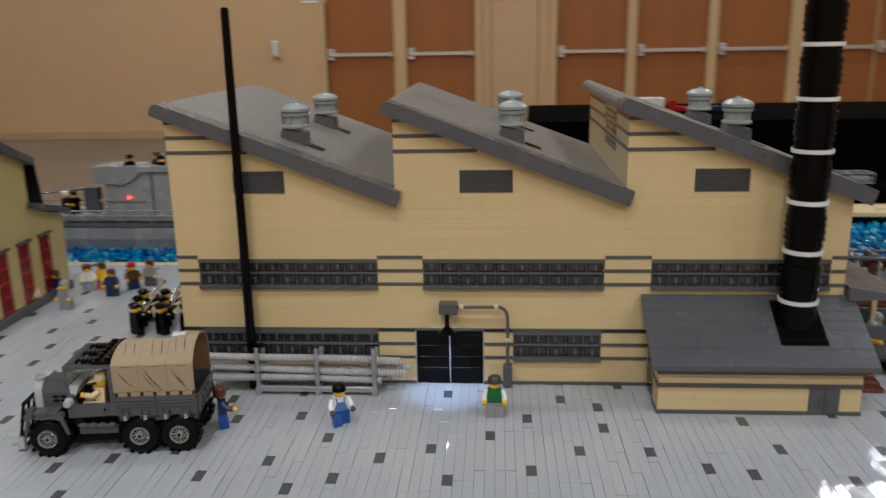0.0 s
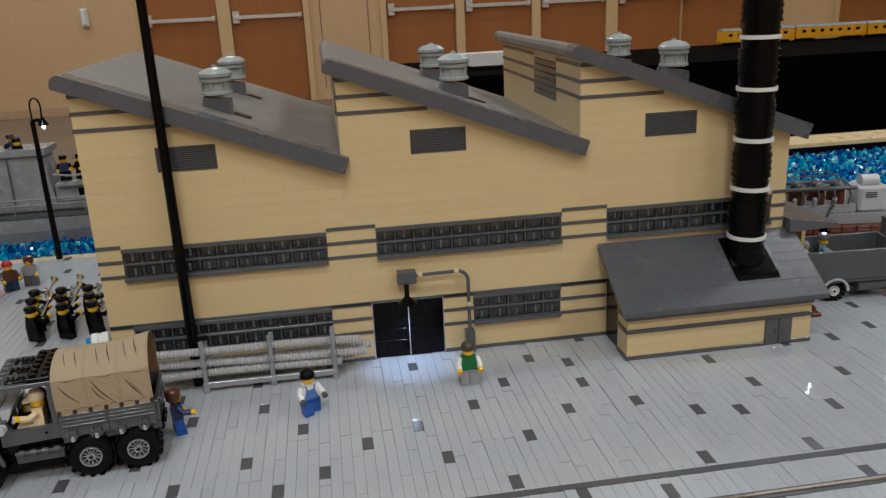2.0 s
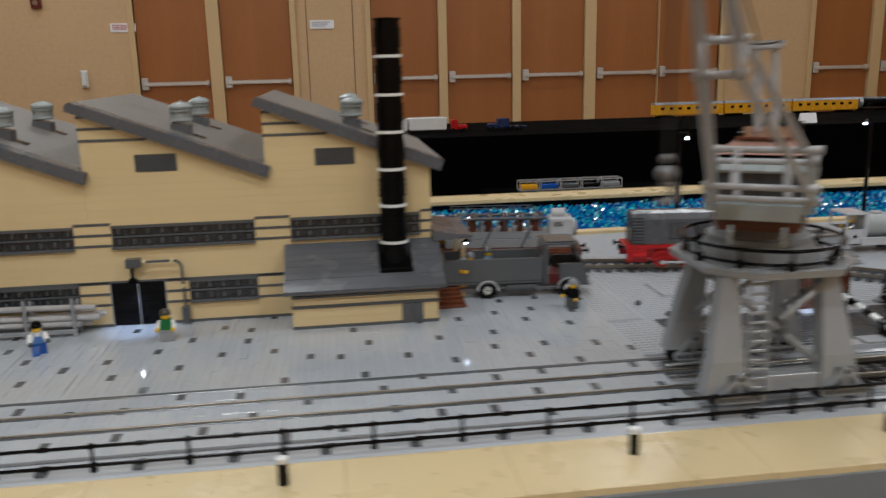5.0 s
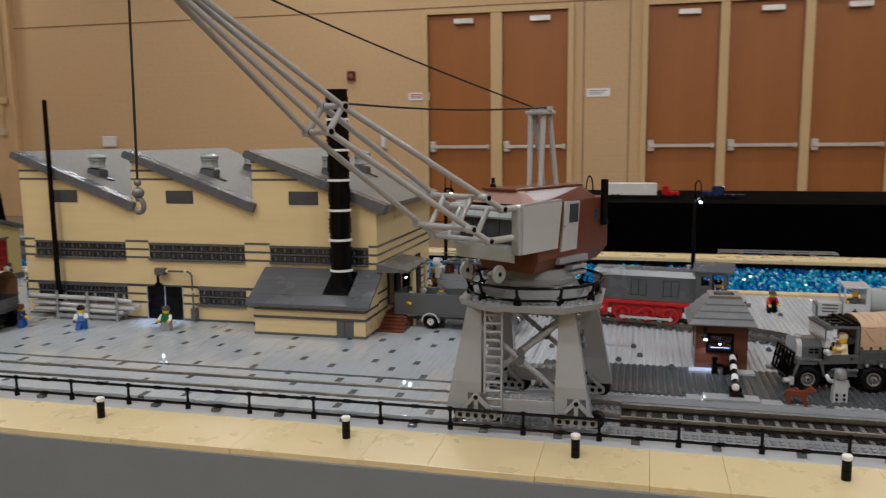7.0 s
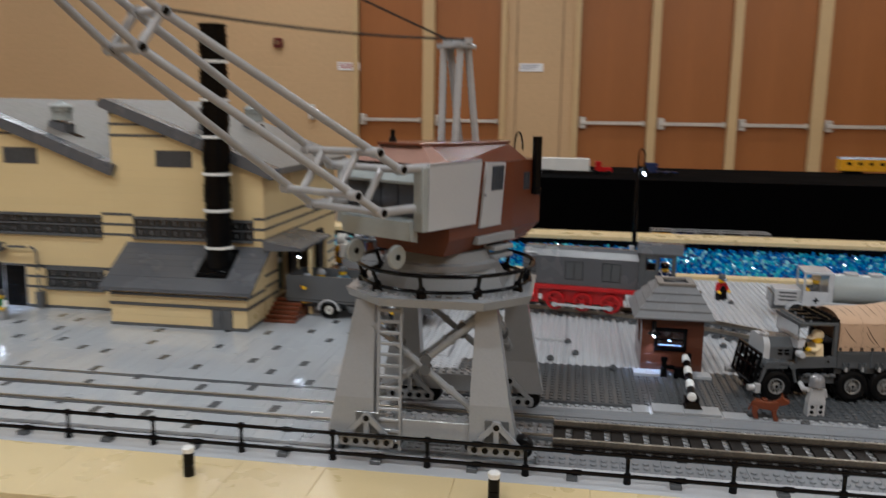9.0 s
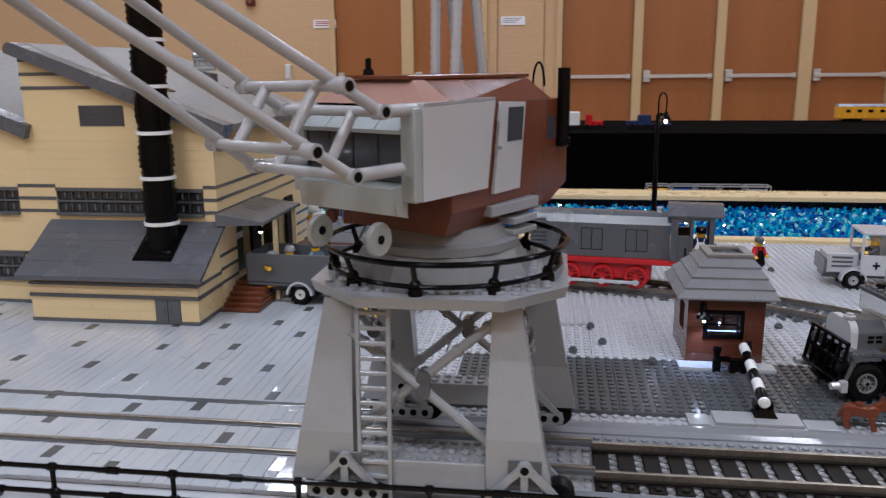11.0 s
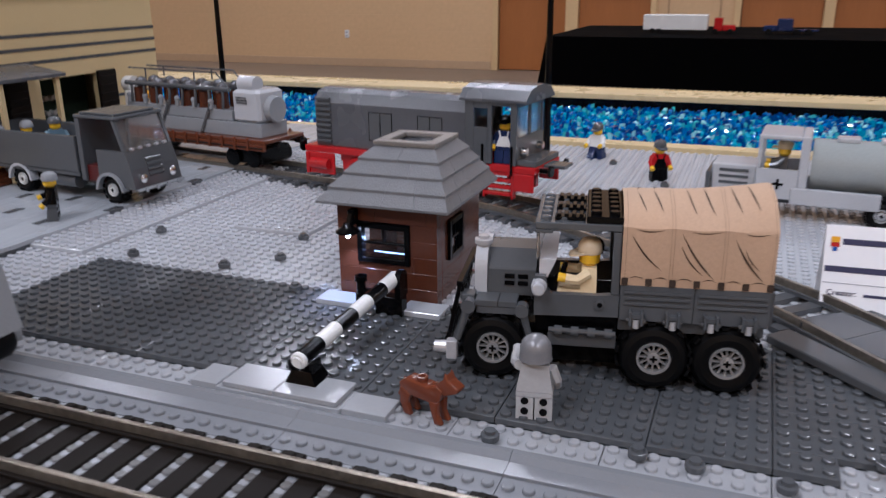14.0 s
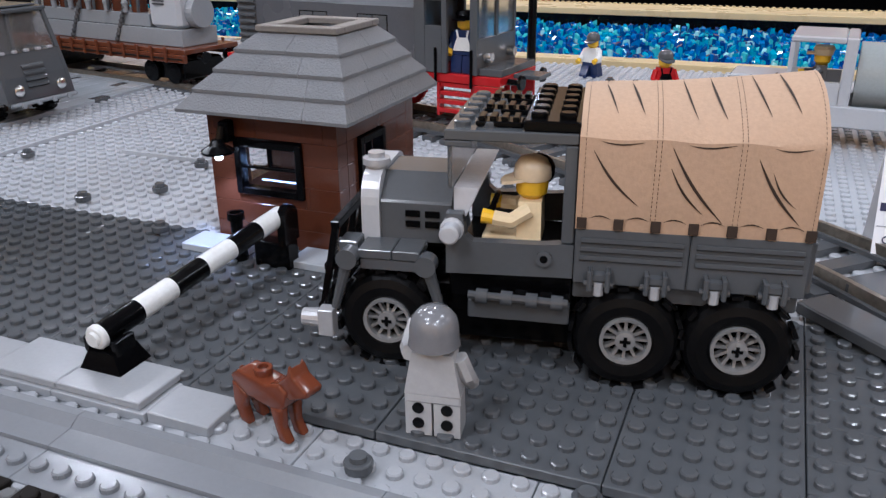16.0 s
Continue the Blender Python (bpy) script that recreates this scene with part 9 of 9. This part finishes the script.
bm = B(); cyl(bm, (-0.0122, 0, 0), (-0.0082, 0, 0), 0.006, 0.007, 14); part("cap", bm, plastic("azure_plastic", (0.02, 0.2, 0.5), 0.25), drum, "azure end cap")
bm = B(); box(bm, -0.007, 0.007, -0.007, 0.007, -0.0263, -0.0095, 0.0006); part("stand", bm, LGREY, drum)

# ---- second tan building further along the quay ----
shed = thing("quay_warehouse", "yellowish tan toy warehouse with red windows", "building")
# its gable end stands at x = WX facing +x: a high middle with a lower aisle on both sides
WX, WB, RIDGE = -0.5466, -0.86, 0.155
SWINS = [(0.2390 - k * 0.0468, 0.2655 - k * 0.0468) for k in range(4)]
edges = [0.3010] + [v for y0, y1 in SWINS for v in (y1, y0)] + [0.0090]
for a, b_ in zip(edges[0::2], edges[1::2]):
    bm = B(); box(bm, WX - 0.009, WX, b_, a, 0.0122, 0.0868); part("wall_pier", bm, OLIVE_TAN, shed)
bm = B(); prism(bm, [(0.0090, 0.0870), (0.3010, 0.0870), (0.3010, 0.1040), (0.2290, 0.1260), (0.2290, 0.1830), (RIDGE, 0.2150), (0.0810, 0.1830), (0.0810, 0.1260), (0.0090, 0.1040)], "x", WX - 0.009, WX); bmesh.ops.recalc_face_normals(bm, faces=bm.faces); part("gable_wall", bm, OLIVE_TAN, shed, "yellowish tan stepped gable wall")
bm = B(); box(bm, WX - 0.011, WX + 0.003, 0.0070, 0.3030, 0.0002, 0.0120, 0.0005); part("plinth", bm, DGREY, shed, "dark grey plinth")
DARK_RED = plastic("dark_red_pane", (0.16, 0.008, 0.008), 0.15)
for y0, y1 in SWINS:
    bm = B(); box(bm, WX - 0.006, WX - 0.002, y0 + 0.0001, y1 - 0.0001, 0.0122, 0.0868)
    wn = part("window", bm, RED, shed, "red barred window")
    for r in range(4):
        for c in range(2):
            w = (y1 - y0) / 2
            t = B(); box(t, WX - 0.0018, WX - 0.0010, y0 + c * w + 0.0016, y0 + (c + 1) * w - 0.0012, 0.0160 + r * 0.0176, 0.0300 + r * 0.0176, 0.0003); part("pane", t, DARK_RED, wn)
    t = B(); box(t, WX - 0.004, WX + 0.003, y0 - 0.002, y1 + 0.002, 0.0869, 0.0905, 0.0003); part("lintel", t, DGREY, wn)
for sgn in (-1, 1):
    ya, yb, yc = RIDGE + sgn * 0.152, RIDGE + sgn * 0.070, RIDGE + sgn * 0.0800
    bm = B(); prism(bm, [(ya, 0.1040), (yb, 0.1270), (yb, 0.1345), (ya, 0.1115)], "x", WX + 0.010, WB); bmesh.ops.recalc_face_normals(bm, faces=bm.faces); part("aisle_roof", bm, ROOF, shed, "dark grey aisle roof")
    bm = B(); prism(bm, [(yc, 0.1795), (RIDGE, 0.2150), (RIDGE, 0.2240), (yc, 0.1880)], "x", WX + 0.012, WB); bmesh.ops.recalc_face_normals(bm, faces=bm.faces); part("main_roof", bm, ROOF, shed, "dark grey main roof")
    yd = RIDGE + sgn * 0.0700
    bm = B(); box(bm, WB + 0.004, WX - 0.0092, min(yd, yd + sgn * 0.004), max(yd, yd + sgn * 0.004), 0.100, 0.1800); part("clerestory", bm, BLACK, shed, "black clerestory strip")
    ye = RIDGE + sgn * 0.1420
    bm = B(); box(bm, WB + 0.004, WX - 0.0092, min(ye, ye + sgn * 0.004), max(ye, ye + sgn * 0.004), 0.0002, 0.1030); part("side_wall", bm, OLIVE_TAN, shed)
bm = B(); prism(bm, [(0.2296, 0.1340), (0.2790, 0.1190), (0.2690, 0.1820), (0.2296, 0.1835)], "x", -0.5560, -0.6000); bmesh.ops.recalc_face_normals(bm, faces=bm.faces); part("roof_box", bm, BLACK, shed, "black sloped box on the aisle roof")
twr = thing("grey_tower", "dark grey toy tower beyond the warehouse", "tower", pose(-0.757, 0.36, 0))
bm = B(); box(bm, -0.052, 0.012, -0.03, 0.03, 0.0002, 0.262, 0.001); part("body", bm, DGREY, twr)
bm = B(); box(bm, 0.0122, 0.052, -0.028, 0.028, 0.0002, 0.268, 0.001); part("stair_tower", bm, DGREY, twr)
bm = B(); box(bm, -0.052, 0.020, -0.030, 0.0285, 0.2682, 0.296, 0.001); part("upper_storey", bm, DGREY, twr)
bm = B(); prism(bm, [(-0.062, 0.2962), (0.022, 0.2962), (-0.004, 0.316), (-0.022, 0.322), (-0.036, 0.316)], "y", 0.034, -0.034); bmesh.ops.recalc_face_normals(bm, faces=bm.faces); part("gable_top", bm, ROOF, twr, "dark grey gabled top")
bm = B(); lathe(bm, [(0.013, 0.2682), (0.013, 0.292), (0.010, 0.296), (0.003, 0.298)], 16, (0.034, 0, 0)); part("turret", bm, DGREY, twr, "small round turret", True)
for x0, x1, z0, z1, mat in ((-0.046, -0.014, 0.299, 0.306, BLACK), (-0.040, -0.018, 0.242, 0.258, BLACK), (-0.012, -0.006, 0.242, 0.260, PALE_GREY), (0.026, 0.030, 0.246, 0.258, PALE_GREY), (0.038, 0.044, 0.240, 0.256, PALE_GREY), (0.038, 0.044, 0.212, 0.228, PALE_GREY)):
    y = -0.0345 if z0 > 0.29 else -0.0303
    bm = B(); box(bm, x0, x1, y - 0.0004, y + 0.0030, z0, z1); part("window", bm, mat, twr)
bm = B(); box(bm, -0.051, 0.010, -0.0312, -0.0302, 0.216, 0.232); part("sign_band", bm, BLUE, twr, "blue band")

# ---- moored grey submarine ----
SUB_GREY = plastic("worn_mid_grey_plastic", (0.25, 0.255, 0.265), 0.26, vary=0.12, blotch=50)
sub = thing("toy_submarine", "grey toy submarine moored with its crew on deck", "submarine", pose(-0.555, 0.575, -0.009))
bm = B(); prism(bm, [(-0.045, 0.004), (-0.050, 0.022), (-0.050, 0.040), (-0.043, 0.046), (0.043, 0.046), (0.050, 0.040), (0.050, 0.022), (0.045, 0.004)], "x", 0.29, -0.42); bmesh.ops.recalc_face_normals(bm, faces=bm.faces); part("hull", bm, SUB_GREY, sub, "light grey hull")
bm = B(); box(bm, -0.42, 0.29, -0.0505, 0.0505, 0.0415, 0.0475, 0.0005); part("deck_edge", bm, DGREY, sub)
bm = B(); box(bm, -0.42, 0.29, -0.040, 0.040, 0.0477, 0.058, 0.003); part("casing", bm, SUB_GREY, sub)
for s in (-1, 1):
    bm = B(); cyl(bm, (-0.42, s * 0.046, 0.060), (0.29, s * 0.046, 0.060), 0.0013, 0.0013, 8); cyl(bm, (-0.42, s * 0.046, 0.0685), (0.29, s * 0.046, 0.0685), 0.0013, 0.0013, 8)
    for k in range(15):
        cyl(bm, (-0.41 + k * 0.049, s * 0.046, 0.047), (-0.41 + k * 0.049, s * 0.046, 0.0685), 0.0010, 0.0010, 6)
    part("deck_rail", bm, SUB_GREY, sub, "light grey deck rail")
bm = B(); hexa(bm, [(-0.055, -0.026, 0.058), (0.085, -0.026, 0.058), (0.085, 0.026, 0.058), (-0.055, 0.026, 0.058)], [(-0.050, -0.024, 0.128), (0.075, -0.024, 0.128), (0.075, 0.024, 0.128), (-0.050, 0.024, 0.128)]); con = part("conning_tower", bm, SUB_GREY, sub, "light grey conning tower")
bm = B(); prism(bm, [(-0.068, 0.112), (-0.020, 0.108), (-0.002, 0.117), (0.010, 0.129), (0.082, 0.129), (0.082, 0.138), (-0.068, 0.138)], "y", 0.029, -0.029); bmesh.ops.recalc_face_normals(bm, faces=bm.faces); part("bridge_wing", bm, SUB_GREY, con)
bm = B(); box(bm, -0.062, 0.012, -0.0275, -0.0242, 0.0800, 0.0835, 0.0003); part("ledge", bm, SUB_GREY, con)
bm = B(); box(bm, 0.026, 0.029, -0.0265, -0.0262, 0.060, 0.126); part("panel_line", bm, DGREY, con)
bm = B(); ball(bm, (-0.012, -0.0285, 0.0870), 0.0022, 8); part("signal_lamp", bm, LED_RED, con, "glowing red lamp")
for x in (0.030, 0.040):
    bm = B(); cyl(bm, (x, 0, 0.1382), (x, 0, 0.156), 0.0034, 0.0034, 12); part("periscope", bm, CLEAR, con)
bm = B(); tube(bm, [(0.088, -0.030, 0.100), (0.120, -0.040, 0.098), (0.165, -0.036, 0.108), (0.19, -0.02, 0.118)], 0.0016, 8); box(bm, 0.086, 0.19, -0.026, 0.026, 0.0585, 0.082, 0.001); box(bm, 0.09, 0.185, -0.034, 0.034, 0.0822, 0.087, 0.0005); part("gun_deck", bm, SUB_GREY, sub)
bm = B(); box(bm, 0.118, 0.126, -0.0268, -0.0262, 0.064, 0.077); box(bm, 0.140, 0.148, -0.0268, -0.0262, 0.064, 0.077); part("port", bm, BLACK, sub)
bm = B(); cyl(bm, (-0.085, 0, 0.098), (-0.175, -0.01, 0.091), 0.0016, 0.0013, 8); box(bm, -0.10, -0.075, -0.008, 0.008, 0.0585, 0.10, 0.001); part("deck_gun", bm, DGREY, sub)
for k, (x, y, z, rz) in enumerate(((-0.012, -0.010, 0.1182, 0), (0.028, 0.004, 0.1202, 30), (0.040, -0.010, 0.1165, -20), (0.100, -0.012, 0.0872, 10), (0.122, -0.008, 0.0872, -30), (-0.13, -0.010, 0.0582, 80), (-0.115, -0.012, 0.0582, 60))):
    figure("toy sailor in a dark uniform on the submarine", pose(-0.555 + x, 0.575 + y, -0.009 + z + (0.0001), 0, 0, rz), BLACK, NAVY if k % 2 else BLACK, BLACK, SKIN, BLACK if k != 5 else WHITE, "cap", (30, 40), group="submarine crew")

# ---- band in black uniforms and onlookers on the quay ----
n = 0
for r, (y, xs) in enumerate(((0.128, (-0.392, -0.362, -0.333)), (0.154, (-0.402, -0.373, -0.345)), (0.180, (-0.410, -0.383, -0.356, -0.329)))):
    for x in xs:
        f = pose(x + 0.014 + 0.003 * r, y, 0.0002, 0, 0, 150)
        figure("toy bandsman in black uniform and cap", f, BLACK, BLACK, BLACK, SKIN, BLACK, "cap", (70, 70), group="brass band")
        if n % 2 == 0 or r == 2:
            tp = thing("toy_trumpet", "chrome silver toy trumpet held by a bandsman", "trumpet", f @ pose(0.002, -0.013, 0.022, 55, 0, 10) @ Matrix.Diagonal((1.35, 1.35, 1.5, 1.0)), "brass instruments")
            bm = B(); cyl(bm, (0, 0, 0), (0, 0, 0.013), 0.0009, 0.0011, 8); lathe(bm, [(0.0011, 0.013), (0.0016, 0.015), (0.0040, 0.0175), (0.0036, 0.0178)], 14); part("horn_bell", bm, CHROME, tp, "", True)
            bm = B(); cyl(bm, (0.002, -0.001, 0.004), (0.002, 0.003, 0.004), 0.0012, 0.0012, 8); cyl(bm, (0.002, -0.001, 0.007), (0.002, 0.003, 0.007), 0.0012, 0.0012, 8); part("valve", bm, CHROME, tp)
        n += 1
CROWD = [(-0.520, 0.262, BLACK, BLACK, HAIR), (-0.498, 0.225, TAN_FIG, TAN_FIG, TAN_FIG), (-0.490, 0.262, BLUE, NAVY, HAIR), (-0.462, 0.292, MGREY, WHITE, HAIR), (-0.446, 0.300, plastic("pink_plastic", (0.6, 0.2, 0.22), 0.25), YELLOW, HAIR), (-0.418, 0.270, NAVY, NAVY, HAIR), (-0.404, 0.300, NAVY, HAIR, RED), (-0.452, 0.215, MGREY, MGREY, MGREY), (-0.545, 0.290, BLACK, GREEN, BLACK), (-0.385, 0.315, DGREY, MGREY, HAIR)]
for x, y, lg, to, ht in CROWD:
    figure("toy onlooker standing on the plaza tiles", pose(x - 0.055, y, 0.0002, 0, 0, 40 * math.sin(x * 90)), lg, to, to, SKIN, ht, "hair" if ht is HAIR else "helmet", (15, 20), group="onlookers")

# ---- models on the back table ----
TT = -0.0333
semi = thing("toy_semi_trailer", "white toy semi trailer with a red tractor", "toy lorry", pose(0.545, 3.10, TT) @ Matrix.Diagonal((1.28, 1.28, 1.12, 1.0)), "table models")
bm = B(); box(bm, 0.0, 0.20, -0.03, 0.03, 0.012, 0.066, 0.002); part("trailer", bm, WHITE, semi, "plain white trailer")
bm = B(); box(bm, 0.22, 0.245, -0.025, 0.025, 0.010, 0.055, 0.002); box(bm, 0.245, 0.285, -0.02, 0.02, 0.010, 0.030, 0.003); part("tractor", bm, RED, semi, "red tractor cab")
for x in (0.03, 0.05, 0.225, 0.27):
    for s in (-1, 1):
        bm = B(); cyl(bm, (x, s * 0.022, 0.009), (x, s * 0.030, 0.009), 0.009, 0.009, 14); part("wheel", bm, RUBBER, semi)
tr2 = thing("toy_tractor_unit", "dark blue toy tractor unit", "toy lorry", pose(1.015, 3.10, TT) @ Matrix.Diagonal((1.45, 1.3, 1.2, 1.0)), "table models")
bm = B(); box(bm, 0.0, 0.035, -0.02, 0.02, 0.010, 0.028, 0.002); box(bm, 0.035, 0.075, -0.024, 0.024, 0.010, 0.050, 0.003); box(bm, 0.075, 0.14, -0.014, 0.014, 0.010, 0.016, 0.001); part("body", bm, NAVY, tr2)
for x in (0.015, 0.085, 0.115):
    for s in (-1, 1):
        bm = B(); cyl(bm, (x, s * 0.018, 0.009), (x, s * 0.026, 0.009), 0.009, 0.009, 14); part("wheel", bm, RUBBER, tr2)
for k in range(3):
    w = 0.355
    coach = thing("toy_coach", "yellow toy railway coach with dark windows", "toy coach", pose(2.09 + k * 0.428, 3.58, TT) @ Matrix.Diagonal((1.18, 1.2, 1.2, 1.0)), "toy train")
    bm = B(); box(bm, 0, w, -0.028, 0.028, 0.012, 0.062, 0.002); part("body", bm, ORANGE_YELLOW, coach)
    bm = B(); prism(bm, [(-0.029, 0.0622), (0.029, 0.0622), (0.018, 0.072), (-0.018, 0.072)], "x", w, 0.0); bmesh.ops.recalc_face_normals(bm, faces=bm.faces); part("roof", bm, MGREY, coach)
    for j in range(7):
        bm = B(); x = 0.03 + j * 0.045
        box(bm, x, x + 0.018, -0.0292, -0.0282, 0.038, 0.050, 0.0003); part("window", bm, BLACK, coach)
    for x in (0.02, w - 0.10):
        bm = B(); box(bm, x, x + 0.08, -0.02, 0.02, 0.0, 0.0118, 0.001); part("bogie", bm, BLACK, coach)
steam = thing("toy_steam_engine", "black toy steam engine behind the coaches", "toy locomotive", pose(3.38, 3.58, TT) @ Matrix.Diagonal((1.18, 1.2, 1.2, 1.0)), "toy train")
bm = B(); cyl(bm, (0.02, 0, 0.045), (0.22, 0, 0.045), 0.026, 0.026, 20); box(bm, 0.22, 0.32, -0.03, 0.03, 0.010, 0.078, 0.002); box(bm, 0.0, 0.30, -0.022, 0.022, 0.004, 0.018, 0.001); part("boiler", bm, BLACK, steam)
bm = B(); cyl(bm, (0.0, 0, 0.045), (0.018, 0, 0.045), 0.024, 0.026, 20); part("smokebox_door", bm, MGREY, steam)
bm = B(); prism(bm, [(-0.015, 0), (0.015, 0), (0.0, 0.04)], "x", 0.07, 0.0); bmesh.ops.recalc_face_normals(bm, faces=bm.faces)
solid("small_card", bm, PAPER, "small white folded card on the black table", "card", m=pose(2.60, 2.90, TT) @ Matrix.Diagonal((1.25, 1.25, 1.25, 1.0)))
# clear boxes in a row on a low bench before the table
bm = B(); box(bm, 0.90, 1.75, 2.50, 2.735, FLOOR + 0.001, -0.2735, 0.008)
solid("low_bench", bm, CLOTH, "low bench covered with black cloth", "bench")
for k in range(5):
    bx = thing("clear_box", "small clear box with coloured parts", "box", pose(1.065 + k * 0.098, 2.62, -0.2732) @ Matrix.Diagonal((2.28, 3.0, 3.6, 1.0)), "clear boxes")
    bm = B()
    for z in (0.0, 0.011):
        box(bm, 0, 0.041, -0.011, -0.0095, z, z + 0.0014); box(bm, 0, 0.041, 0.0095, 0.011, z, z + 0.0014); box(bm, 0, 0.0014, -0.0095, 0.0095, z, z + 0.0014); box(bm, 0.0396, 0.041, -0.0095, 0.0095, z, z + 0.0014)
    for x in (0, 0.0396):
        for y in (-0.011, 0.0096):
            box(bm, x, x + 0.0014, y, y + 0.0014, 0.0014, 0.011)
    part("frame", bm, SILVER, bx)
    bm = B(); box(bm, 0.003, 0.038, -0.008, 0.008, 0.0014, 0.007, 0.001); part("model_in_box", bm, (ORANGE_YELLOW, BLUE, DGREY, BLACK, MGREY)[k], bx)

# ---- yellow machine by the side gate ----
ym = thing("yellow_machine", "bright yellow machine on a dark stand by the gate", "machine", pose(0.386, 0.222, GROUND + 0.0066))
bm = B(); box(bm, -0.010, 0.010, -0.009, 0.009, 0, 0.034, 0.0006); part("stand", bm, DGREY, ym)
bm = B(); box(bm, -0.012, 0.012, -0.011, 0.011, 0.0342, 0.062, 0.0025); part("body", bm, ORANGE_YELLOW, ym, "bright yellow body")
bm = B(); cyl(bm, (-0.003, -0.0112, 0.048), (-0.003, -0.0128, 0.048), 0.0055, 0.0055, 16); part("dial", bm, DGREY, ym)
